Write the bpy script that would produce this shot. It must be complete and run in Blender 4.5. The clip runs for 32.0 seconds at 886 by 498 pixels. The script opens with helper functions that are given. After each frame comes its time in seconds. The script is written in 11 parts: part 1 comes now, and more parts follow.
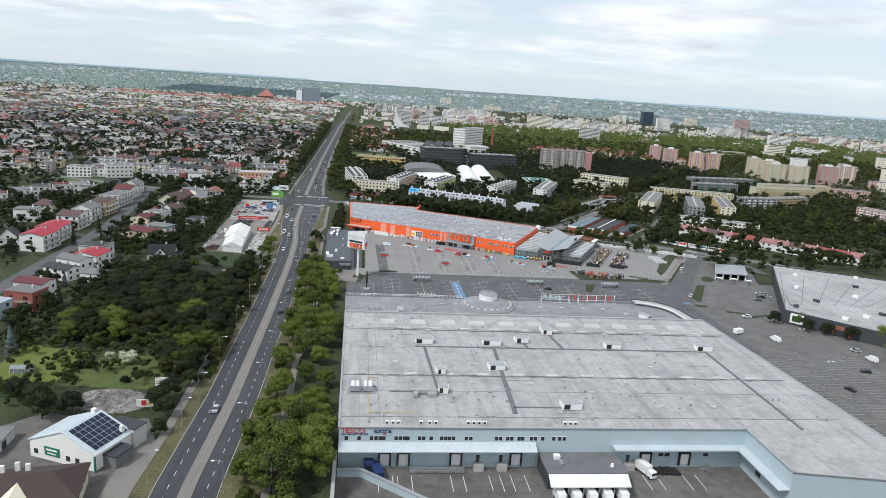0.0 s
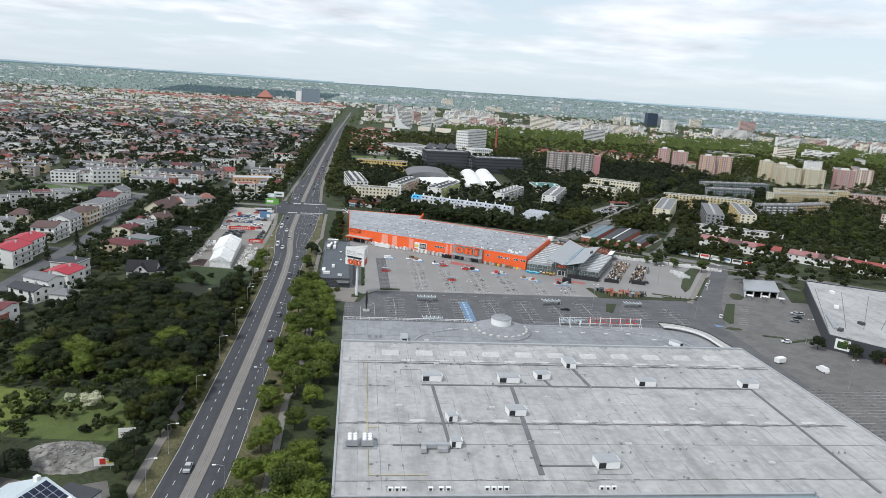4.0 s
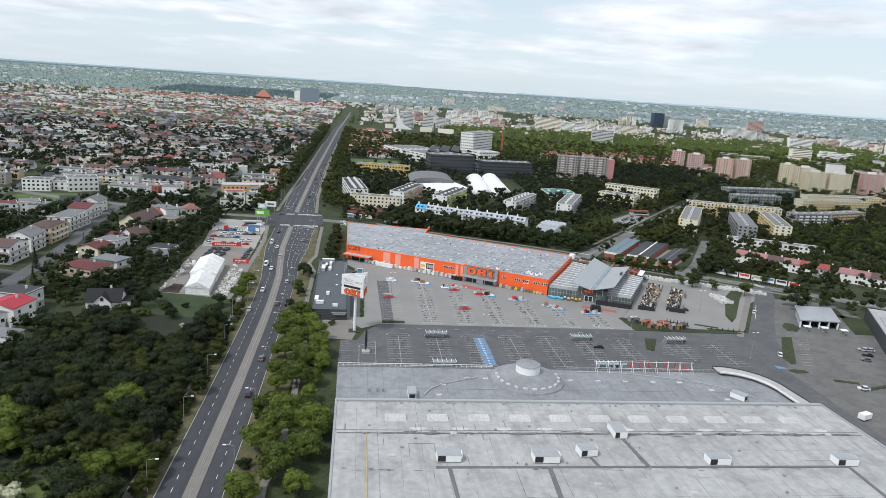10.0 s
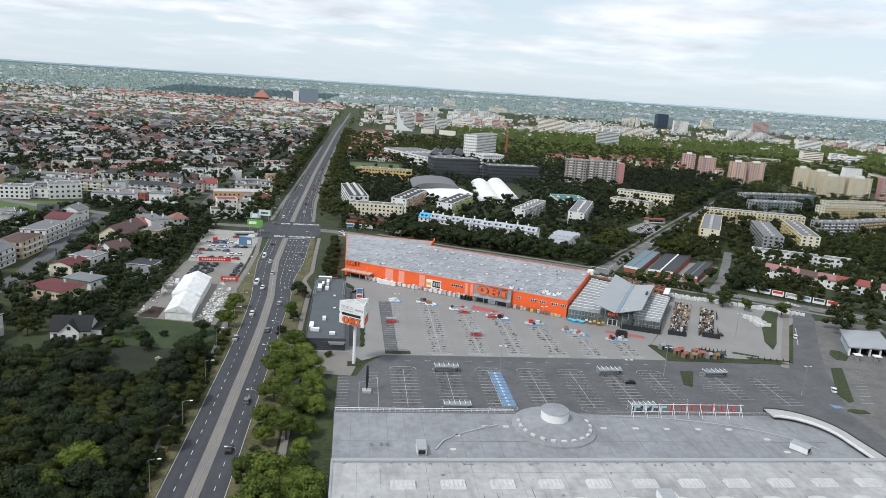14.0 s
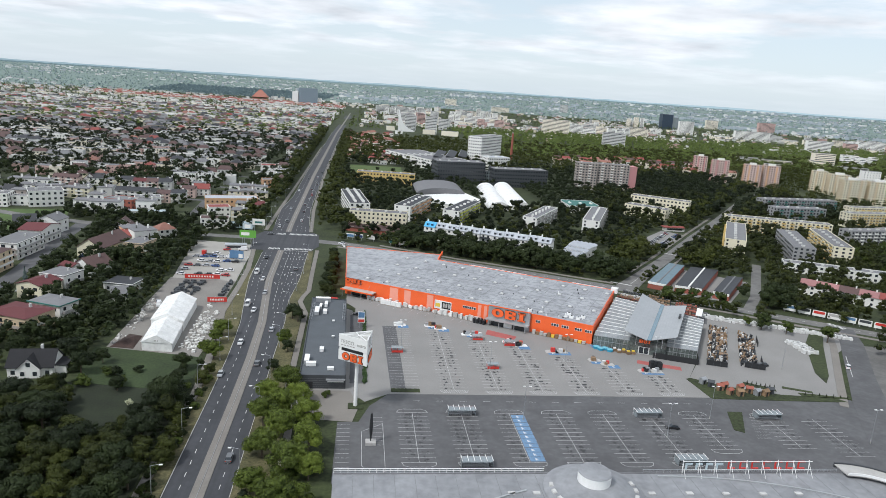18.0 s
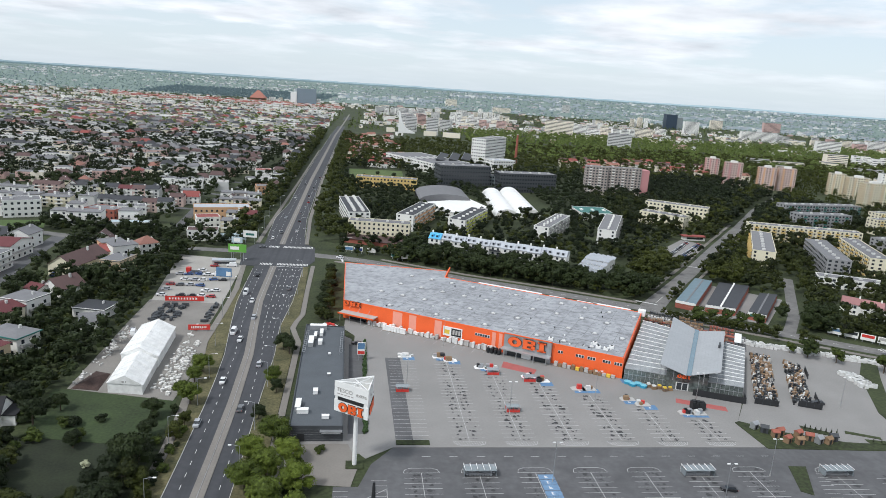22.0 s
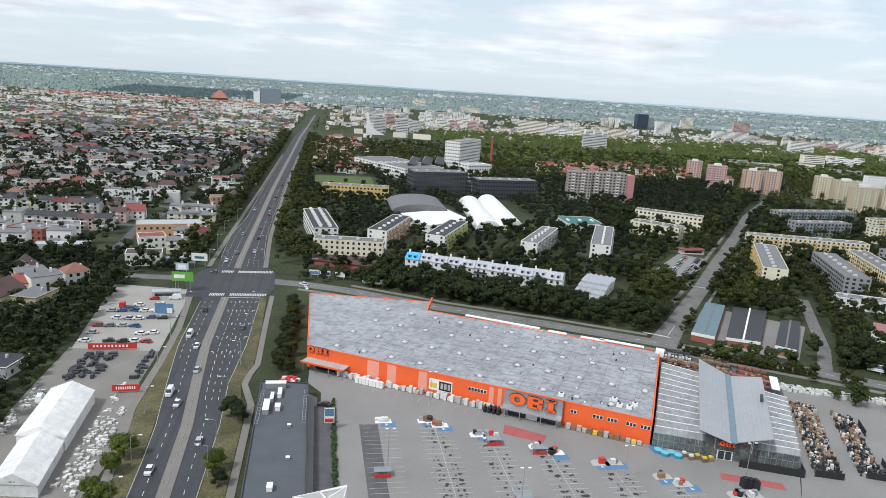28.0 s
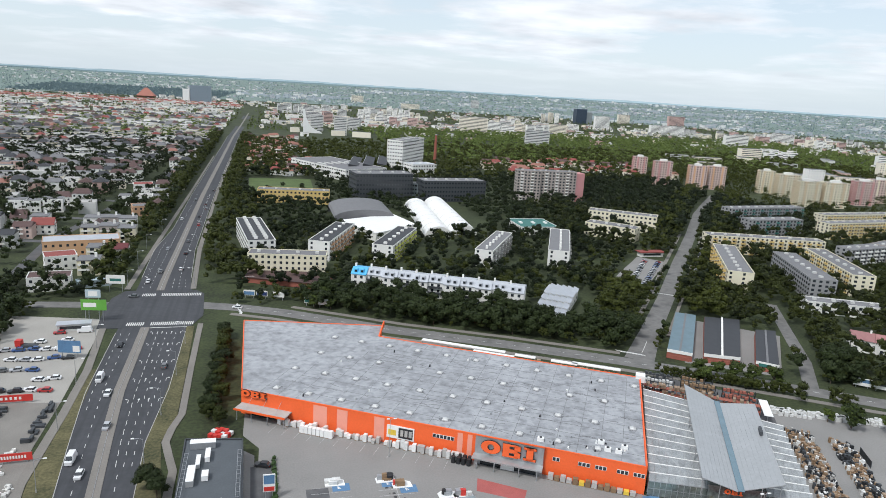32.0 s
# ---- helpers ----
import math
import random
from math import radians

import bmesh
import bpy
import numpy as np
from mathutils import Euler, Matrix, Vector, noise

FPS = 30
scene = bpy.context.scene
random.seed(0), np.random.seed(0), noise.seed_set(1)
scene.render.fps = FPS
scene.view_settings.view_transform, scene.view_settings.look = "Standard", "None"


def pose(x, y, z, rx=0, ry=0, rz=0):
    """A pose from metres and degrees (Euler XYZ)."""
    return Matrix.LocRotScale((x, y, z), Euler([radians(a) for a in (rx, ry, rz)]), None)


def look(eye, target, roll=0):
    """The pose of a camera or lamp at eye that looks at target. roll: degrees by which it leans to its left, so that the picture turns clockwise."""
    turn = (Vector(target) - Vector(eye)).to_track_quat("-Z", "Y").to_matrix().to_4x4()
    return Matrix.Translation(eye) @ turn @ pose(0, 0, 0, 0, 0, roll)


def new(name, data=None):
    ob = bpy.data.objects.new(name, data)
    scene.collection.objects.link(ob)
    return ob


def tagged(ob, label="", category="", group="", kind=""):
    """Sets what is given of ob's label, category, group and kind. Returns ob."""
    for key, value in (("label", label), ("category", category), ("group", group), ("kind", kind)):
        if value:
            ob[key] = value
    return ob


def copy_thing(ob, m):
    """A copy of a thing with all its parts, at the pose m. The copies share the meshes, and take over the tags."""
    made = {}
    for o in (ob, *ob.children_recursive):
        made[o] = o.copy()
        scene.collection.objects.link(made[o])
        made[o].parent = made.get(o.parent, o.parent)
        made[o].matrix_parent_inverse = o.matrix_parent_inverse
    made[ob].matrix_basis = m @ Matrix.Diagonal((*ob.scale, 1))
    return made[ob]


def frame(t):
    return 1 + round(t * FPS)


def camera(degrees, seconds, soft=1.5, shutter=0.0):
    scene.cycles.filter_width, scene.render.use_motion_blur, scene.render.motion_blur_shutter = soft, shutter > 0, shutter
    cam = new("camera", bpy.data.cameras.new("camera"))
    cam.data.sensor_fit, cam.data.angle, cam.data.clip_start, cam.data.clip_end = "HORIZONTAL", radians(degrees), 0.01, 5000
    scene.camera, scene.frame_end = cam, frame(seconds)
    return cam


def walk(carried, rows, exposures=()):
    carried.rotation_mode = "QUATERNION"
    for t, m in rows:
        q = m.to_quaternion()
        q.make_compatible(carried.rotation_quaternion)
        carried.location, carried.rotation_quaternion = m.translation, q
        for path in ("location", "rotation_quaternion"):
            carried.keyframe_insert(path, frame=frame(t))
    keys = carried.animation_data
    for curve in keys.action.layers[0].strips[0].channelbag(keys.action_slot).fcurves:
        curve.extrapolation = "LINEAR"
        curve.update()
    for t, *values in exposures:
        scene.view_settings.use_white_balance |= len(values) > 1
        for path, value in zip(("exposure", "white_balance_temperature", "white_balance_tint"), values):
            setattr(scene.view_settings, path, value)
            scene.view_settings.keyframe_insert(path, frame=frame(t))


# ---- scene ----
cam = camera(65.5, 32.0, 0.8)
PATH = [
    (0, (-0.352, 0.132, 104.447), (-0.102, 2.061, 103.982), 3.9),
    (1, (-0.023, 8.735, 104.356), (0.226, 10.664, 103.889), 3.9),
    (2, (0.094, 16.936, 104.161), (0.342, 18.866, 103.699), 3.8),
    (3, (0.128, 25.577, 104.067), (0.376, 27.507, 103.605), 3.9),
    (6, (0.073, 50.554, 104.65), (0.323, 52.483, 104.185), 3.9),
    (9, (0.659, 76.351, 104.091), (0.907, 78.28, 103.626), 3.9),
    (13, (0.43, 111.708, 103.692), (0.679, 113.637, 103.228), 3.9),
    (16.5, (-0.4, 141.39, 104.296), (-0.15, 143.32, 103.833), 4.0),
    (19, (-0.852, 164.276, 103.515), (-0.602, 166.205, 103.049), 3.9),
    (23, (-0.697, 199.476, 103.71), (-0.446, 201.406, 103.246), 3.8),
    (25, (-0.568, 217.314, 103.936), (-0.316, 219.243, 103.471), 3.8),
    (25.5, (-0.613, 221.462, 103.812), (-0.358, 223.391, 103.349), 3.8),
    (27.5, (-0.378, 238.533, 103.686), (-0.048, 240.451, 103.226), 3.7),
    (28, (-0.34, 242.814, 103.794), (0.001, 244.73, 103.334), 3.8),
    (29, (-0.106, 251.53, 103.821), (0.265, 253.44, 103.359), 3.6),
    (30, (0.053, 260.173, 103.856), (0.471, 262.074, 103.396), 3.7),
    (31, (0.577, 268.734, 103.865), (1.035, 270.626, 103.404), 3.5),
    (32, (0.969, 277.139, 104.024), (1.477, 279.018, 103.563), 3.5),
]
walk(cam, [(t, look(eye, target, roll)) for t, eye, target, roll in PATH], [(0, -0.03, 6060, 10), (32, -0.03, 6060, 10)])

# ---- world, sun ----
SUN_EL, SUN_AZ = radians(52), radians(235)
world = bpy.data.worlds.new("sky")
scene.world = world
world.use_nodes = True
wn, wl = world.node_tree.nodes, world.node_tree.links
wn.clear()
w_out, w_bg = wn.new("ShaderNodeOutputWorld"), wn.new("ShaderNodeBackground")
w_sky, w_mix = wn.new("ShaderNodeTexSky"), wn.new("ShaderNodeMix")
w_sky.sky_type, w_sky.sun_disc = "NISHITA", False
w_sky.sun_elevation, w_sky.sun_rotation = SUN_EL, SUN_AZ
w_mix.data_type = "RGBA"
# clouds on a level sheet overhead: the view direction divided by its height
w_geo, w_sep, w_map = wn.new("ShaderNodeTexCoord"), wn.new("ShaderNodeSeparateXYZ"), wn.new("ShaderNodeCombineXYZ")
w_up, w_dx, w_dy = (wn.new("ShaderNodeMath") for _ in range(3))
w_up.operation, w_dx.operation, w_dy.operation = "ADD", "DIVIDE", "DIVIDE"
w_up.inputs[1].default_value = 0.1
wl.new(w_geo.outputs["Generated"], w_sep.inputs[0])
wl.new(w_sep.outputs["Z"], w_up.inputs[0])
wl.new(w_sep.outputs["X"], w_dx.inputs[0])
wl.new(w_sep.outputs["Y"], w_dy.inputs[0])
wl.new(w_up.outputs[0], w_dx.inputs[1])
wl.new(w_up.outputs[0], w_dy.inputs[1])
wl.new(w_dx.outputs[0], w_map.inputs["X"])
wl.new(w_dy.outputs[0], w_map.inputs["Y"])
w_noise, w_ramp, w_low, w_shade = wn.new("ShaderNodeTexNoise"), wn.new("ShaderNodeValToRGB"), wn.new("ShaderNodeTexNoise"), wn.new("ShaderNodeMix")
w_noise.inputs["Scale"].default_value = 0.7
w_noise.inputs["Detail"].default_value = 9
w_noise.inputs["Roughness"].default_value = 0.56
wl.new(w_map.outputs[0], w_noise.inputs["Vector"])
w_ramp.color_ramp.elements[0].position, w_ramp.color_ramp.elements[1].position = 0.43, 0.56
wl.new(w_noise.outputs["Fac"], w_ramp.inputs["Fac"])
# clouds thin out into the pale haze over the horizon
w_fade, w_mul = wn.new("ShaderNodeMapRange"), wn.new("ShaderNodeMath")
w_fade.inputs["From Min"].default_value, w_fade.inputs["From Max"].default_value = 0.015, 0.065
w_fade.inputs["To Min"].default_value = 0.1
wl.new(w_sep.outputs["Z"], w_fade.inputs["Value"])
w_mul.operation = "MULTIPLY"
wl.new(w_ramp.outputs["Color"], w_mul.inputs[0])
wl.new(w_fade.outputs["Result"], w_mul.inputs[1])
wl.new(w_mul.outputs[0], w_mix.inputs["Factor"])
w_low.inputs["Scale"].default_value, w_low.inputs["Detail"].default_value = 1.6, 6
wl.new(w_map.outputs[0], w_low.inputs["Vector"])
w_shade.data_type = "RGBA"
w_shade.inputs["A"].default_value, w_shade.inputs["B"].default_value = (4.6, 4.9, 5.2, 1), (14.5, 14.4, 14.2, 1)
wl.new(w_low.outputs["Fac"], w_shade.inputs["Factor"])
wl.new(w_shade.outputs["Result"], w_mix.inputs["B"])
# a pale veil over the blue
w_veil = wn.new("ShaderNodeMix")
w_veil.data_type = "RGBA"
w_thin = wn.new("ShaderNodeMapRange")
w_thin.inputs["From Min"].default_value, w_thin.inputs["From Max"].default_value = 0.05, 0.6
w_thin.inputs["To Min"].default_value, w_thin.inputs["To Max"].default_value = 0.72, 0.35
wl.new(w_sep.outputs["Z"], w_thin.inputs["Value"])
wl.new(w_thin.outputs["Result"], w_veil.inputs["Factor"])
wl.new(w_sky.outputs["Color"], w_veil.inputs["A"])
w_veil.inputs["B"].default_value = (8.9, 9.7, 10.0, 1)
wl.new(w_veil.outputs["Result"], w_mix.inputs["A"])
wl.new(w_mix.outputs["Result"], w_bg.inputs["Color"])
w_bg.inputs["Strength"].default_value = 0.1
wl.new(w_bg.outputs["Background"], w_out.inputs["Surface"])
sun = new("sun", bpy.data.lights.new("sun", "SUN"))
sun.data.energy, sun.data.angle, sun.data.color = 2.7, radians(9), (1.0, 0.96, 0.9)
sun.matrix_world = look((0, 0, 300), (0 - math.sin(SUN_AZ), 0 - math.cos(SUN_AZ), 300 - math.tan(SUN_EL)))


# ---- materials ----
def mat(name, col, rough=0.8, var=0.25, scale=0.3, fine=4.0, bump=0.0, metal=0.0, rand=0.0, tint=None, spec=0.5):
    """A procedural surface: its colour varied by a coarse and a fine noise, and from object to object by rand."""
    m = bpy.data.materials.new(name)
    m.use_nodes = True
    n, k = m.node_tree.nodes, m.node_tree.links
    b = n["Principled BSDF"]
    b.inputs["Roughness"].default_value = rough
    b.inputs["Metallic"].default_value = metal
    b.inputs["Specular IOR Level"].default_value = spec
    geo = n.new("ShaderNodeNewGeometry")
    n1, n2 = n.new("ShaderNodeTexNoise"), n.new("ShaderNodeTexNoise")
    n1.inputs["Scale"].default_value, n2.inputs["Scale"].default_value = scale, fine
    n1.inputs["Detail"].default_value, n2.inputs["Detail"].default_value = 4, 3
    k.new(geo.outputs["Position"], n1.inputs["Vector"])
    k.new(geo.outputs["Position"], n2.inputs["Vector"])
    add = n.new("ShaderNodeMath")
    add.operation = "ADD"
    k.new(n1.outputs["Fac"], add.inputs[0])
    k.new(n2.outputs["Fac"], add.inputs[1])
    last = add
    if rand:
        info = n.new("ShaderNodeObjectInfo")
        ma = n.new("ShaderNodeMath")
        ma.operation = "MULTIPLY_ADD"
        k.new(info.outputs["Random"], ma.inputs[0])
        ma.inputs[1].default_value = rand
        k.new(add.outputs[0], ma.inputs[2])
        last = ma
    rng = n.new("ShaderNodeMapRange")
    rng.inputs["From Min"].default_value, rng.inputs["From Max"].default_value = 0.62, 1.38 + rand
    k.new(last.outputs[0], rng.inputs["Value"])
    mix = n.new("ShaderNodeMix")
    mix.data_type = "RGBA"
    lo = [c * (1 - var) for c in col]
    hi = [min(1, c * (1 + var)) for c in (tint or col)]
    mix.inputs["A"].default_value, mix.inputs["B"].default_value = (*lo, 1), (*hi, 1)
    k.new(rng.outputs["Result"], mix.inputs["Factor"])
    k.new(mix.outputs["Result"], b.inputs["Base Color"])
    if bump:
        bp = n.new("ShaderNodeBump")
        bp.inputs["Strength"].default_value = bump
        bp.inputs["Distance"].default_value = 0.05
        k.new(n2.outputs["Fac"], bp.inputs["Height"])
        k.new(bp.outputs["Normal"], b.inputs["Normal"])
    return m


def stained(name, col, dark, rough=0.8, streak=(0.9, 0.06, 1.0), lo=0.5, hi=0.72):
    """A weathered roof: pale patches, long run-off streaks and dark blotches of dirt."""
    m = mat(name, col, rough, 0.22, 0.045, 0.5)
    n, k = m.node_tree.nodes, m.node_tree.links
    b = n["Principled BSDF"]
    base = b.inputs["Base Color"].links[0].from_socket
    geo, mp, ns, nb = n.new("ShaderNodeNewGeometry"), n.new("ShaderNodeMapping"), n.new("ShaderNodeTexNoise"), n.new("ShaderNodeTexNoise")
    mp.inputs["Scale"].default_value = streak
    k.new(geo.outputs["Position"], mp.inputs["Vector"])
    k.new(mp.outputs["Vector"], ns.inputs["Vector"])
    k.new(geo.outputs["Position"], nb.inputs["Vector"])
    ns.inputs["Scale"].default_value, ns.inputs["Detail"].default_value = 1.0, 6
    nb.inputs["Scale"].default_value, nb.inputs["Detail"].default_value, nb.inputs["Roughness"].default_value = 0.11, 8, 0.68
    last = base
    for src, a, c in ((ns, lo, hi), (nb, 0.5, 0.74)):
        rg, mx = n.new("ShaderNodeMapRange"), n.new("ShaderNodeMix")
        rg.inputs["From Min"].default_value, rg.inputs["From Max"].default_value, rg.inputs["To Max"].default_value = a, c, 0.75
        k.new(src.outputs["Fac"], rg.inputs["Value"])
        mx.data_type = "RGBA"
        k.new(rg.outputs["Result"], mx.inputs["Factor"])
        k.new(last, mx.inputs["A"])
        mx.inputs["B"].default_value = (*dark, 1)
        last = mx.outputs["Result"]
    k.new(last, b.inputs["Base Color"])
    return m


M_GRASS = mat("grass", (0.018, 0.028, 0.008), 0.95, 0.55, 0.05, 0.8, tint=(0.037, 0.048, 0.016))
M_WORN = stained("worn_grey_asphalt", (0.17, 0.166, 0.158), (0.1, 0.098, 0.094), 0.9, (0.2, 0.2, 1.0))
M_ASPHALT = stained("asphalt", (0.055, 0.057, 0.063), (0.034, 0.036, 0.04), 0.85, (0.55, 0.012, 1.0), 0.42, 0.72)
M_LOT = stained("lot_asphalt", (0.105, 0.105, 0.108), (0.07, 0.07, 0.072), 0.9, (0.12, 0.12, 1.0), 0.45, 0.75)
M_PAVING = mat("grey_paving", (0.235, 0.228, 0.217), 0.9, 0.15, 0.06, 2.0)
M_WALKWAY = mat("walkway", (0.2, 0.185, 0.165), 0.9, 0.15, 0.15, 2.0)
M_YARD = mat("yard_concrete", (0.14, 0.133, 0.122), 0.9, 0.25, 0.08, 1.5)
M_GRAVEL = mat("pale_gravel", (0.21, 0.197, 0.178), 0.95, 0.2, 0.1, 3.0)
M_WHITE = mat("white_paint", (0.78, 0.78, 0.76), 0.6, 0.06, 0.3, 3.0)
M_LINE = mat("road_marking", (0.62, 0.62, 0.6), 0.8, 0.2, 0.5, 4.0)
M_BLUEPAINT = mat("blue_marking", (0.1, 0.2, 0.34), 0.8, 0.2, 0.3, 3.0)
M_REDPAINT = mat("red_marking", (0.36, 0.1, 0.09), 0.85, 0.2, 0.3, 3.0)

M_TROOF = stained("grey_roof_membrane", (0.375, 0.373, 0.364), (0.2, 0.198, 0.192), 0.8, (0.3, 0.035, 1.0), 0.5, 0.85)
M_HALLROOF = stained("smooth_hall_membrane", (0.25, 0.256, 0.266), (0.15, 0.154, 0.162), 0.75, (0.25, 0.12, 1.0), 0.5, 0.85)
M_OROOF = stained("weathered_roof_felt", (0.34, 0.35, 0.365), (0.15, 0.155, 0.165), 0.85, (0.35, 0.35, 1.0), 0.48, 0.75)
M_ORANGE = mat("orange_cladding", (0.82, 0.13, 0.03), 0.5, 0.08, 0.2, 2.0)
M_DKGREY = mat("dark_grey_cladding", (0.05, 0.055, 0.06), 0.6, 0.15, 0.2, 2.0)
M_DKROOF = mat("dark_roof_felt", (0.085, 0.095, 0.105), 0.85, 0.15, 0.2, 2.0)
M_BLUEWALL = mat("pale_blue_cladding", (0.42, 0.5, 0.53), 0.5, 0.06, 0.2, 2.0)
M_STEEL = mat("grey_steel", (0.4, 0.41, 0.42), 0.5, 0.15, 0.5, 5.0, metal=0.6)


# ---- mesh building ----
class MB:
    """Collects boxes, quads and prisms into one mesh."""

    def __init__(self):
        self.v, self.f = [], []

    def add(self, vs, fs):
        o = len(self.v)
        self.v += [tuple(p) for p in vs]
        self.f += [tuple(o + i for i in q) for q in fs]
        return self

    def box(self, x0, y0, z0, x1, y1, z1, m=None):
        vs = [(x, y, z) for z in (z0, z1) for x, y in ((x0, y0), (x1, y0), (x1, y1), (x0, y1))]
        if m is not None:
            vs = [m @ Vector(p) for p in vs]
        return self.add(vs, [(3, 2, 1, 0), (4, 5, 6, 7), (0, 1, 5, 4), (1, 2, 6, 5), (2, 3, 7, 6), (3, 0, 4, 7)])

    def prism(self, poly, z0, z1):
        """A plan polygon (counter-clockwise) raised from z0 to z1."""
        n = len(poly)
        vs = [(*p[:2], z0) for p in poly] + [(*p[:2], z1) for p in poly]
        return self.add(vs, [tuple(range(n - 1, -1, -1)), tuple(range(n, 2 * n))] + [(i, (i + 1) % n, n + (i + 1) % n, n + i) for i in range(n)])

    def cyl(self, x, y, z0, z1, r0, r1=None, n=10):
        r1 = r0 if r1 is None else r1
        vs = [(x + r * math.cos(a), y + r * math.sin(a), z) for z, r in ((z0, r0), (z1, r1)) for a in [2 * math.pi * i / n for i in range(n)]]
        return self.add(vs, [tuple(range(n - 1, -1, -1)), tuple(range(n, 2 * n))] + [(i, (i + 1) % n, n + (i + 1) % n, n + i) for i in range(n)])

    def rod(self, a, b, r, n=6):
        a, b = Vector(a), Vector(b)
        q = (b - a).to_track_quat("Z", "Y").to_matrix()
        vs = [p + q @ Vector((r * math.cos(t), r * math.sin(t), 0)) for p in (a, b) for t in [2 * math.pi * i / n for i in range(n)]]
        return self.add(vs, [tuple(range(n - 1, -1, -1)), tuple(range(n, 2 * n))] + [(i, (i + 1) % n, n + (i + 1) % n, n + i) for i in range(n)])

    def quad(self, a, b, c, d):
        return self.add([a, b, c, d], [(0, 1, 2, 3)])

    def mesh(self, name, m):
        me = bpy.data.meshes.new(name)
        me.from_pydata(self.v, [], self.f)
        me.materials.append(m)
        me.update()
        return me


def part(name, mb, m, parent=None, label=""):
    """One mesh object, under a thing or a part."""
    ob = new(name, mb.mesh(name, m) if isinstance(mb, MB) else mb)
    if parent is not None:
        ob.parent = parent
    if label:
        ob["label"] = label
    return ob


def thing(name, label, category, group="", at=None):
    ob = new(name)
    ob.empty_display_size = 0.5
    if at is not None:
        ob.matrix_basis = at
    return tagged(ob, label, category, group)


def setting(name, mb, m, label=""):
    return tagged(part(name, mb, m), label, kind="structure")


# ---- ground ----
ROAD = [(60, -41.0), (165, -40.6), (215, -38.6), (300, -37.8), (365, -37.8), (400, -38.1), (440, -39.4), (470, -42.0), (505, -44.6), (560, -45.5), (640, -47.0), (900, -48.5), (1500, -46), (2300, -30)]


def road_x(y):
    return float(np.interp(y, [p[0] for p in ROAD], [p[1] for p in ROAD]))


def ground_z(x, y):
    r = math.hypot(x, y - 140)
    z = -0.12
    if -3.6 < x < 200 and y < 181.5:
        z = -5.5
    if r > 1500:
        z += 74 * ((min(r, 4600) - 1500) / 3350) ** 1.5
    return z


def lines(near, far, a, b):
    v = [a + i * near for i in range(int((b - a) / near) + 1)]
    step = near
    lo, hi = v[0], v[-1]
    while lo > -far:
        step *= 1.35
        lo, hi = lo - step, hi + step
        v = [lo] + v + [hi]
    return v


gx = sorted(set(lines(40, 4300, -400, 400) + [-3.61, -3.59, 199.99, 200.01]))
gy = sorted(set(lines(40, 4300, -100, 900) + [181.49, 181.51]))
g = MB()
g.v = [(x, y, ground_z(x, y)) for y in gy for x in gx]
w = len(gx)
g.f = [(j * w + i, j * w + i + 1, (j + 1) * w + i + 1, (j + 1) * w + i) for j in range(len(gy) - 1) for i in range(w - 1)]
setting("ground", g, M_GRASS, "rough green grass and soil reaching the horizon")


def strip(mb, line, z, thick=0.1):
    """A band along y between x offsets: line is rows of (y, x0, x1)."""
    for (ya, a0, a1), (yb, b0, b1) in zip(line, line[1:]):
        mb.add([(a0, ya, z), (a1, ya, z), (b1, yb, z), (b0, yb, z), (a0, ya, z - thick), (a1, ya, z - thick), (b1, yb, z - thick), (b0, yb, z - thick)],
               [(0, 1, 2, 3), (0, 4, 5, 1), (2, 6, 7, 3), (1, 5, 6, 2), (3, 7, 4, 0)])
    return mb

# ---- more materials ----
M_GLASS = mat("window_glass", (0.03, 0.036, 0.042), 0.12, 0.3, 0.3, 2.0, spec=0.8)
M_FRAME = mat("pvc_frame", (0.7, 0.7, 0.68), 0.5, 0.05)
M_GREENHOUSE = mat("greenhouse_glass", (0.22, 0.25, 0.26), 0.2, 0.2, 0.2, 1.5, spec=0.9)
M_ZINC = mat("zinc_roof", (0.4, 0.41, 0.415), 0.4, 0.1, 0.15, 1.0, metal=0.35)
M_SALMON = mat("salmon_cladding", (0.8, 0.33, 0.24), 0.55, 0.06)
M_NAVY = mat("navy_paint", (0.025, 0.045, 0.14), 0.5, 0.1)
M_RED = mat("red_paint", (0.55, 0.04, 0.03), 0.5, 0.12)
M_BLACK = mat("black_plastic", (0.02, 0.021, 0.023), 0.6, 0.2)
M_BITUMEN = mat("bitumen_strip", (0.14, 0.14, 0.145), 0.9, 0.25, 0.3, 2.0)
M_TIMBER = mat("pallet_timber", (0.23, 0.15, 0.085), 0.85, 0.3, 0.6, 4.0, rand=0.6)
M_POTTERY = mat("terracotta_goods", (0.15, 0.085, 0.05), 0.85, 0.6, 1.2, 5.0, rand=0.8, tint=(0.3, 0.22, 0.15))
M_BAGS = mat("wrapped_bags", (0.62, 0.62, 0.6), 0.5, 0.25, 1.0, 4.0, rand=0.4)
M_BLUE = mat("blue_plastic", (0.05, 0.3, 0.45), 0.4, 0.1)
M_YELLOW = mat("yellow_paint", (0.7, 0.5, 0.06), 0.55, 0.1)
M_CONCRETE = mat("concrete", (0.4, 0.39, 0.37), 0.9, 0.15, 0.3, 3.0)
M_BRICK = mat("red_brick", (0.3, 0.1, 0.07), 0.9, 0.2, 0.3, 4.0)
M_KERB = mat("kerb_stone", (0.42, 0.41, 0.39), 0.9, 0.12, 0.3, 3.0)
FOOT = []  # plan outlines that trees keep clear of


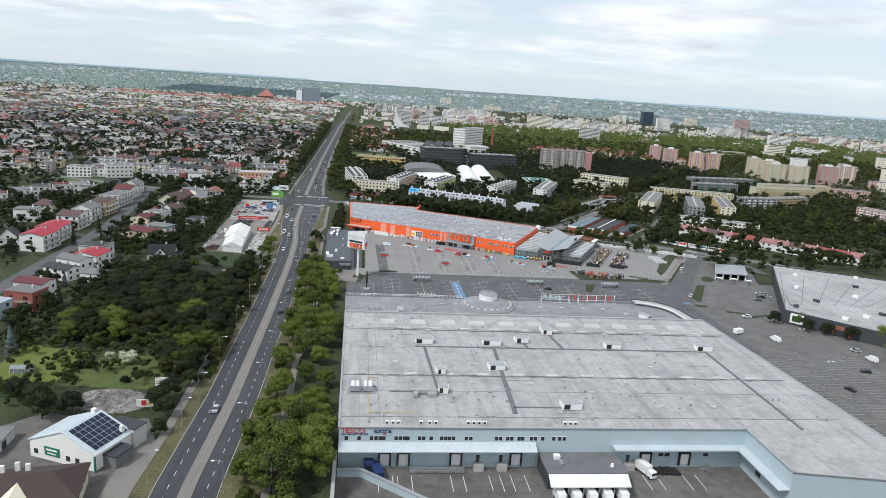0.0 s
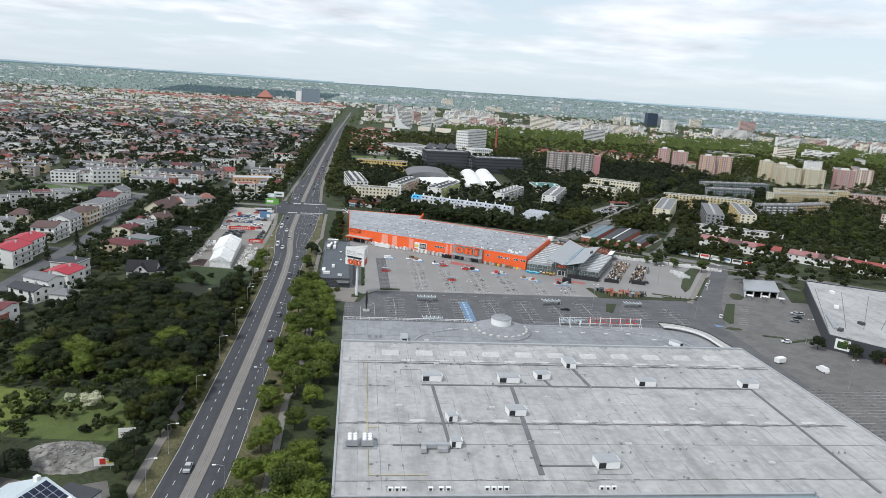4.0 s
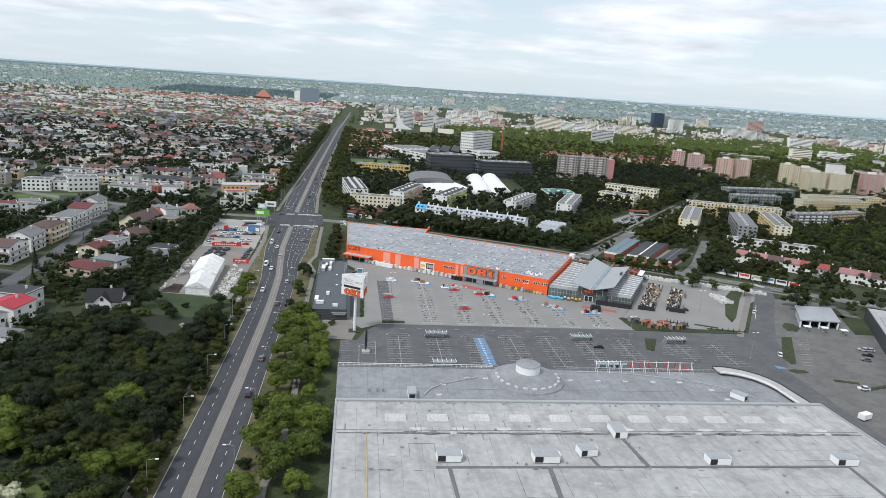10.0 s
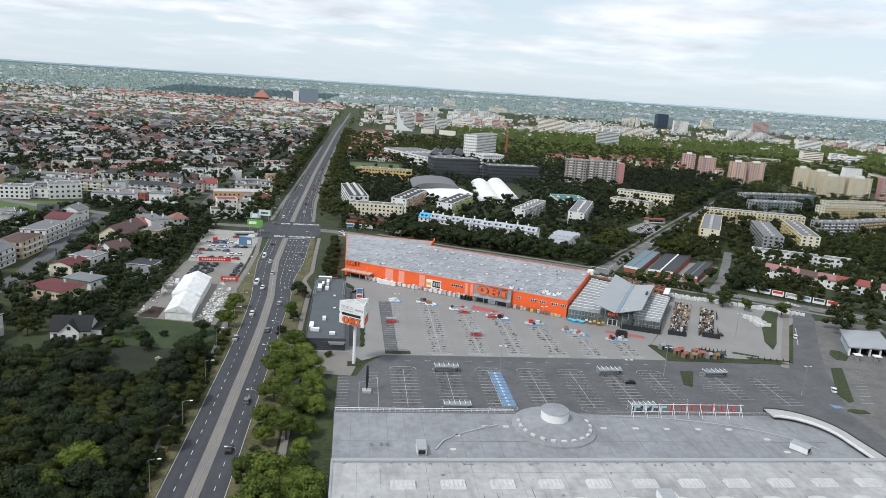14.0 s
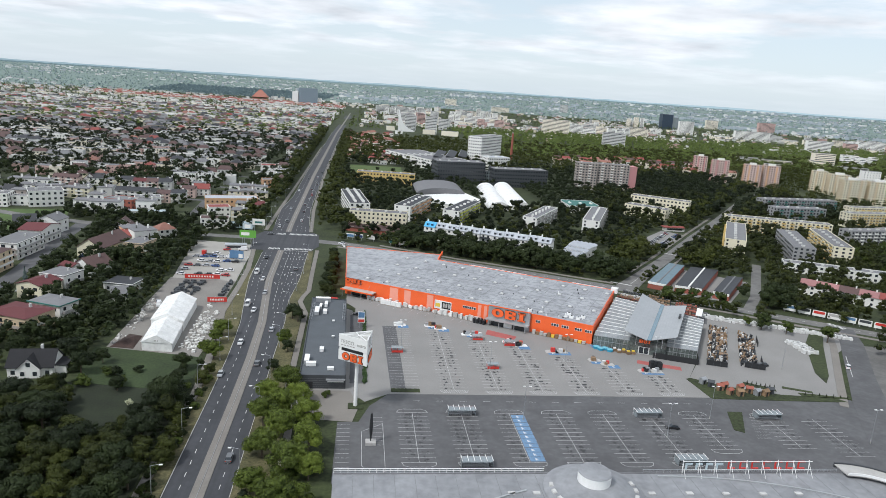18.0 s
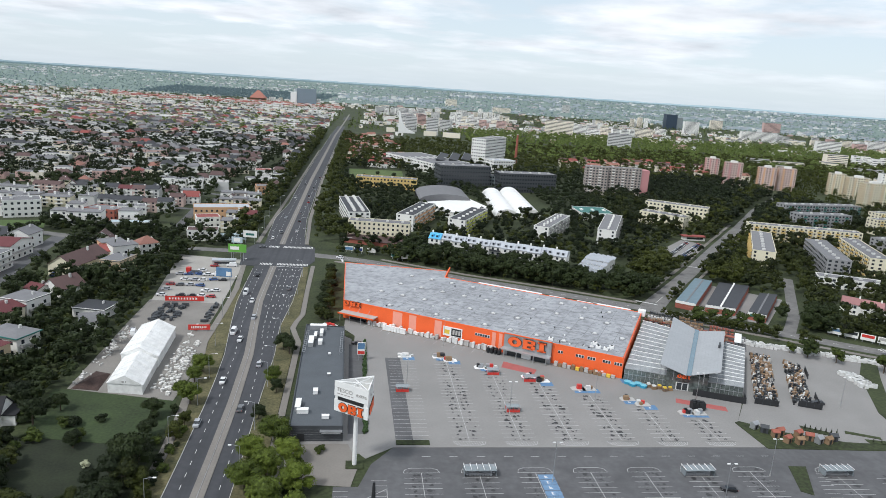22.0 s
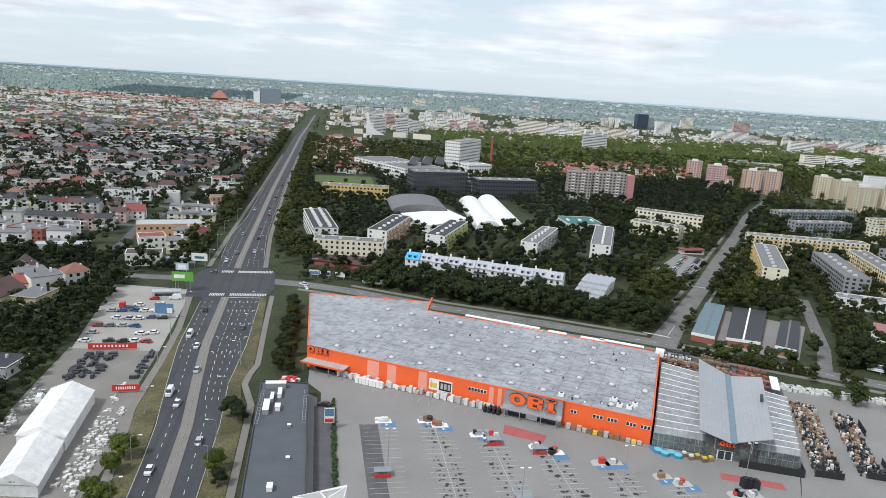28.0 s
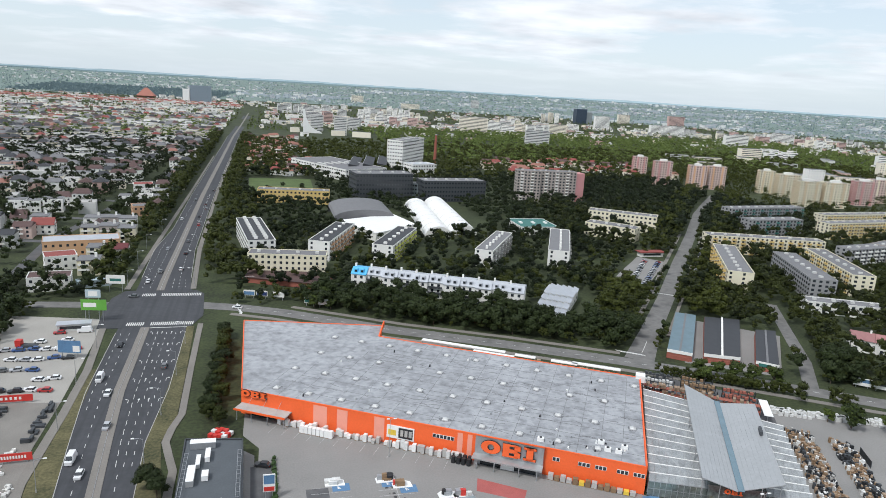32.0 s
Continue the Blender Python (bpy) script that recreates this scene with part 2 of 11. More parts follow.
def rot(p, o, a):
    c, s = math.cos(a), math.sin(a)
    return (o[0] + p[0] * c - p[1] * s, o[1] + p[0] * s + p[1] * c)


def lettering(name, words, size, depth, m, parent, at, label="", squeeze=1.0):
    """Standing letters in the built-in font, turned to a mesh."""
    cu = bpy.data.curves.new(name, "FONT")
    cu.body, cu.size, cu.extrude, cu.resolution_u = words, size, depth, 2
    tmp = bpy.data.objects.new("tmp", cu)
    scene.collection.objects.link(tmp)
    me = bpy.data.meshes.new_from_object(tmp.evaluated_get(bpy.context.evaluated_depsgraph_get()))
    bpy.data.objects.remove(tmp)
    me.name = name
    me.materials.clear()
    me.materials.append(m)
    for v in me.vertices:
        v.co.x *= squeeze
    ob = new(name, me)
    ob.parent = parent
    ob.matrix_basis = at
    if label:
        ob["label"] = label
    return ob


def bars(mb, u0, u1, z0, z1, n, m4):
    """Unreadable writing: n upright bars between u0 and u1 on a wall frame m4."""
    step = (u1 - u0) / n
    for i in range(n):
        mb.box(u0 + i * step, -0.12, z0, u0 + (i + 0.7) * step, 0.05, z1, m4)
    return mb


def wall_frame(p, q, z=0.0):
    """A frame with x along the wall from p to q, y into the wall and z up."""
    a = math.atan2(q[1] - p[1], q[0] - p[0])
    return Matrix.Translation((p[0], p[1], z)) @ Matrix.Rotation(a, 4, "Z")


# ---- supermarket ----
sm = thing("supermarket", "large flat grey-roofed supermarket with pale blue walls and loading docks", "supermarket")
SM = [(-3.3, 181.0), (121.0, 181.0), (121.0, 157.0), (165.0, 150.0), (157.6, 283.0), (-3.9, 283.0)]
FOOT.append(SM)
FOOT.append([(-5, 140), (200, 140), (200, 330), (-5, 330)])
part("wall", MB().prism(SM, -5.6, 7.0), M_BLUEWALL, sm, "pale blue corrugated wall cladding")
part("roof", MB().prism([(-3.5, 180.8), (121.2, 180.8), (121.2, 156.8), (165.3, 149.8), (157.8, 283.2), (-4.1, 283.2)], 7.0, 7.35), M_TROOF, sm, "pale grey roofing membrane with welded seams")
# parapet copings
for a, b in zip(SM, SM[1:] + SM[:1]):
    part("coping", MB().box(-0.15, -0.35, 0.36, math.dist(a, b) + 0.15, 0.25, 0.62, wall_frame(a, b, 7.0)), M_ZINC, sm)
# welded seams and dark walkway strips on the roof
M_SEAM = mat("membrane_seam", (0.16, 0.158, 0.152), 0.85, 0.4, 0.2, 0.9, tint=(0.34, 0.335, 0.325))
for i in range(1, 14):
    x = -3.6 + i * 11.9
    part("roof_seam", MB().box(x, 182 if x < 120 else 158, 7.35, x + 0.2, 282.5, 7.365), M_SEAM, sm)
rq = random.Random(31)
for y, k_ in ((217.6, 170), (262.0, 190), (243, 30), (187.5, 40)):
    st = MB()
    for k in range(k_):
        x, w, h = rq.uniform(-2, 152), rq.uniform(0.4, 3.0), rq.uniform(0.08, 0.4)
        yy = y + rq.gauss(0, 0.45) + (rq.choice([-1, 1]) * rq.uniform(0, 5) if k % 4 == 0 else 0)
        if k % 4 == 0:
            w, h = rq.uniform(0.05, 0.13), rq.uniform(0.8, 3.4)
        n_ = 9
        st.add([(x + w * math.cos(6.283 * i / n_) * rq.uniform(0.6, 1.1), yy + h * math.sin(6.283 * i / n_) * rq.uniform(0.5, 1.2), 7.385 + 0.0006 * k) for i in range(n_)], [tuple(range(n_))])
    tagged(part("dirt_stain", st, mat("roof_dirt", (0.075, 0.073, 0.069), 0.9, 0.5, 0.3, 1.5, tint=(0.22, 0.216, 0.208)), sm, "dark run-off stains on the membrane"), kind="stuff")
for y0, y1 in ((187.5, 187.8), (205.5, 205.7), (263.6, 263.9)):
    part("roof_seam", MB().box(-3.5, y0, 7.35, 157, y1, 7.375), M_YARD, sm)
for y in (217.6, 262.0):
    rq = random.Random(int(y))
    mb, top, bot = MB(), [], []
    for k in range(81):
        x = -3 + 2 * k
        bot.append((x, y - rq.uniform(0.1, 0.6), 7.38))
        top.append((x, y + rq.uniform(0.1, 0.7), 7.38))
    mb.add(bot + top, [(k, k + 1, 82 + k, 81 + k) for k in range(80)])
    part("roof_gutter", mb, M_BITUMEN, sm, "dark dirty roof gutter")
for poly in ([(23.2, 243.6), (139.8, 243.6), (139.8, 244.5), (23.2, 244.5)], [(139.0, 181.0), (140.0, 181.0), (140.0, 243.5), (139.0, 243.5)],
             [(27.5, 203.0), (28.4, 203.0), (27.2, 243.5), (26.2, 243.5)], [(49.4, 190.0), (51.0, 190.0), (54.0, 243.5), (52.8, 243.5)],
             [(80.4, 244.6), (81.6, 244.6), (79.4, 262.0), (78.4, 262.0)], [(66.6, 244.6), (67.6, 244.6), (66.4, 250.0), (65.6, 250.0)],
             [(12.0, 204.6), (24.0, 204.6), (24.0, 205.3), (12.0, 205.3)], [(50.6, 194.0), (67.0, 194.0), (67.0, 194.7), (50.6, 194.7)]):
    part("cable_tray", MB().prism(poly, 7.36, 7.52), M_BITUMEN, sm, "dark cable and pipe duct")


def rooftop_unit(x, y, w, d, h, turn=0.0, z=7.35):
    """An air handler: body, fan opening, hood and feet."""
    m4 = Matrix.Translation((x, y, z)) @ Matrix.Rotation(radians(turn), 4, "Z")
    u = part("air_handler", MB().box(-w / 2, -d / 2, 0.25, w / 2, d / 2, h, m4), M_WHITE, sm, "white rooftop air handling unit")
    part("lid", MB().box(-w / 2 - 0.06, -d / 2 - 0.06, h, w / 2 + 0.06, d / 2 + 0.06, h + 0.08, m4), M_ZINC, u)
    part("grille", MB().box(-w / 2 + 0.2, -d / 2 - 0.04, 0.45, -w / 2 + 0.35 + w * 0.3, -d / 2 + 0.01, h - 0.2, m4), M_BLACK, u)
    part("hood", MB().box(w * 0.5, -d * 0.3, h * 0.45, w * 0.5 + 0.4, d * 0.3, h - 0.1, m4), M_WHITE, u)
    for sx in (-1, 1):
        part("foot", MB().box(sx * w * 0.4 - 0.15, -d / 2, 0, sx * w * 0.4 + 0.15, d / 2, 0.25, m4), M_STEEL, u)


for x, y, w, d, tn in ((26.8, 248.0, 6.4, 3.6, 0), (53.1, 247.6, 7.0, 3.8, 0), (65.6, 250.8, 5.0, 3.6, 8), (78.6, 262.2, 3.8, 6.4, 0), (101.5, 246.2, 6.2, 3.4, 0),
                       (139.3, 245.8, 6.4, 3.4, 0), (50.5, 224.0, 5.6, 3.8, 6), (69.0, 194.6, 6.2, 4.2, 4), (30.0, 219.8, 2.8, 3.6, 10), (29.3, 204.8, 2.8, 3.4, 0)):
    rooftop_unit(x, y, w, d, 2.3, tn)
# chillers with fans
for x in (-0.6, 3.4):
    c = part("chiller", MB().box(x, 203.5, 7.9, x + 3.2, 207.6, 9.6), M_STEEL, sm, "grey chiller with round white fans")
    for i in range(2):
        for j in range(3):
            part("fan", MB().cyl(x + 0.85 + i * 1.5, 204.2 + j * 1.35, 9.6, 9.85, 0.6, 0.55, 12), M_WHITE, c)
part("chiller_deck", MB().box(-1.5, 202.8, 7.35, 7.6, 208.4, 7.6), M_STEEL, sm)
part("duct", MB().box(19.5, 202.6, 7.8, 27.5, 203.8, 9.0), M_ZINC, sm, "large galvanised air duct")
part("duct", MB().box(19.5, 200.4, 7.6, 20.9, 203.8, 8.8), M_ZINC, sm)
part("duct", MB().box(24.0, 200.8, 7.6, 26.8, 202.6, 8.6), M_ZINC, sm)
M_PALEYELLOW = mat("faded_yellow_paint", (0.5, 0.42, 0.2), 0.7, 0.2)
part("gas_pipe", MB().rod((5.2, 190, 7.55), (5.2, 262, 7.55), 0.09).rod((5.2, 215, 7.55), (8.5, 215, 7.55), 0.09).rod((5.2, 190, 7.55), (20, 190, 7.55), 0.09), M_PALEYELLOW, sm, "yellow gas pipe")
for i, x in enumerate([10.5, 12.2, 13.8, 20.4, 23.0, 24.8, 34.5, 36.2, 37.8, 39.4, 64.0, 65.6, 67.2]):
    c = part("condenser", MB().box(x - 0.6, 183.1, 7.4, x + 0.6, 183.7, 8.3), M_WHITE, sm)
    part("fan", MB().box(x - 0.4, 183.04, 7.55, x + 0.25, 183.1, 8.15), M_BLACK, c)
# low skylights and vents
rq = random.Random(5)
M_DUST = mat("dried_puddle", (0.5, 0.495, 0.48), 0.9, 0.2, 0.2, 1.2)
for i in range(11):
    x = 13.9 + i * 12.5
    k = part("skylight", MB().add([(x - 3.2, 269.2, 7.35), (x + 3.2, 269.2, 7.35), (x + 3.2, 272.6, 7.35), (x - 3.2, 272.6, 7.35), (x - 2.9, 269.5, 8.0), (x + 2.9, 269.5, 8.0), (x + 2.9, 272.3, 8.1), (x - 2.9, 272.3, 8.1)],
                                  [(4, 5, 6, 7), (0, 1, 5, 4), (1, 2, 6, 5), (2, 3, 7, 6), (3, 0, 4, 7)]), M_DUST, sm, "low dusty roof light")
    for j in range(5):
        part("bar", MB().box(x - 2.4 + j * 1.15, 269.45, 7.98, x - 2.3 + j * 1.15, 272.3, 8.14), M_ZINC, k)
    for y0 in (264.6, 219.4):
        part("dried_puddle", MB().add([(x + 6 + 2.6 * math.cos(0.5236 * q), y0 + 0.9 * math.sin(0.5236 * q), 7.39) for q in range(12)], [tuple(range(12))]), M_DUST, sm)
for i in range(1, 27):
    if i % 2:
        part("roof_seam", MB().box(-3.6 + i * 5.95, 182 if i < 20 else 158, 7.35, -3.46 + i * 5.95, 282.5, 7.362), M_SEAM, sm)
for y0 in (196.5, 230.5, 252.8, 276.5):
    part("roof_seam", MB().box(-3.5, y0, 7.35, 157, y0 + 0.12, 7.36), M_SEAM, sm)
part("roof_ridge", MB().box(-3.8, 281.4, 7.35, 157.6, 282.2, 7.95), M_ZINC, sm, "raised roof edge above the entrance hall")
for x, y in ((40, 212), (44, 228), (15, 229), (80, 206), (95, 214), (110, 228), (88, 232), (120, 208), (60, 212), (12, 250), (104, 262), (30, 262), (146, 262), (128, 224), (64, 236), (100, 196), (118, 196)):
    part("roof_vent", MB().box(x - 0.9, y - 0.6, 7.35, x + 0.9, y + 0.6, 7.6).box(x - 0.7, y - 0.4, 7.6, x + 0.7, y + 0.4, 7.7), M_DUST, sm)
for x, y in ((72, 201), (76, 201), (78.5, 201), (92, 203), (94, 203), (96, 203), (40, 199), (52, 207), (6, 266), (53, 266), (84, 234), (110, 262), (118, 262), (131, 262), (20, 212), (140, 201), (142, 201), (144, 201), (150, 189), (152, 187)):
    part("roof_outlet", MB().cyl(x, y, 7.35, 8.1, 0.22, 0.22, 8).cyl(x, y, 8.1, 8.25, 0.38, 0.2, 8), M_STEEL, sm)
rq = random.Random(52)
gear, cord = MB(), MB()
for i in range(110):
    x, y = (rq.uniform(-1, 150), 281 + rq.uniform(-1.2, 0.4)) if i % 3 == 0 else (rq.uniform(2, 112), rq.uniform(184, 210)) if i % 3 == 1 else (rq.uniform(2, 150), rq.uniform(212, 278))
    k = rq.uniform(0.12, 0.4)
    gear.box(x - k, y - k, 7.36, x + k, y + k, 7.4 + rq.uniform(0.15, 0.7))
for i in range(7):
    x, y = rq.uniform(4, 140), rq.uniform(186, 270)
    for q in range(rq.randint(2, 5)):
        nx, ny = (x + rq.uniform(-14, 14), y) if q % 2 else (x, y + rq.uniform(-9, 9))
        nx, ny = min(150, max(0, nx)), min(278, max(184, ny))
        cord.rod((x, y, 7.45), (nx, ny, 7.45), 0.045, 4)
        x, y = nx, ny
tagged(part("roof_gear", gear, M_STEEL, sm, "small vents, boxes and feet on the roof"), kind="stuff")
tagged(part("roof_cable", cord, M_BITUMEN, sm, "thin dark cables across the roof"), kind="stuff")
M_PALEBLUE = mat("pale_blue_sheet", (0.5, 0.56, 0.58), 0.5, 0.12, 0.2, 1.5)
# rear wall: sign, windows, canopy, docks
wf = wall_frame((-3.3, 181.0), (121.0, 181.0))
part("sign_board", MB().box(0.3, -0.1, 5.1, 18.4, 0.02, 7.0, wf), M_BLUEWALL, sm)
lettering("sign_letters", "TESCO", 2.3, 0.06, M_RED, sm, wf @ pose(0.5, -0.2, 5.75, 90, 0, 0), "red store name letters", 0.98)
lettering("sign_letters", "extra", 2.3, 0.06, M_NAVY, sm, wf @ pose(9.9, -0.2, 5.75, 90, 0, 0), "blue slanted store name letters", 1.05)
for i in range(5):
    part("sign_dash", MB().box(0.7 + i * 1.62, -0.2, 5.2, 1.9 + i * 1.62, -0.1, 5.5, wf), M_NAVY, sm)
part("sign_dash", MB().box(12.5, -0.2, 5.2, 13.6, -0.1, 5.5, wf), M_RED, sm)
for u in (1.7, 5.3, 8.9, 10.2, 11.4, 12.4, 16.0, 17.2, 18.4, 19.4, 22.8, 24.0, 26.2, 29.3, 30.5, 31.6, 32.8, 36.6, 37.9, 45.6, 46.8, 49.0, 50.2, 52.4, 53.5, 56.2, 57.4, 59.6, 63.0, 64.8, 66.2):
    wn_ = part("window", MB().box(u, -0.06, 3.35, u + 1.0, 0.02, 4.65, wf), M_GLASS, sm)
    part("frame", MB().box(u - 0.08, -0.09, 3.25, u + 1.08, 0.0, 3.35, wf).box(u - 0.08, -0.09, 4.65, u + 1.08, 0.0, 4.75, wf), M_FRAME, wn_)
part("canopy", MB().add([wf @ Vector(p) for p in ((0, -0.02, 2.9), (58, -0.02, 2.9), (58, -3.4, 1.5), (0, -3.4, 1.5), (0, -0.02, 2.6), (58, -0.02, 2.6), (58, -3.4, 1.2), (0, -3.4, 1.2))],
                        [(0, 3, 2, 1), (4, 5, 6, 7), (3, 7, 6, 2), (0, 4, 7, 3), (1, 2, 6, 5)]), M_PALEBLUE, sm, "long pale metal loading canopy")
part("canopy", MB().box(82, -3.2, 1.6, 121, -0.02, 2.0, wf), M_PALEBLUE, sm)
wing = wall_frame((121.0, 181.0), (121.0, 157.0))
part("canopy", MB().box(0, -3.4, 1.6, 24, -0.02, 2.0, wing), M_PALEBLUE, sm)
for u in (12.0, 17.5, 33.0, 51.0, 91.5, 104.0):
    d = part("dock_door", MB().box(u, -0.3, -4.4, u + 2.8, 0.0, -0.8, wf), M_WHITE, sm, "white dock door in a black seal")
    part("dock_seal", MB().box(u - 0.45, -0.7, -4.6, u, 0.0, -0.4, wf).box(u + 2.8, -0.7, -4.6, u + 3.25, 0.0, -0.4, wf).box(u - 0.45, -0.7, -0.8, u + 3.25, 0.0, -0.3, wf), M_BLACK, d)
for u in (39.6, 46.6, 76.0, 86.0):
    d = part("stair_landing", MB().box(u, -2.4, -5.5, u + 3.0, 0.0, -3.6, wf), M_CONCRETE, sm)
    part("rail", MB().box(u, -2.4, -2.8, u + 3.0, -2.3, -2.7, wf).box(u, -2.4, -3.6, u + 0.08, -2.3, -2.7, wf).box(u + 2.92, -2.4, -3.6, u + 3.0, -2.3, -2.7, wf), M_STEEL, d)
    part("door", MB().box(u + 0.8, -0.08, -3.6, u + 1.9, 0.0, -1.4, wf), M_GLASS, d)
for u in (97.0, 99.0, 111.5):
    part("window", MB().box(u, -0.08, -1.8, u + 1.6, 0.0, -0.7, wf), M_GLASS, sm)
part("window", MB().box(8.0, -0.08, -3.0, 10.5, 0.0, -1.6, wing), M_GLASS, sm)
# yard annexe with lorries docked
ax = thing("loading_annexe", "low dark-walled loading annexe with a white canopy", "annexe")
part("wall", MB().box(56, 169.6, -5.5, 79.6, 180.9, -0.7), M_DKGREY, ax)
part("roof", MB().box(55.8, 169.4, -0.7, 79.8, 180.9, -0.4), M_BITUMEN, ax, "grey felt roof")
part("canopy_roof", MB().prism([(55, 163), (78, 163), (79.4, 169.3), (56, 169.3)], -0.9, -0.6), M_WHITE, ax, "white sheet canopy")
part("vent", MB().box(59.6, 176.5, -0.4, 61.4, 178.2, 0.8), M_WHITE, ax)
part("vent", MB().box(60.4, 173.2, -0.4, 61.6, 175.6, 0.4), M_STEEL, ax)
part("vent", MB().cyl(76, 173, -0.4, 0.5, 0.6, 0.4, 8), M_WHITE, ax)
for i in range(5):
    x = 57.4 + i * 4.4
    part("post", MB().box(x - 1.8, 163.2, -5.5, x - 1.6, 163.4, -0.9), M_STEEL, ax)


def lorry(x, y, turn, cargo, z=-5.5, n=7.0):
    v = thing("lorry", "white delivery lorry standing at a loading dock", "lorry", "delivery lorries", pose(x, y, z, 0, 0, turn))
    part("cargo_box", MB().box(-1.2, -n / 2, 0.9, 1.2, n / 2 - 2.2, 3.4), cargo, v)
    part("cab", MB().prism([(-1.1, n / 2 - 2.0), (1.1, n / 2 - 2.0), (1.1, n / 2 - 0.2), (0.9, n / 2), (-0.9, n / 2), (-1.1, n / 2 - 0.2)], 0.6, 2.5), M_WHITE, v)
    part("windscreen", MB().box(-0.95, n / 2 - 0.1, 1.5, 0.95, n / 2 + 0.03, 2.3), M_GLASS, v)
    part("chassis", MB().box(-0.9, -n / 2, 0.5, 0.9, n / 2 - 0.3, 0.9), M_BLACK, v)
    for sx in (-1, 1):
        for yy in (-n / 2 + 1.2, n / 2 - 1.1):
            part("wheel", MB().rod((sx * 1.15, yy, 0.48), (sx * 0.75, yy, 0.48), 0.48, 12), M_BLACK, v)


for i in range(5):
    lorry(58.0 + i * 4.5, 163.0, 180, M_WHITE)
lorry(88.4, 177.2, 200, M_WHITE, n=7.5)
ct = thing("shipping_container", "dark blue steel shipping container in the loading yard", "container")
part("body", MB().box(-1.3, -3.2, 0, 1.3, 3.2, 2.6, pose(8.0, 177.0, -5.5, 0, 0, 12)), M_NAVY, ct)
part("ridge", MB().box(-1.34, -3.24, 2.5, 1.34, 3.24, 2.62, pose(8.0, 177.0, -5.5, 0, 0, 12)), M_NAVY, ct)
ct = thing("compactor", "dark blue waste compactor against the dock wall", "compactor")
part("body", MB().box(4.2, 178.2, -5.5, 7.0, 180.8, -2.2), M_NAVY, ct)
part("chute", MB().box(4.6, 177.6, -4.4, 6.6, 178.2, -3.0), M_BLACK, ct)
# trolleys, tyres and clutter of the yard
rq = random.Random(8)
mb = MB()
for i in range(26):
    for j in range(2):
        x, y = 17.5 + i * 0.62, 178.6 - j * 1.2
        mb.box(x, y, -5.2, x + 0.5, y + 0.9, -4.5).box(x + 0.05, y + 0.05, -5.5, x + 0.1, y + 0.1, -5.2).box(x + 0.4, y + 0.8, -5.5, x + 0.45, y + 0.85, -5.2)
tagged(part("shopping_trolleys", mb, M_STEEL), "long rows of nested grey steel shopping trolleys", "trolleys", kind="stuff")
mb = MB()
for i in range(70):
    x, y, s = rq.uniform(92, 99), rq.uniform(176.5, 180), rq.uniform(0.3, 0.7)
    mb.box(-s, -s, 0, s, s, s, pose(x, y, -5.5, rq.uniform(-9, 9), 0, rq.uniform(0, 90)))
tagged(part("bundled_waste", mb, M_BLACK), "heap of dark bundled waste on the yard", "waste", kind="stuff")
mb = MB()
for i in range(30):
    x, y, s = rq.uniform(107, 111), rq.uniform(178, 180.5), rq.uniform(0.3, 0.6)
    mb.box(-s, -s * 2, 0, s, s * 2, s, pose(x, y, -5.5, rq.uniform(-12, 12), 0, rq.uniform(0, 180)))
tagged(part("scrap_heap", mb, M_BITUMEN), "heap of dark scrap on the yard", "scrap", kind="stuff")
M_YARDFLOOR = stained("worn_yard_concrete", (0.135, 0.128, 0.116), (0.07, 0.066, 0.06), 0.9, (0.2, 0.2, 1.0), 0.45, 0.7)
setting("yard", MB().prism([(-3.5, 100), (199.9, 100), (199.9, 181.4), (-3.5, 181.4)], -5.6, -5.44), M_YARDFLOOR, "worn concrete loading yard")
mk = MB()
for u in (11.5, 15.6, 17.0, 21.0, 32.3, 36.0, 43.6, 46.8, 50.0, 54.2, 90.5, 94.6, 103.0, 107.0):
    mk.box(u - 3.3, 168.5, -5.44, u - 3.1, 176.5, -5.42)
setting("yard_marking", mk, M_LINE, "worn white dock lane lines")
rw = thing("retaining_wall", "pale blue ramp wall beside the loading yard", "wall")
part("wall", MB().prism([(-3.4, 175.9), (3.2, 175.9), (22, 160.0), (22.8, 160.5), (3.5, 176.7), (-3.4, 176.7)], -5.5, -3.2), M_BLUEWALL, rw)
part("coping", MB().prism([(-3.5, 175.7), (3.1, 175.7), (22, 159.8), (23.0, 160.5), (3.6, 176.9), (-3.5, 176.9)], -3.2, -3.05), M_ZINC, rw)
setting("retaining_wall_east", MB().prism([(-4.6, 100), (-3.6, 100), (-3.6, 181), (-4.6, 181)], -5.5, 0.1), M_CONCRETE)
setting("parking_retaining_wall", MB().prism([(164.5, 100), (165.2, 100), (165.2, 181), (164.5, 181)], -5.5, 0.15), M_CONCRETE)

# entrance hall, lower roof with its drum, railing, roof sign and curved canopy
eh = thing("entrance_hall", "low rounded entrance hall with a grey roof and drum skylight", "entrance hall")
EH = [(-4.2, 283.3), (158.0, 283.3), (157.6, 292), (155.5, 302), (150.5, 311), (141, 317), (-4.6, 318.2)]
part("wall", MB().prism(EH, 0, 3.1), M_BLUEWALL, eh)
part("roof", MB().prism([(p[0], p[1] + (0.2 if p[1] > 300 else 0)) for p in EH], 3.1, 3.4), M_HALLROOF, eh, "grey membrane roof")
curve = [(24.5 + 118 * i / 40, 294.5 + 22.0 * math.sin(math.pi * min(1, max(0, i / 40))) ** 0.55 * 0.95) for i in range(41)]
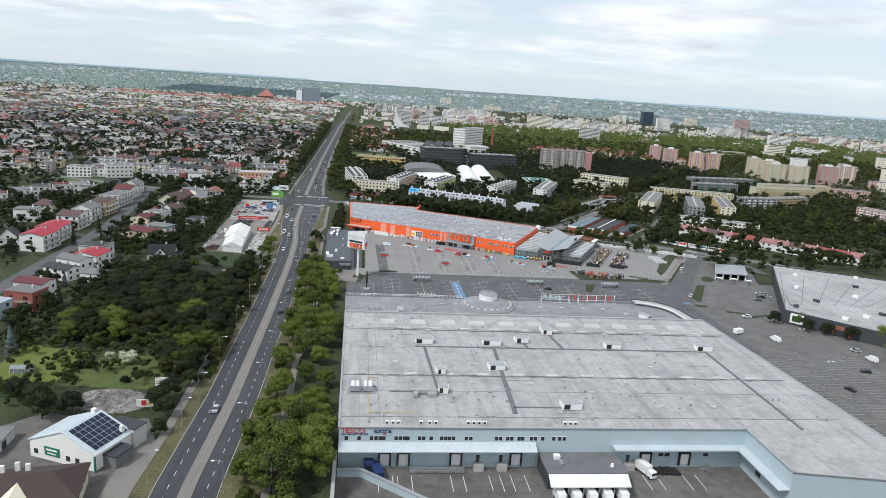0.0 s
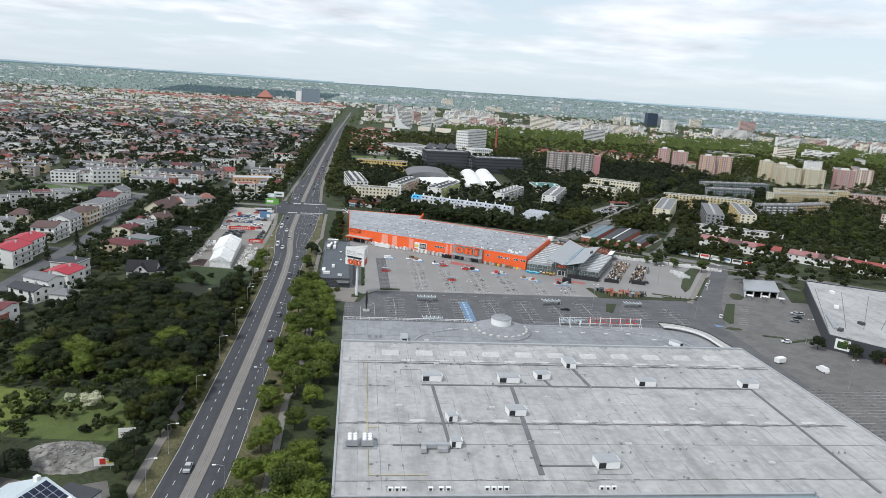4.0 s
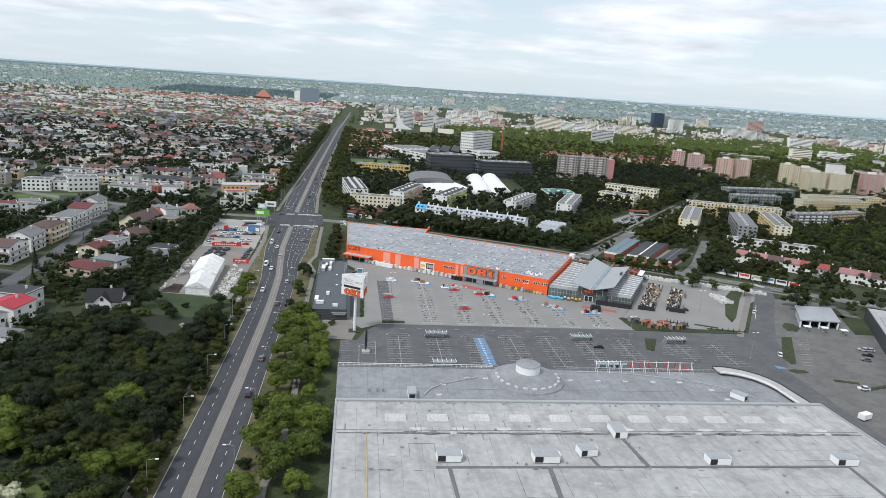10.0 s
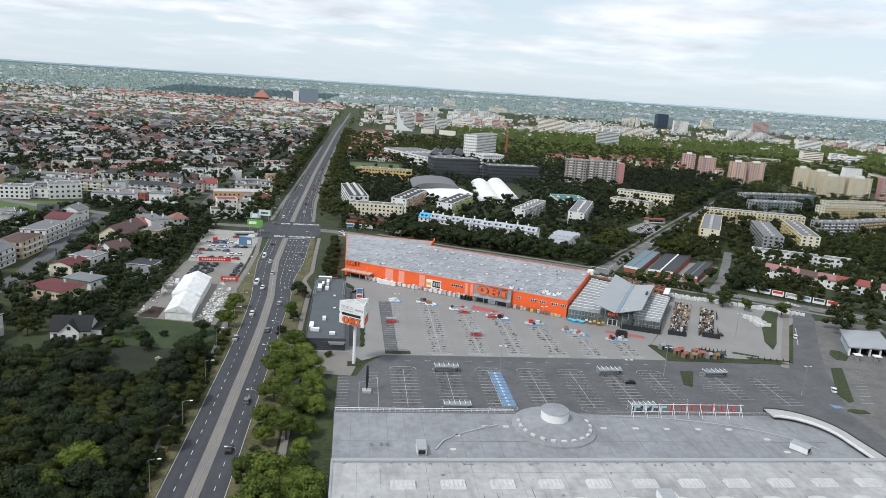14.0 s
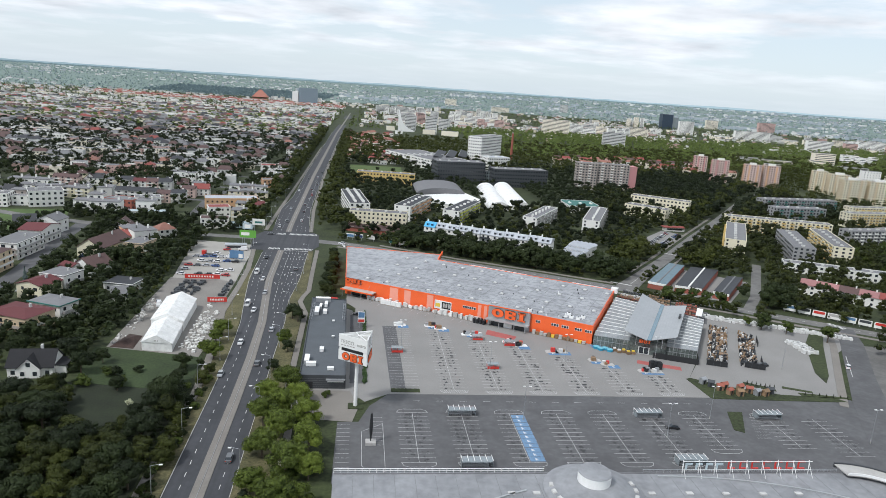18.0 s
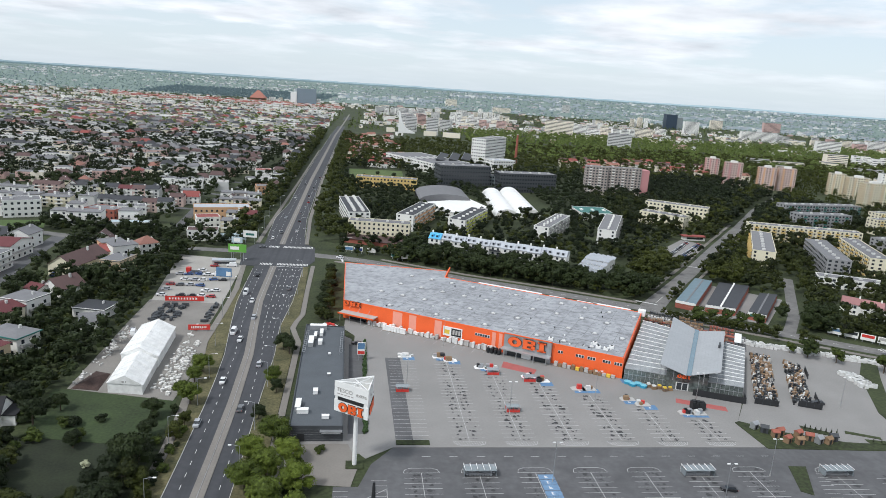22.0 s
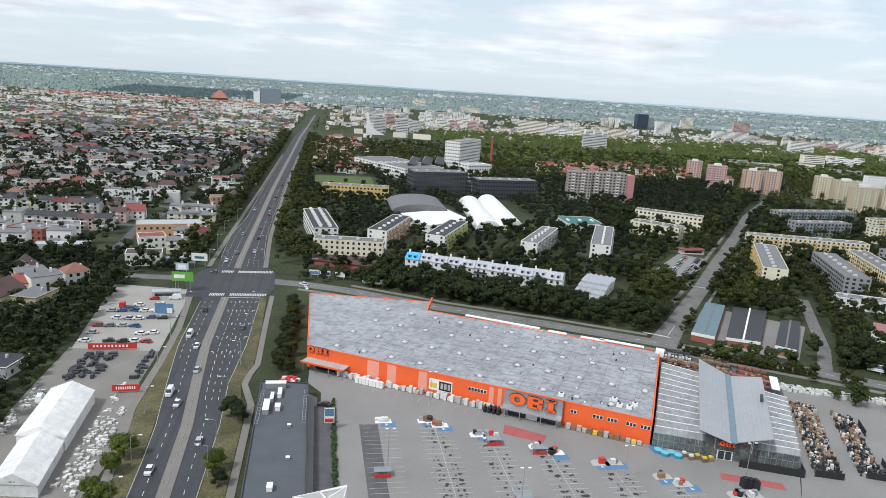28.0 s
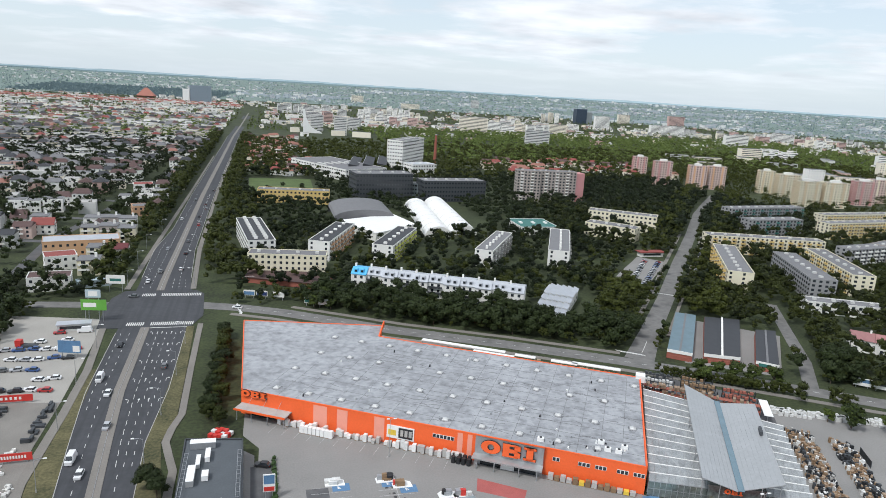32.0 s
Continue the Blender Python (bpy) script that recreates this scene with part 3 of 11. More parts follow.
for p, q in zip(curve, curve[1:]):
    if math.dist(p, (65.5, 312)) > 15.5 and math.dist(q, (62.6, 308)) > 15:
        part("roof_kerb", MB().box(0, -0.25, 3.4, math.dist(p, q) + 0.05, 0.25, 3.75, wall_frame(p, q)), M_ZINC, eh)
dr = part("drum_base", MB().cyl(62.8, 308.4, 3.4, 3.9, 13.2, 13.0, 44).cyl(62.8, 308.4, 3.9, 6.4, 12.8, 5.6, 44), M_HALLROOF, eh, "low round cone of roofing membrane")
part("drum", MB().cyl(62.8, 308.9, 5.8, 9.0, 4.3, 4.3, 28), M_WHITE, eh, "white roof drum")
part("drum_cap", MB().cyl(62.8, 308.9, 9.0, 9.3, 4.45, 4.1, 28), M_HALLROOF, eh)
for i in range(13):
    a = math.pi * (0.95 + 1.1 * i / 12)
    x, y = 62.8 + 11.0 * math.cos(a), 308.4 + 11.0 * math.sin(a)
    part("small_skylight", MB().box(-0.8, -0.5, 0, 0.8, 0.5, 0.55, pose(x, y, 4.3, 0, 0, math.degrees(a) + 90)).box(-0.65, -0.35, 0.55, 0.65, 0.35, 0.7, pose(x, y, 4.3, 0, 0, math.degrees(a) + 90)), M_DUST, eh)
for x, y in ((29.6, 294.5), (31.8, 302.7), (41, 308), (47.6, 308), (78.4, 307.4), (88.8, 307.4), (98.9, 307.1), (109.3, 307), (119.5, 307), (128.8, 300.8), (130.8, 293.4)):
    part("small_skylight", MB().box(x - 0.9, y - 0.6, 3.4, x + 0.9, y + 0.6, 3.75), M_DUST, eh)
for x in (6.5, 9.2, 11):
    part("roof_outlet", MB().cyl(x, 297, 3.4, 4.6, 0.35, 0.3, 8), M_STEEL, eh)
for x, y, tn in ((20.4, 294.0, 0), (135.6, 294.6, 35)):
    m4 = pose(x, y, 3.4, 0, 0, tn)
    u = part("air_handler", MB().box(-1.3, -2.6, 0.2, 1.3, 2.6, 2.1, m4), M_WHITE, eh, "white rooftop air handling unit")
    part("lid", MB().box(-1.4, -2.7, 2.1, 1.4, 2.7, 2.2, m4), M_ZINC, u)
    part("grille", MB().box(-1.0, -2.66, 0.5, 1.0, -2.58, 1.8, m4), M_BLACK, u)
M_SEAM = mat("roofing_seam", (0.2, 0.205, 0.21), 0.85, 0.3, 0.2, 1.5)
seam = MB()
for i in range(27):
    x = 0.5 + i * 5.4
    seam.box(x, 284.2, 3.4, x + 0.16, 316.6, 3.43)
for y in (286.6, 299.5):
    seam.box(-4, y, 3.43, 148, y + 0.2, 3.46)
part("membrane_seam", seam, M_SEAM, eh, "welded seams of the roofing")
# dark lip strip along the front of the hall roof
part("roof_gutter", MB().box(-4.3, 317.0, 3.4, 139.5, 317.6, 3.5), M_BITUMEN, eh, "dark kerb lip behind the railing")
# railing along the front edge
for i in range(30):
    x0 = -4.4 + i * 1.86
    part("rail_post", MB().box(x0, 317.8, 3.4, x0 + 0.1, 317.9, 4.5), M_WHITE, eh)
part("rail", MB().box(-4.4, 317.75, 4.45, 52, 317.95, 4.6).box(-4.4, 317.8, 3.9, 52, 317.9, 4.0), M_WHITE, eh)
part("rail", MB().box(80, 317.4, 4.3, 138, 317.55, 4.45).box(80, 317.4, 3.85, 138, 317.5, 3.95), M_STEEL, eh)
for i in range(30):
    x0 = 80 + i * 2
    part("rail_post", MB().box(x0, 317.42, 3.4, x0 + 0.08, 317.5, 4.4), M_STEEL, eh)
# sign scaffold: back of a row of standing letters, drawn as plain shapes
for i in range(9):
    x0 = 91 + i * 4.7
    part("sign_strut", MB().rod((x0, 316.6, 3.4), (x0, 317.0, 7.6), 0.09).rod((x0, 314.4, 3.4), (x0, 316.9, 6.8), 0.07), M_WHITE, eh)
part("sign_rail", MB().rod((91, 316.9, 4.6), (129.5, 316.9, 4.6), 0.08).rod((91, 316.9, 7.2), (129.5, 316.9, 7.2), 0.08), M_WHITE, eh)
for i in range(7):
    x0 = 104.5 + i * 3.5
    part("sign_letter_back", MB().box(x0, 317.1, 4.8, x0 + 0.35, 317.4, 7.1).box(x0 + 0.35, 317.1, 6.8, x0 + 2.2, 317.4, 7.1).box(x0 + 0.35, 317.1, 4.8, x0 + 2.2, 317.4, 5.1), M_RED, eh, "red back of a sign letter")
for i in range(4):
    x0 = 92 + i * 3.0
    part("sign_letter_back", MB().box(x0, 317.1, 4.6, x0 + 0.5, 317.4, 6.4).box(x0 + 0.5, 317.1, 5.9, x0 + 2.0, 317.4, 6.4), M_BLUEWALL, eh)
# curved canopy at the corner
arc = [(139 + 19.0 * math.sin(a), 300 + 20.0 * math.cos(a)) for a in [math.pi / 2 * i / 14 for i in range(15)]] + [(159, 292), (159.6, 285)]
arc_in = [(139 + 14.5 * math.sin(a), 298 + 16.0 * math.cos(a)) for a in [math.pi / 2 * i / 14 for i in range(15)]] + [(154.2, 290), (154.6, 284)]
cv = MB()
for a, b, c, d in zip(arc_in, arc, arc[1:], arc_in[1:]):
    cv.prism([a, d, c, b], 4.3, 4.6)
part("curved_canopy", cv, M_CONCRETE, eh, "curved pale canopy with a dark edge")
cv = MB()
for b, c in zip(arc, arc[1:]):
    cv.box(0, -0.1, 3.5, math.dist(b, c), 0.3, 5.0, wall_frame(b, c))
part("curved_fascia", cv, M_DKGREY, eh)
cv = MB()
for b, c in zip(arc_in, arc_in[1:]):
    cv.box(0, -0.1, 4.6, math.dist(b, c), 0.1, 5.3, wall_frame(b, c))
part("curved_rail", cv, M_WHITE, eh)

# ---- hardware store ----
ob_ = thing("hardware_store", "long orange-walled hardware store with a weathered grey roof", "store")
OF = [(-5.4, 484.6), (100.6, 422.7), (130.0, 477.5), (45.0, 526.0), (48.0, 538.0), (-6.2, 549.0)]
FOOT.append(OF)
part("wall", MB().prism(OF, -0.1, 7.9), M_ORANGE, ob_, "bright orange metal cladding")
cx, cy = 45, 490
part("roof", MB().prism([(cx + (p[0] - cx) * 0.994, cy + (p[1] - cy) * 0.994) for p in OF], 7.9, 8.05), M_OROOF, ob_, "weathered grey felt roof with dark seams")
for a, b in zip(OF, OF[1:] + OF[:1]):
    part("parapet", MB().box(0, -0.05, 0, math.dist(a, b), 0.3, 0.35, wall_frame(a, b, 7.9)), M_ORANGE, ob_)
of = wall_frame(OF[0], OF[1])
FL = math.dist(OF[0], OF[1])
OA = math.atan2(OF[1][1] - OF[0][1], OF[1][0] - OF[0][0])
# roof felt seams along and across
for i in range(1, 11):
    v = i * 5.6
    part("roof_seam", MB().box(2 + 0.55 * v if v < 52 else 30, v, 8.05, FL - 0.5, v + 0.16, 8.06, of), M_BITUMEN, ob_)
for i in range(1, 20):
    u = i * 6.1
    part("roof_seam", MB().box(u, 0.8, 8.062, u + 0.1, min(60, 12 + u * 1.4), 8.07, of), M_BITUMEN, ob_)
dome = MB().box(-0.85, -0.85, 0, 0.85, 0.85, 0.3).add([(-0.7, -0.7, 0.3), (0.7, -0.7, 0.3), (0.7, 0.7, 0.3), (-0.7, 0.7, 0.3), (-0.4, -0.4, 0.6), (0.4, -0.4, 0.6), (0.4, 0.4, 0.6), (-0.4, 0.4, 0.6)],
                                              [(4, 5, 6, 7), (0, 1, 5, 4), (1, 2, 6, 5), (2, 3, 7, 6), (3, 0, 4, 7)]).mesh("roof_light", mat("dusty_dome", (0.52, 0.52, 0.51), 0.5, 0.15, 0.4, 2.0))
for j in range(4):
    for i in range(11):
        u, v = 7.5 + 11.1 * i + (2.0 if j % 2 == 0 else 0), 5.2 + 16.0 * j
        p = rot((u, v), OF[0], OA)
        if p[0] > -3 and u < FL - 3 and not (p[0] > 44 and p[1] > 524 - (p[0] - 45) * 0.57) and not (p[0] < 48 and p[1] > 536):
            o = part("roof_light", dome, None, ob_)
            o.matrix_basis = pose(p[0], p[1], 8.05, 0, 0, math.degrees(OA))
halo, rh = MB(), random.Random(6)
for j in range(4):
    for i in range(11):
        u, v = 7.5 + 11.1 * i + (2.0 if j % 2 == 0 else 0), 5.2 + 16.0 * j
        p = rot((u, v), OF[0], OA)
        if p[0] > -3 and u < FL - 3 and not (p[0] > 44 and p[1] > 524 - (p[0] - 45) * 0.57) and not (p[0] < 48 and p[1] > 536):
            ring = [rh.uniform(1.3, 2.1) for q in range(12)]
            halo.add([(p[0] + ring[q] * math.cos(0.5236 * q), p[1] + ring[q] * math.sin(0.5236 * q), 8.078) for q in range(12)], [tuple(range(12))])
tagged(part("dirt_halo", halo, mat("felt_dirt", (0.1, 0.103, 0.11), 0.9, 0.5, 0.5, 2.0, tint=(0.25, 0.255, 0.265)), ob_, "dark dirt round the roof lights"), kind="stuff")
crk = MB()
for i in range(70):
    u, v = rh.uniform(6, FL - 6), rh.uniform(3, 50)
    if v > 6 + u * 1.4:
        continue
    for q in range(rh.randint(3, 6)):
        a = rh.uniform(-0.6, 0.6)
        n_ = rh.uniform(0.8, 2.6)
        crk.box(0, -0.07, 8.072, n_, 0.07, 8.082 + 0.0002 * i, of @ pose(u, v, 0, 0, 0, math.degrees(a)))
        u, v = u + n_ * math.cos(a), v + n_ * math.sin(a)
tagged(part("felt_crack", crk, M_BITUMEN, ob_, "dark cracks and patches in the felt"), kind="stuff")
rq = random.Random(4)
for i in range(34):
    u, v = rq.uniform(10, FL - 4), rq.uniform(2, 52)
    if i > 20:
        u, v = rq.uniform(88, FL - 3), rq.uniform(2, 9)
    if v > 6 + u * 1.4:
        continue
    p = rot((u, v), OF[0], OA)
    part("roof_vent", MB().cyl(p[0], p[1], 8.05, 8.05 + rq.uniform(0.4, 0.9), 0.28, 0.22, 7), rq.choice([M_STEEL, M_BLACK, M_WHITE]), ob_)
for u, v in ((93.5, 3.5), (112, 5), (110, 8.5), (115, 5), (116.5, 8)):
    p = rot((u, v), OF[0], OA)
    c = part("rooftop_unit", MB().box(-0.9, -0.6, 0, 0.9, 0.6, 1.1, pose(p[0], p[1], 8.05, 0, 0, -30)), M_WHITE, ob_)
    part("fan", MB().cyl(p[0], p[1], 9.15, 9.3, 0.4, 0.4, 10), M_BLACK, c)
# front wall: panels, poster, windows, portal, canopy
for u0, u1 in ((24.8, 29.3), (32.6, 36.0), (44.6, 47.8), (70.2, 71.8), (73.2, 74.6)):
    part("pale_panel", MB().box(u0, -0.06, 0.4, u1, 0.02, 7.6, of), M_SALMON, ob_)
ps = part("poster", MB().box(48.7, -0.25, 2.0, 57.2, 0.0, 6.0, of), M_WHITE, ob_, "white advertising board")
part("poster_panel", MB().box(49.2, -0.3, 2.9, 51.6, -0.25, 4.6, of), M_YELLOW, ps)
part("poster_panel", MB().box(52.4, -0.3, 2.4, 56.8, -0.25, 5.6, of), M_BLACK, ps)
for i in range(3):
    part("poster_panel", MB().box(53.0 + i * 1.3, -0.33, 3.0, 53.9 + i * 1.3, -0.3, 5.0, of), M_CONCRETE, ps)
for u0, u1 in ((62.8, 69.3), (97.6, 99.6), (104.6, 107.9), (109.2, 112.3), (115.0, 118.1), (119.4, 122.4)):
    n = max(1, round((u1 - u0) / 1.1))
    wn_ = part("window", MB().box(u0, -0.08, 4.7, u1, 0.02, 5.9, of), M_FRAME, ob_)
    for i in range(n):
        part("pane", MB().box(u0 + 0.1 + i * (u1 - u0) / n, -0.12, 4.8, u0 + (i + 0.86) * (u1 - u0) / n, -0.08, 5.8, of), M_GLASS, wn_)
po = part("portal", MB().box(75.8, -1.4, -0.05, 95.2, 0.0, 8.9, of), M_STEEL, ob_, "grey steel entrance portal")
part("portal_glazing", MB().box(77.5, -1.5, 0.0, 93.5, -1.38, 2.6, of), M_GLASS, po)
part("portal_door", MB().box(83.6, -1.9, 0.0, 87.4, -1.5, 2.9, of), M_WHITE, po)
part("portal_roof", MB().box(75.6, -4.5, 2.9, 95.4, -1.4, 3.3, of), M_ZINC, po)
for u in (77, 82, 89, 94):
    part("portal_post", MB().box(u, -4.4, 0, u + 0.25, -4.15, 2.9, of), M_STEEL, po)
part("portal_beam", MB().box(75.6, -1.6, 8.7, 95.4, -1.3, 9.1, of), M_ORANGE, po)


def logo(parent, m4, w, h, d=0.3, edge=True):
    """Three heavy letters as plain shapes: a ring, a double bow and a bar with serifs."""
    for m, grow, off in ((M_BLACK, 0.12, 0.0), (M_ORANGE, 0.0, -0.12)):
        r = MB()
        cw = w * 0.36
        for i in range(20):
            a, b = 2 * math.pi * i / 20, 2 * math.pi * (i + 1) / 20
            pts = []
            for t_, k in ((a, 1.0), (b, 1.0), (b, 0.42), (a, 0.42)):
                g_ = grow if k > 0.5 else -grow
                pts.append((cw / 2 + (cw / 2 * k * (1 if k > 0.5 else 0.8) + g_) * math.cos(t_), h / 2 + (h / 2 * (k if k > 0.5 else 0.5) + g_) * math.sin(t_)))
            r.add([m4 @ Vector((p[0], off + y, p[1])) for y in (0, -d) for p in pts], [(0, 1, 2, 3), (7, 6, 5, 4), (0, 4, 5, 1), (2, 6, 7, 3)])
        part("logo_ring", r, m, parent)
        r = MB()
        x0 = w * 0.40
        r.box(x0 - grow, off - d, -grow, x0 + w * 0.12 + grow, off, h + grow, m4)
        for z0 in (0, h * 0.5):
            r.box(x0 + w * 0.12, off - d, z0 - grow, x0 + w * 0.27 + grow, off, z0 + h * 0.14 + grow, m4)
            r.box(x0 + w * 0.12, off - d, z0 + h * 0.36 - grow, x0 + w * 0.27 + grow, off, z0 + h * 0.5 + grow, m4)
            r.box(x0 + w * 0.21 - grow, off - d, z0 + h * 0.06, x0 + w * 0.32 + grow, off, z0 + h * 0.44, m4)
        part("logo_bow", r, m, parent)
        r = MB()
        x0 = w * 0.78
        r.box(x0 + w * 0.05 - grow, off - d, -grow, x0 + w * 0.17 + grow, off, h + grow, m4)
        r.box(x0 - grow, off - d, -grow, x0 + w * 0.22 + grow, off, h * 0.16 + grow, m4)
        r.box(x0 - grow, off - d, h * 0.84 - grow, x0 + w * 0.22 + grow, off, h + grow, m4)
        part("logo_bar", r, m, parent)


logo(po, of @ pose(77.6, -1.7, 4.2), 15.6, 3.9)
lg = part("corner_sign_frame", MB().box(0.2, -0.3, 6.6, 9.2, -0.1, 6.75, of), M_STEEL, ob_)
logo(lg, of @ pose(0.3, -0.3, 6.3), 8.6, 2.1)
cn = part("canopy", MB().box(0.2, -4.6, 3.3, 17.5, 0.0, 3.7, of), M_CONCRETE, ob_, "grey canopy over the side entrance")
part("canopy_edge", MB().box(0.1, -4.75, 3.2, 17.6, -4.6, 3.85, of), M_ORANGE, cn)
for u in (1, 6, 11.5, 17):
    part("canopy_post", MB().box(u, -4.5, 0, u + 0.2, -4.3, 3.3, of), M_STEEL, cn)
for u in (4.0, 9.0, 14.0):
    part("canopy_tie", MB().rod(of @ Vector((u, -4.2, 3.7)), of @ Vector((u, 0, 6.4)), 0.06), M_STEEL, cn)
part("door", MB().box(3.5, -0.1, 0.0, 12.0, 0.02, 2.9, of), M_GLASS, ob_)
# raised wedge on the roof and long white canopies at the back
part("roof_wedge", MB().add([(48.2, 538.0, 8.05), (44.5, 526.5, 8.05), (45.0, 526.2, 8.05), (49.0, 538.2, 8.05), (48.2, 537.2, 10.4), (48.8, 537.4, 10.4)],
                            [(0, 1, 4), (2, 3, 5), (1, 2, 5, 4), (0, 4, 5, 3), (0, 3, 2, 1)]), M_ORANGE, ob_)
part("corner_block", MB().box(-1.6, -1.6, 6.8, 1.6, 1.6, 9.3, pose(130, 477.5, 0, 0, 0, -30)), M_WHITE, ob_)
bk = wall_frame((45, 527.5), (131, 478.5))
for u0, u1, v in ((14, 48, 11.5), (36, 52, 8.0), (52, 60, 10.5), (66, 76, 10.5), (74, 92, 11.5)):
    c = part("rear_canopy", MB().box(u0, v, 4.0, u1, v + 2.2, 4.3, bk), M_WHITE, ob_, "long white canopy over stacked goods")
    for k in range(int((u1 - u0) / 4) + 1):
        part("post", MB().box(u0 + k * 4, v + 0.1, 0, u0 + k * 4 + 0.15, v + 0.25, 4.0, bk), M_STEEL, c)
mb = MB()
for i in range(240):
    u, v = rq.uniform(12, 96), rq.uniform(4.0, 13)
    mb.box(u, v, 0, u + rq.uniform(0.8, 1.8), v + 1.0, rq.choice([1.0, 1.6, 2.6, 3.2]), bk)
tagged(part("racked_goods", mb, M_POTTERY), "racks of building goods behind the store", "goods", kind="stuff")

# ---- garden centre ----
# the dark interior behind the panes is put into this glass colour
M_DARKGLASS = mat("shaded_glazing", (0.075, 0.085, 0.085), 0.15, 0.5, 0.25, 1.2, spec=0.8, tint=(0.13, 0.15, 0.14))
# sawtooth slopes: grey glass on the front one, pale on the back
M_ROOFGLASS = mat("grey_roof_glass", (0.27, 0.285, 0.29), 0.3, 0.4, 0.5, 2.5, spec=0.7)
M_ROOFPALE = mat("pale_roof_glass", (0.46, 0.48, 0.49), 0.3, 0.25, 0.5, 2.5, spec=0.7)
gc = thing("garden_centre", "glass garden centre with sawtooth glazing and two metal roofs", "greenhouse")
GA = [(101.2, 422.2), (139.8, 406.2), (161.8, 444.0), (130.6, 476.0)]
FOOT.append(GA)
FOOT.append([(98, 390), (200, 390), (205, 455), (165, 478), (98, 425)])


def gmix(s, t_, z):
    """A place in the garden centre's plan: s along the front, t_ to the back, both 0 to 1."""
    a = Vector(GA[0]).lerp(Vector(GA[1]), s)
    b = Vector(GA[3]).lerp(Vector(GA[2]), s)
    p = a.lerp(b, t_)
    return (p.x, p.y, z)


def gslab(s0, s1, t0, t1, z0a, z0b, th=0.2):
    """A roof pane from s0 to s1 at heights z0a and z0b."""
    top = [gmix(s0, t0, z0a), gmix(s1, t0, z0b), gmix(s1, t1, z0b), gmix(s0, t1, z0a)]
    return MB().add(top + [(x, y, z - th) for x, y, z in top], [(0, 1, 2, 3), (7, 6, 5, 4), (0, 4, 5, 1), (1, 5, 6, 2), (2, 6, 7, 3), (3, 7, 4, 0)])


for a, b in zip(GA, GA[1:] + GA[:1]):
    L_ = math.dist(a, b)
    g4 = wall_frame(a, b)
    n = int(L_ / 1.5)
    gw = part("glass_wall", MB().box(0, 0, 0, L_, 0.12, 4.4, g4), M_DARKGLASS, gc, "greenhouse glazing in steel bars")
    for i in range(n + 1):
        part("glazing_bar", MB().box(i * L_ / n - 0.06, -0.06, 0, i * L_ / n + 0.06, 0.0, 4.4, g4), M_STEEL, gw)
    part("glazing_rail", MB().box(0, -0.07, 2.2, L_, 0.0, 2.35, g4).box(0, -0.07, 4.25, L_, 0.0, 4.45, g4), M_STEEL, gw)
for side, (s0, s1) in enumerate(((0.0, 0.37), (0.70, 1.0))):
    n = 12 if side == 0 else 11
    for i in range(n):
        t0, t1 = i / n, (i + 1) / n
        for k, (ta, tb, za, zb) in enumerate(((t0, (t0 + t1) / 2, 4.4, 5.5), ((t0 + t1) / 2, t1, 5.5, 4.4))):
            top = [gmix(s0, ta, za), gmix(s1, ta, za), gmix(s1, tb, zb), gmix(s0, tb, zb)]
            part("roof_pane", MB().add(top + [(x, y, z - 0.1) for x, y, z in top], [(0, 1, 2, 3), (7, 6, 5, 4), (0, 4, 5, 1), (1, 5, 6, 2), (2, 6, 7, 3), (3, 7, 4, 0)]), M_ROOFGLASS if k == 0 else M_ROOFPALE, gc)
        part("ridge_bar", MB().rod(gmix(s0, (t0 + t1) / 2, 5.55), gmix(s1, (t0 + t1) / 2, 5.55), 0.14, 5), M_WHITE, gc)
        bars = MB()
        for q in range(1, 9):
            sq = s0 + (s1 - s0) * q / 9
            bars.rod(gmix(sq, t0, 4.46), gmix(sq, (t0 + t1) / 2, 5.56), 0.05, 4)
        tagged(part("bar_row", bars, M_STEEL, gc), kind="stuff")
part("hall_core", MB().prism([gmix(0.36, -0.03, 0)[:2], gmix(0.71, -0.03, 0)[:2], gmix(0.71, 1.0, 0)[:2], gmix(0.36, 1.0, 0)[:2]], 0, 6.4), M_DARKGLASS, gc, "taller glazed hall")
part("metal_roof", gslab(0.30, 0.525, -0.09, 1.0, 10.2, 7.2), M_ZINC, gc, "large sloping zinc roof")
part("metal_roof", gslab(0.565, 0.80, -0.07, 0.98, 7.2, 10.0), M_ZINC, gc, "large sloping zinc roof")
part("valley_glazing", gslab(0.525, 0.565, -0.09, 0.99, 7.4, 7.4), mat("blue_glazing", (0.13, 0.2, 0.24), 0.2, 0.15), gc, "blue glazed valley strip")
for s0, z in ((0.31, 10.0), (0.42, 8.6), (0.67, 8.5), (0.78, 9.8)):
    for t_ in (-0.07, 0.25, 0.6, 0.95):
        part("roof_post", MB().rod(gmix(s0, t_, 4.3), gmix(s0, t_, z - 0.2), 0.12), M_STEEL, gc)
part("roof_hatch", MB().box(-0.4, -2, 0, 0.4, 2, 1.2, pose(*gmix(0.765, 0.55, 9.6), 0, 0, -32)), M_DKGREY, gc)
for i in range(9):
    part("roof_seam", gslab(0.30 + i * 0.028, 0.302 + i * 0.028, -0.09, 1.0, 10.24 - i * 0.373, 10.22 - i * 0.373, 0.05), M_STEEL, gc)
    part("roof_seam", gslab(0.567 + i * 0.028, 0.569 + i * 0.028, -0.07, 0.98, 7.25 + i * 0.334, 7.27 + i * 0.334, 0.05), M_STEEL, gc)
gf = wall_frame(GA[0], GA[1])
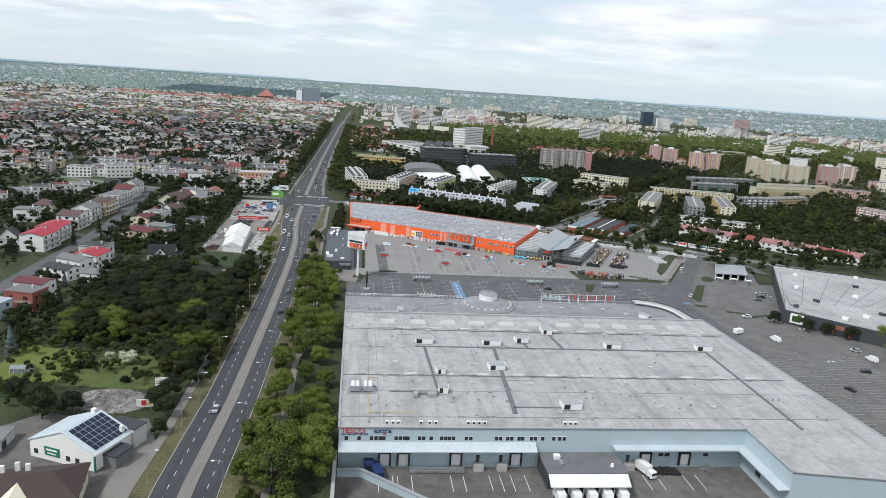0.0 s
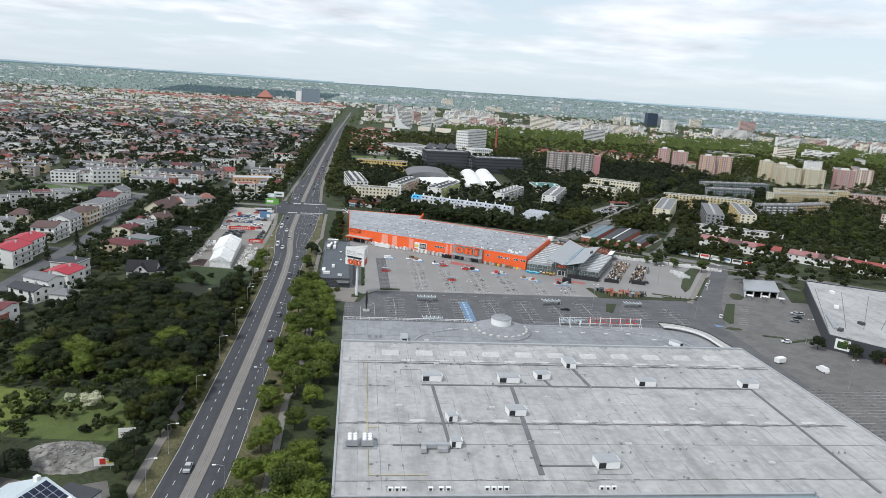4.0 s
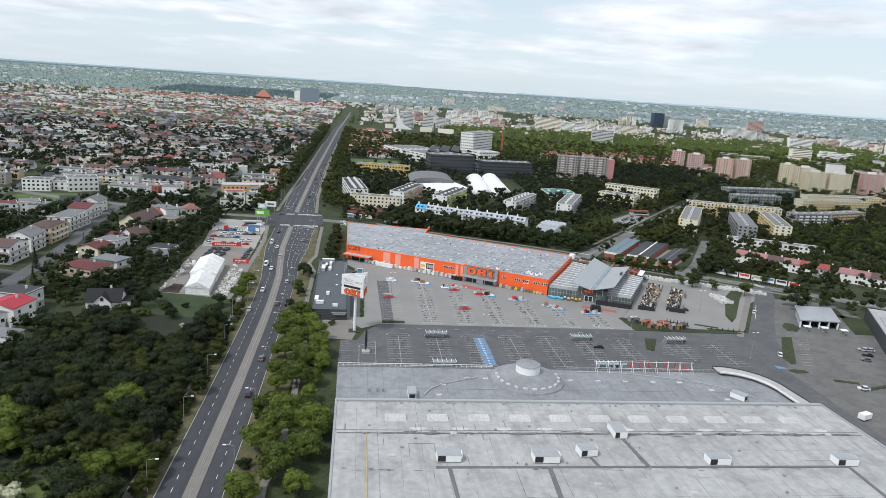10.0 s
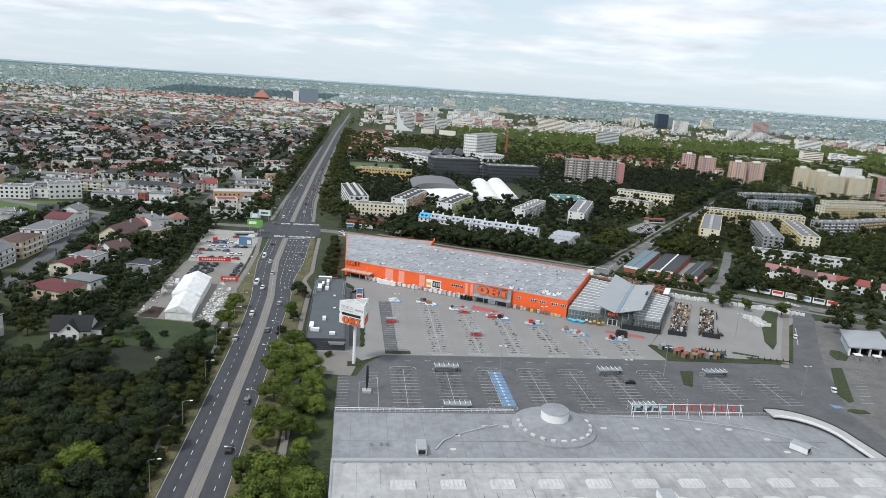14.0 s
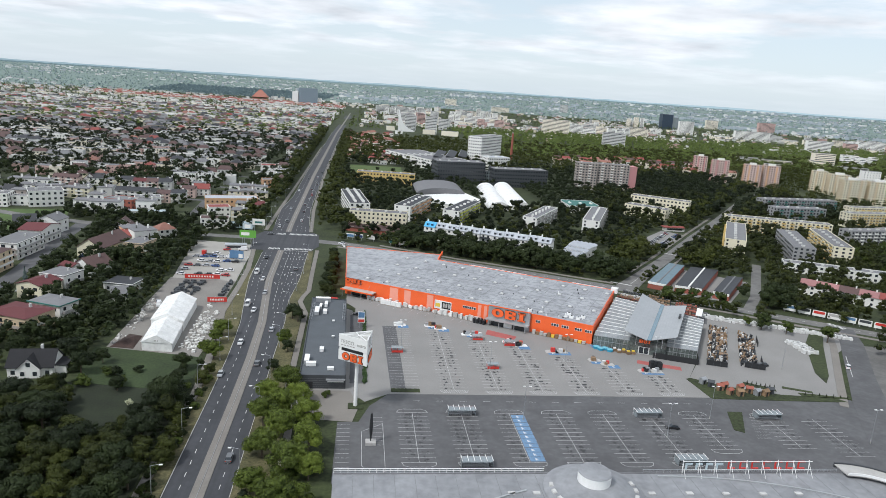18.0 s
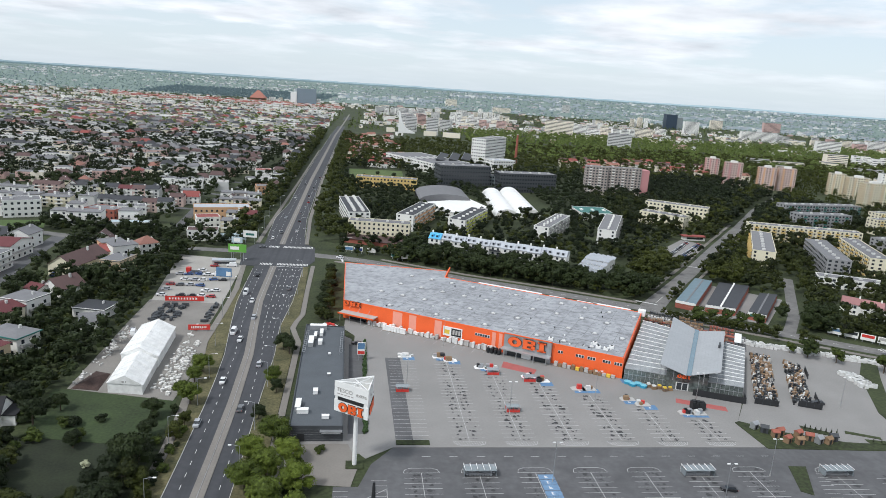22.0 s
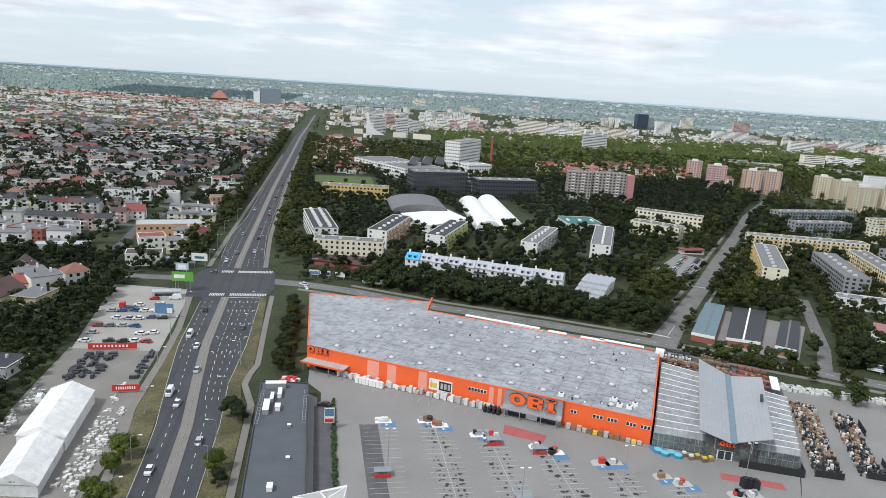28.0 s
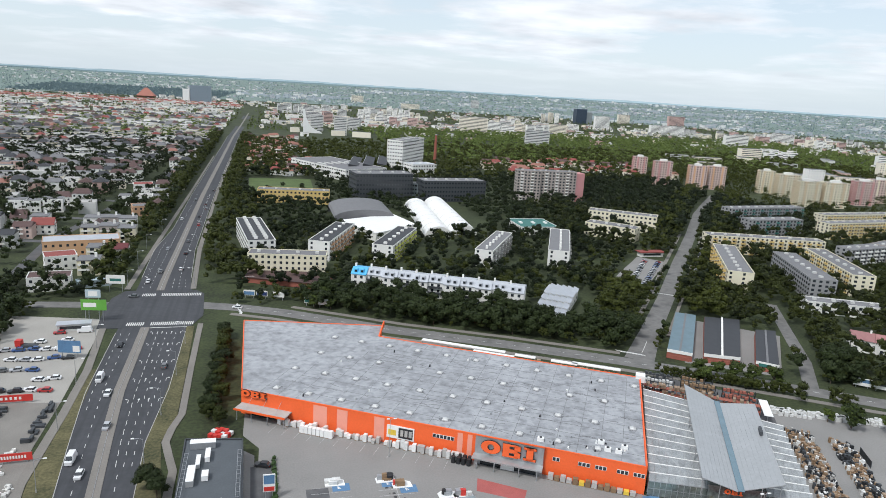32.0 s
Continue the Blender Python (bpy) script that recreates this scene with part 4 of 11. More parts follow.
logo(part("entrance_sign_frame", MB().box(18.2, -3.2, 5.2, 23.2, -3.0, 5.4, gf), M_STEEL, gc), gf @ pose(18.4, -3.2, 5.4), 4.6, 1.4, 0.2)
part("entrance_door", MB().box(18.5, -1.6, 0.0, 23.0, -1.3, 3.0, gf), M_FRAME, gc)
part("entrance_pane", MB().box(18.9, -1.7, 0.2, 20.6, -1.6, 2.8, gf), M_GLASS, gc)
part("entrance_pane", MB().box(20.9, -1.7, 0.2, 22.6, -1.6, 2.8, gf), M_GLASS, gc)
part("screen_fence", MB().box(24.5, -4.5, 0, 42.5, -4.35, 2.4, gf).box(42.4, -4.5, 0, 42.5, 0, 2.4, gf), M_BLACK, gc, "black mesh fence along the front")
bk2 = thing("white_panel_canopy", "white tilted panel over the rear racks", "canopy")
part("panel", MB().box(-1.4, -6.5, 4.6, 1.4, 6.5, 4.8, pose(165.5, 456, 0, 0, 0, -30)), M_WHITE, bk2)
part("post", MB().box(-0.1, -5, 0, 0.1, -4.8, 4.6, pose(165.5, 456, 0, 0, 0, -30)).box(-0.1, 4.8, 0, 0.1, 5, 4.6, pose(165.5, 456, 0, 0, 0, -30)), M_STEEL, bk2)
# racks of the builders' yard behind the glasshouse
def storage_rack(x, y, n, goods, label):
    s = thing("storage_rack", label, "rack", "racks of the builders' yard", pose(x, y, 0, 0, 0, -30))
    for k in range(int(n / 2.7) + 1):
        u = -n / 2 + k * n / int(n / 2.7)
        part("upright", MB().box(u - 0.07, -0.6, 0, u + 0.07, 0.6, 4.2), M_BLACK, s)
    for z in (0.25, 1.7, 3.1):
        part("shelf", MB().box(-n / 2, -0.6, z - 0.1, n / 2, 0.6, z), M_DKGREY, s)
        ld = MB()
        for k in range(int(n / 1.3)):
            if rr_.random() < 0.85:
                u = -n / 2 + 0.7 + k * 1.3
                ld.box(u - 0.55, -0.5, z, u + 0.5, 0.5, z + rr_.uniform(0.4, 1.1))
        tagged(part("load", ld, goods, s), kind="stuff")


rr_ = random.Random(44)
for x, y, n, goods, label in ((139, 479, 10, M_DKGREY, "black rack with dark wrapped goods"), (142, 484, 11, M_BAGS, "black rack with pale wrapped goods"), (145, 489, 10, M_DKGREY, "black rack with dark wrapped goods"),
                              (152, 473.5, 12, M_TIMBER, "black rack stacked with brown timber"), (154.5, 478, 12, M_TIMBER, "black rack stacked with brown timber"), (157, 482.5, 11, M_TIMBER, "black rack stacked with brown timber"),
                              (164, 466.5, 11, M_BRICK, "black rack stacked with maroon boards"), (166.5, 471, 11, M_BRICK, "black rack stacked with maroon boards")):
    storage_rack(x, y, n, goods, label)
FOOT.append([(131, 474), (158, 458), (176, 470), (148, 497)])
setting("builders_yard", MB().prism([(131, 476), (140, 462), (168, 452), (178, 470), (150, 494), (141, 494)], -0.1, -0.004), M_LOT, "dark asphalt yard behind the glasshouse")
# plant tables, pots and racks: two crowded strips with an aisle between black fences
stock = [MB() for _ in range(6)]
smat = [("terracotta_stock", M_POTTERY, "crowded rows of terracotta pots"), ("dark_stock", M_DKGREY, "dark stacked garden goods"), ("grey_stock", M_CONCRETE, "grey stone garden goods"), ("timber_stock", M_TIMBER, "stacked garden timber"), ("black_stock", M_BLACK, "black plastic tubs and crates"), ("pale_stock", M_BAGS, "pale wrapped goods")]
for a0, a1, w, n in (((143.0, 403.5), (167.5, 449), 8.0, 1500), ((157.0, 402.0), (177, 440), 6.5, 1100)):
    f_ = wall_frame(a0, a1)
    L_ = math.dist(a0, a1)
    for i in range(n):
        row = rq.randrange(5)
        u, v = rq.uniform(0, L_), -(row + 0.5) * w / 5 + rq.uniform(-0.45, 0.45)
        if math.sin(u * 1.1 + row) > 0.75:
            continue
        zone_ = noise.noise(Vector((u * 0.11, row * 0.5, a0[0])))
        k = rq.choices(range(6), [3, 1, 1, 3, 1, 1] if zone_ > -0.05 and u > 8 else [0.6, 4, 1, 0.6, 4, 0.8])[0]
        sx, sy, h = rq.uniform(0.2, 0.6), rq.uniform(0.2, 0.5), rq.uniform(0.25, 1.1) * rq.choice([1, 1, 1.7])
        m4 = f_ @ pose(u, v, 0, 0, 0, rq.uniform(-14, 14))
        if k in (0, 4) and i % 2:
            stock[k].add([m4 @ Vector((r_ * sx * math.cos(q * 1.047), r_ * sx * math.sin(q * 1.047), zz)) for zz, r_ in ((0, 0.7), (h, 1.05)) for q in range(6)], [(6, 7, 8, 9, 10, 11)] + [(q, (q + 1) % 6, 6 + (q + 1) % 6, 6 + q) for q in range(6)])
        else:
            stock[k].box(-sx, -sy, 0, sx, sy, h, m4)
for mb, (nm, m, lb_) in zip(stock, smat):
    tagged(part(nm, mb, m), lb_, "goods", kind="stuff")
fe = thing("stock_fence", "black mesh fence panels round the outdoor stock", "fence")
for a, c in (((165.2, 399.0), (169.2, 407.5)), ((177.6, 424), (181.5, 432)), ((158.0, 400.5), (165.2, 397.5)), ((150, 399.8), (142.5, 402.4))):
    f_ = wall_frame(a, c)
    part("panel", MB().box(0, 0, 0.1, math.dist(a, c), 0.08, 2.2, f_), M_BLACK, fe)
    for k in range(4):
        part("post", MB().box(k * math.dist(a, c) / 3 - 0.06, -0.06, 0, k * math.dist(a, c) / 3 + 0.06, 0.12, 2.3, f_), M_DKGREY, fe)
rk = thing("rack_row", "dark red steel pallet racks behind the glasshouse", "rack")
rf_ = wall_frame((132, 478.5), (166, 455))
for k in range(11):
    part("upright", MB().box(k * 3.9 - 0.08, 1.0, 0, k * 3.9 + 0.08, 3.2, 4.6, rf_), M_BRICK, rk)
for zz in (0.3, 2.2, 4.2):
    part("shelf", MB().box(0, 1.0, zz, 39, 3.2, zz + 0.15, rf_), M_BRICK, rk)
gd = MB()
for k in range(90):
    u = rq.uniform(0.3, 37.5)
    zz = rq.choice([0.45, 2.35, 4.35])
    gd.box(u, 1.1, zz, u + rq.uniform(0.6, 1.3), 3.0, zz + rq.uniform(0.4, 1.4), rf_)
tagged(part("rack_goods", gd, M_POTTERY), "mixed goods on the pallet racks", "goods", kind="stuff")
mb = MB()
for i in range(240):
    t_ = rq.random()
    p = (170 + 62 * t_, 463 - 27 * t_ + rq.uniform(-2.2, 2.2))
    mb.box(-0.6, -0.6, 0, 0.6, 0.6, rq.choice([0.8, 1.1, 1.5]), pose(p[0], p[1], 0, 0, 0, -24 + rq.uniform(-5, 5)))
for i in range(80):
    p = (198 + rq.uniform(-3, 3), 424 + rq.uniform(-8, 6))
    mb.box(-0.6, -0.6, 0, 0.6, 0.6, rq.choice([0.8, 1.2, 1.6]), pose(p[0], p[1], 0, 0, 0, -24))
tagged(part("bagged_stock", mb, M_BAGS), "pallets of white wrapped bags along the fence", "goods", kind="stuff")


def pallet_stack(u, v, w, d, h, m, frame4, label, wood=True):
    s = thing("pallet_stack", label, "pallet", "goods before the store")
    part("load", MB().box(u, v, 0.15, u + w, v + d, h, frame4), m, s)
    part("pallet", MB().box(u, v, 0, u + w, v + d, 0.14, frame4), M_TIMBER, s)


for i in range(46):
    u = 14 + i * 1.28
    if 30 < u < 33 or 46.5 < u < 48:
        continue
    pallet_stack(u, -2.6 + 0.6 * (i % 2), 1.1, 1.3, rq.choice([1.2, 1.7, 2.0, 2.4]), rq.choice([M_BAGS, M_BAGS, M_WHITE, M_CONCRETE]), of, "pallet of pale wrapped goods before the store wall")
for i in range(8):
    pallet_stack(22.5 + i * 1.35, -4.6, 1.2, 1.2, 2.3, M_WHITE, of, "tall pallet of white wrapped blocks")
for i in range(14):
    pallet_stack(97 + i * 1.7, -2.4, 1.4, 1.3, rq.choice([1.2, 1.8]), rq.choice([M_TIMBER, M_YELLOW, M_CONCRETE]), of, "pallet of timber goods beside the entrance")
for i in range(12):
    m = rq.choice([M_RED, M_BAGS])
    pallet_stack(-0.5 + (i % 4) * 1.5, -14.0 - (i // 4) * 1.6, 1.3, 1.3, rq.choice([1.2, 1.6]), m, of, "pallet of red and white goods in a fenced corner")
tyre = MB()
for k in range(4):
    tyre.cyl(0, 0, 0.05 + k * 0.5, 0.5 + k * 0.5, 0.62, 0.62, 14)
tyre_me = tyre.mesh("barrel_stack", M_BLACK)
for i in range(8):
    p = of @ Vector((70.2 + (i % 4) * 1.5, -2.0 - (i // 4) * 1.5, 0))
    o = tagged(new("barrel_stack", tyre_me), "tall stack of black water butts", "water butts", "water butts")
    o.matrix_basis = Matrix.Translation(p)

# ---- roads ----
def right_edge(y):
    return road_x(y) + float(np.interp(y, [60, 400, 470, 505, 560, 600, 640, 700, 2300], [7.9, 7.9, 10.5, 15.2, 16.0, 16.0, 12.5, 9.5, 8.0]))


def left_edge(y):
    return road_x(y) - float(np.interp(y, [60, 420, 500, 560, 640, 700, 760, 2300], [8.4, 8.4, 10.0, 10.2, 11.0, 13.0, 9.0, 8.4]))


def gz(y):
    return ground_z(-40, y) + 0.12


ys = [60, 120, 165, 190, 215, 260, 300, 340, 365, 400, 420, 440, 455, 470, 490, 505, 530, 560, 600, 640, 700, 760, 900, 1200, 1500]
FAR_Y = [1500, 1620, 1750, 1900, 2050, 2200, 2300]


def band(mb, rows, z, th):
    """A strip between x0 and x1 along y that follows the ground."""
    for (ya, a0, a1), (yb, b0, b1) in zip(rows, rows[1:]):
        za, zb = z + gz(ya), z + gz(yb)
        mb.add([(a0, ya, za), (a1, ya, za), (b1, yb, zb), (b0, yb, zb), (a0, ya, za - th), (a1, ya, za - th), (b1, yb, zb - th), (b0, yb, zb - th)],
               [(0, 1, 2, 3), (0, 4, 5, 1), (2, 6, 7, 3), (1, 5, 6, 2), (3, 7, 4, 0)])
    return mb


ally = ys + FAR_Y[1:]
setting("road_west", band(MB(), [(y, left_edge(y), road_x(y) - 1.7) for y in ally], 0.0, 0.1), M_ASPHALT, "dark asphalt carriageway")
setting("road_east", band(MB(), [(y, road_x(y) + 1.7, right_edge(y)) for y in ally], 0.0, 0.1), M_ASPHALT, "dark asphalt carriageway")
MEDY = [[y for y in ys if y <= 560] + [566], [618] + [y for y in ys if y >= 640] + FAR_Y[1:]]
for seg in MEDY:
    setting("road_median", band(MB(), [(y, road_x(y) - 1.75, road_x(y) + 1.75) for y in seg], 0.13, 0.25), M_WALKWAY, "paved median strip")
    setting("median_rail", band(MB(), [(y, road_x(y) - 0.06, road_x(y) + 0.06) for y in seg if y < 900], 0.2, 0.1), M_STEEL)
setting("junction", MB().prism([(-64, 566), (-28, 566), (-24, 580), (-26, 612), (-30, 618), (-62, 618), (-66, 606), (-66, 590)], -0.08, 0.012), M_ASPHALT)


def along(rows, half, z0, z1, mb=None):
    """A strip of a given half width along a plan line."""
    mb = mb or MB()
    pts = []
    for i, (x, y) in enumerate(rows):
        a, b = rows[max(0, i - 1)], rows[min(len(rows) - 1, i + 1)]
        d = Vector((b[0] - a[0], b[1] - a[1])).normalized()
        h = half[i] if isinstance(half, (list, tuple)) else half
        pts.append(((x + d.y * h, y - d.x * h), (x - d.y * h, y + d.x * h)))
    for (a, b), (c, d) in zip(pts, pts[1:]):
        mb.prism([a, c, d, b], z0, z1)
    return mb


CROSS = [(-26, 594), (-8, 589), (10, 581), (56, 554), (100, 533), (141, 511), (180, 488), (221, 462), (262, 437), (310, 405), (370, 370), (470, 330)]
WEST = [(-64, 597), (-97, 600), (-150, 612), (-230, 640), (-330, 690)]
NE = [(150, 511), (172, 540), (213, 592), (262, 657), (330, 745), (398, 836), (454, 902), (500, 955)]
setting("cross_road", along(CROSS, 4.5, -0.09, 0.006), M_WORN, "asphalt cross street behind the store")
setting("cross_road_west", along(WEST, 4.0, -0.09, 0.008), M_WORN)
setting("side_street", along(NE, [6.0, 4.6, 4.4, 4.2, 4.0, 4.0, 4.0, 4.0], -0.09, 0.010), M_WORN, "worn grey side street")
SIDE2 = [(172, 334), (188, 366), (205, 394), (229, 432), (238, 452)]
SIDE3 = [(201, 473), (222, 501), (241, 533), (266, 575)]
setting("back_lane", along(SIDE3, 2.8, -0.09, 0.011), M_WORN, "worn lane beside the garages")
setting("access_pavement", along([(177, 366), (193, 391), (215, 425), (226, 444)], 1.5, -0.09, 0.13), M_WALKWAY)
setting("access_road", along(SIDE2, [7.5, 6.2, 5.2, 5.0, 5.6], -0.09, 0.012), M_LOT, "access road to the car park")
setting("cross_pavement", along([(x + 4.4, y + 7.6) for x, y in CROSS[2:6]], 1.3, -0.1, 0.10), M_WALKWAY)
setting("cross_pavement_south", along([(x - 4.6, y - 8.2) for x, y in CROSS[1:9]], 1.3, -0.1, 0.10), M_WALKWAY)
setting("side_pavement", along([(x + 6.5, y - 4.8) for x, y in NE[1:5]], 0.8, -0.1, 0.10), M_WALKWAY)
setting("side_pavement_west", along([(x - 6.5, y + 4.8) for x, y in NE[1:5]], 1.1, -0.1, 0.10), M_WALKWAY)
STREETS = [[(-166, 230), (-163, 290), (-162, 338), (-161, 400), (-161.5, 462), (-165, 500), (-171, 545), (-175, 585), (-178, 618)],
           [(-118, 640), (-122, 720), (-112, 800), (-100, 920), (-92, 1060)], [(-118, 720), (-190, 735), (-270, 760)], [(-116, 790), (-210, 815), (-330, 860)],
           [(-158, 430), (-230, 455), (-330, 500)], [(-150, 520), (-230, 560), (-320, 610)], [(-106, 860), (-200, 890), (-340, 940)], [(-260, 560), (-280, 700), (-300, 860)]]
for i, line in enumerate(STREETS):
    setting("residential_street", along(line, 2.9 if i else 4.2, -0.09, -0.03 + 0.004 * i), M_LOT, "narrow residential street")

# pavements, verges
setting("pavement_west", band(MB(), [(y, a, a + 2.6) for y, a in ((60, -57), (165, -56.5), (190, -55), (236, -54.4), (370, -52.6), (388, -53.4), (418, -55.6), (452, -59.4), (491, -59), (524, -59.5), (566, -63))], 0.11, 0.2), M_WALKWAY, "grey paved footpath")
setting("pavement_east", band(MB(), [(y, a, a + 2.2) for y, a in ((60, -22.4), (165, -22.1), (216, -21.7), (247, -22.2), (262, -20.0), (300, -19.4), (352, -20), (372, -23), (440, -23.2), (453, -23.2), (462, -25.4), (469, -27.0), (477, -26.2), (486, -24.3), (522, -25), (569, -25.4))], 0.11, 0.2), M_WALKWAY, "winding paved footpath")
setting("pavement_north_east", band(MB(), [(620, -33, -30.4), (700, -36.5, -34), (900, -38.5, -36.4), (1200, -37.5, -35.8)], 0.11, 0.2), M_WALKWAY)
setting("pavement_north_west", band(MB(), [(620, -63, -60.4), (700, -62.5, -60), (900, -60.5, -58.4), (1200, -59, -57.4)], 0.11, 0.2), M_WALKWAY)
M_DRYGRASS = mat("dry_verge", (0.045, 0.058, 0.02), 0.95, 0.45, 0.12, 1.2, tint=(0.115, 0.1, 0.048))
M_SIDELOT = stained("pale_worn_paving", (0.14, 0.136, 0.129), (0.085, 0.083, 0.08), 0.9, (0.15, 0.15, 1.0), 0.46, 0.76)
setting("verge_west", band(MB(), [(y, a, left_edge(y) - 0.15) for y, a in ((60, -54.3), (165, -53.8), (190, -52.3), (236, -51.7), (370, -49.9), (388, -50.7), (418, -52.8), (452, -56.6), (491, -56.3), (524, -56.8))], 0.09, 0.2), M_DRYGRASS, "dry grass verge")
setting("verge_east", band(MB(), [(y, right_edge(y) + 0.15, b) for y, b in ((60, -22.6), (165, -22.3), (216, -21.9), (262, -20.2), (352, -20.2), (372, -23.2), (440, -23.4), (469, -27.2), (486, -24.5), (522, -25.2), (566, -26.5))], 0.09, 0.2), M_DRYGRASS, "dry grass verge")
kb = MB()
for fx, s in ((left_edge, -1), (right_edge, 1)):
    rows = [(y, fx(y) + (0 if s > 0 else -0.18), fx(y) + (0.18 if s > 0 else 0)) for y in ys if y <= 562]
    band(kb, rows, 0.13, 0.25)
    band(kb, [(y, fx(y) + (0 if s > 0 else -0.18), fx(y) + (0.18 if s > 0 else 0)) for y in ys if y >= 640], 0.13, 0.25)
setting("kerb", kb, M_KERB, "pale kerb stones")

# markings
mk = MB()


def dash(x, y, w=0.16, n=2.1, z=0.006):
    x1 = x + road_x(y + n) - road_x(y)
    mk.prism([(x - w / 2, y), (x + w / 2, y), (x1 + w / 2, y + n), (x1 - w / 2, y + n)], z + gz(y), z + 0.008 + gz(y))


y = 62.0
while y < 900:
    if not 562 < y < 622:
        dash(road_x(y) - 5.05, y)
        if y < 452:
            dash(road_x(y) + 4.8, y)
        else:
            n = 4 if y < 640 else 2
            for k in range(1, n):
                x0, x1 = road_x(y) + 1.9, right_edge(y)
                dash(x0 + (x1 - x0) * k / n, y, n=2.1 if k != 1 else 3.4)
        if 490 < y < 720:
            dash((left_edge(y) + road_x(y) - 5.05) / 2 - 0.6, y)
    y += 5.9
for ya, yb in ((568.6, 572.4), (609, 613)):
    for i in range(34):
        x = -53.5 + i * 0.78
        if abs(x - road_x(ya)) > 1.2:
            mk.box(x, ya, 0.014, x + 0.42, yb, 0.03)
mk.box(road_x(566) + 2, 565.4, 0.014, -29.4, 565.9, 0.03)
for x0, y0, x1, y1, n in ((-12, 579, -4, 600, 0), (140, 512, 160, 500, 0)):
    pass


def arrow(x, y, turn):
    """A painted lane arrow: shaft and head, straight on or to one side."""
    mk.box(x - 0.09, y, 0.008, x + 0.09, y + 1.9, 0.018)
    if turn == 0:
        mk.prism([(x - 0.4, y + 1.9), (x + 0.4, y + 1.9), (x, y + 3.1)], 0.008, 0.018)
    else:
        mk.prism([(x - 0.09, y + 1.9), (x + 0.09, y + 1.9), (x + turn * 0.6, y + 2.4), (x + turn * 0.6, y + 2.7), (x - 0.09, y + 2.2)][:: 1 if turn > 0 else -1], 0.008, 0.018)
        mk.prism([(x + turn * 0.6, y + 2.15), (x + turn * 1.15, y + 2.6), (x + turn * 0.6, y + 3.0)][:: 1 if turn > 0 else -1], 0.008, 0.018)


for y in (496, 512, 528, 545, 558):
    w = right_edge(y) - road_x(y) - 1.9
    for k, tn in ((0, -1), (1, 0), (2, 0), (3, 1)):
        arrow(road_x(y) + 1.9 + w * (k + 0.5) / 4, y, tn)
for y in (640, 655):
    for k, tn in ((0, -1), (1, 0)):
        arrow(left_edge(y) + 2 + 4 * k, y, tn)
for i in range(9):  # zebra crossings of the side streets
    mk.box(-0.25, -1.8, 0.02, 0.25, 1.8, 0.034, pose(-8 - 0.3 * i, 581 + 1.6 * i, 0, 0, 0, -10))
    mk.box(-0.25, -1.6, 0.02, 0.25, 1.6, 0.034, pose(146 + 1.0 * i, 521 - 0.66 * i, 0, 0, 0, 36))
    mk.box(-0.25, -1.6, 0.02, 0.25, 1.6, 0.034, pose(211 + 0.9 * i, 599 - 0.62 * i, 0, 0, 0, 36))
    mk.box(-0.25, -1.6, 0.02, 0.25, 1.6, 0.034, pose(236 + 0.4 * i, 458 - 0.9 * i, 0, 0, 0, -65))
for a, b in zip(CROSS[1:], CROSS[2:]):
    n = int(math.dist(a, b) / 6)
    for i in range(n):
        p = Vector(a).lerp(Vector(b), (i + 0.3) / n)
        mk.box(0, -0.08, 0.014, 2.4, 0.08, 0.024, Matrix.Translation((p.x, p.y, 0)) @ Matrix.Rotation(math.atan2(b[1] - a[1], b[0] - a[0]), 4, "Z"))
mk.box(-0.1, -8, 0.022, 0.1, 8, 0.03, pose(160, 524, 0, 0, 0, -38))
mk.box(-0.1, -13, 0.022, 0.1, 13, 0.03, pose(207, 404, 0, 0, 0, -31))
setting("road_marking", mk, M_LINE, "worn white road markings")

# ---- car parks ----
setting("car_park_lower", MB().prism([(-5, 318.3), (139, 318.3), (151, 312), (157, 303), (160, 290), (160, 260), (176, 262), (190, 330), (186, 364), (183, 372), (12, 372), (5.5, 363), (2, 352), (-4.5, 352)], -0.1, -0.02), M_LOT, "dark grey asphalt car park")
setting("car_park_side", MB().prism([(158, 181), (200, 181), (320, 181), (300, 215), (216, 303), (262, 398), (262, 420), (246, 426), (228, 428), (208, 395), (192, 366), (176, 330), (176, 262), (160, 260)], -0.1, -0.015), M_SIDELOT, "grey asphalt side car park")
setting("car_park_upper", MB().prism([(12, 372.1), (128, 372.1), (128, 388), (139.8, 405.5), (101, 422), (100.5, 422.5), (-4.4, 484), (-4.6, 470), (0, 462), (-1, 400), (-1.5, 374), (4, 366)], -0.1, -0.012), M_PAVING, "pale grey block-paved car park")
setting("car_park_garden", MB().prism([(128, 372.2), (183, 372.2), (208, 415), (234, 436), (170, 464), (140, 405), (128, 388)], -0.1, -0.008), M_PAVING, "pale concrete lot beside the garden centre")
setting("dark_bays", MB().prism([(13, 376), (18.2, 376), (17.6, 439), (11.8, 439)], -0.012, -0.004), M_LOT)
setting("restaurant_drive", MB().prism([(-18, 362), (12, 372), (4, 376), (-1.4, 376), (-1.2, 458), (-5, 462), (-5, 376), (-19, 375)], -0.1, -0.006), M_PAVING)
setting("restaurant_bays", MB().prism([(-1.2, 380), (4.4, 380), (3.6, 452), (-2.2, 452)], -0.006, 0.0), M_LOT)
setting("forecourt", MB().prism([(-17.5, 354), (0, 352), (2, 362), (-1, 374), (-17.5, 374)], -0.05, 0.01), M_WALKWAY, "brownish paved forecourt")
pm, pb, pr = MB(), MB(), MB()
oil = MB()
rs_ = random.Random(15)


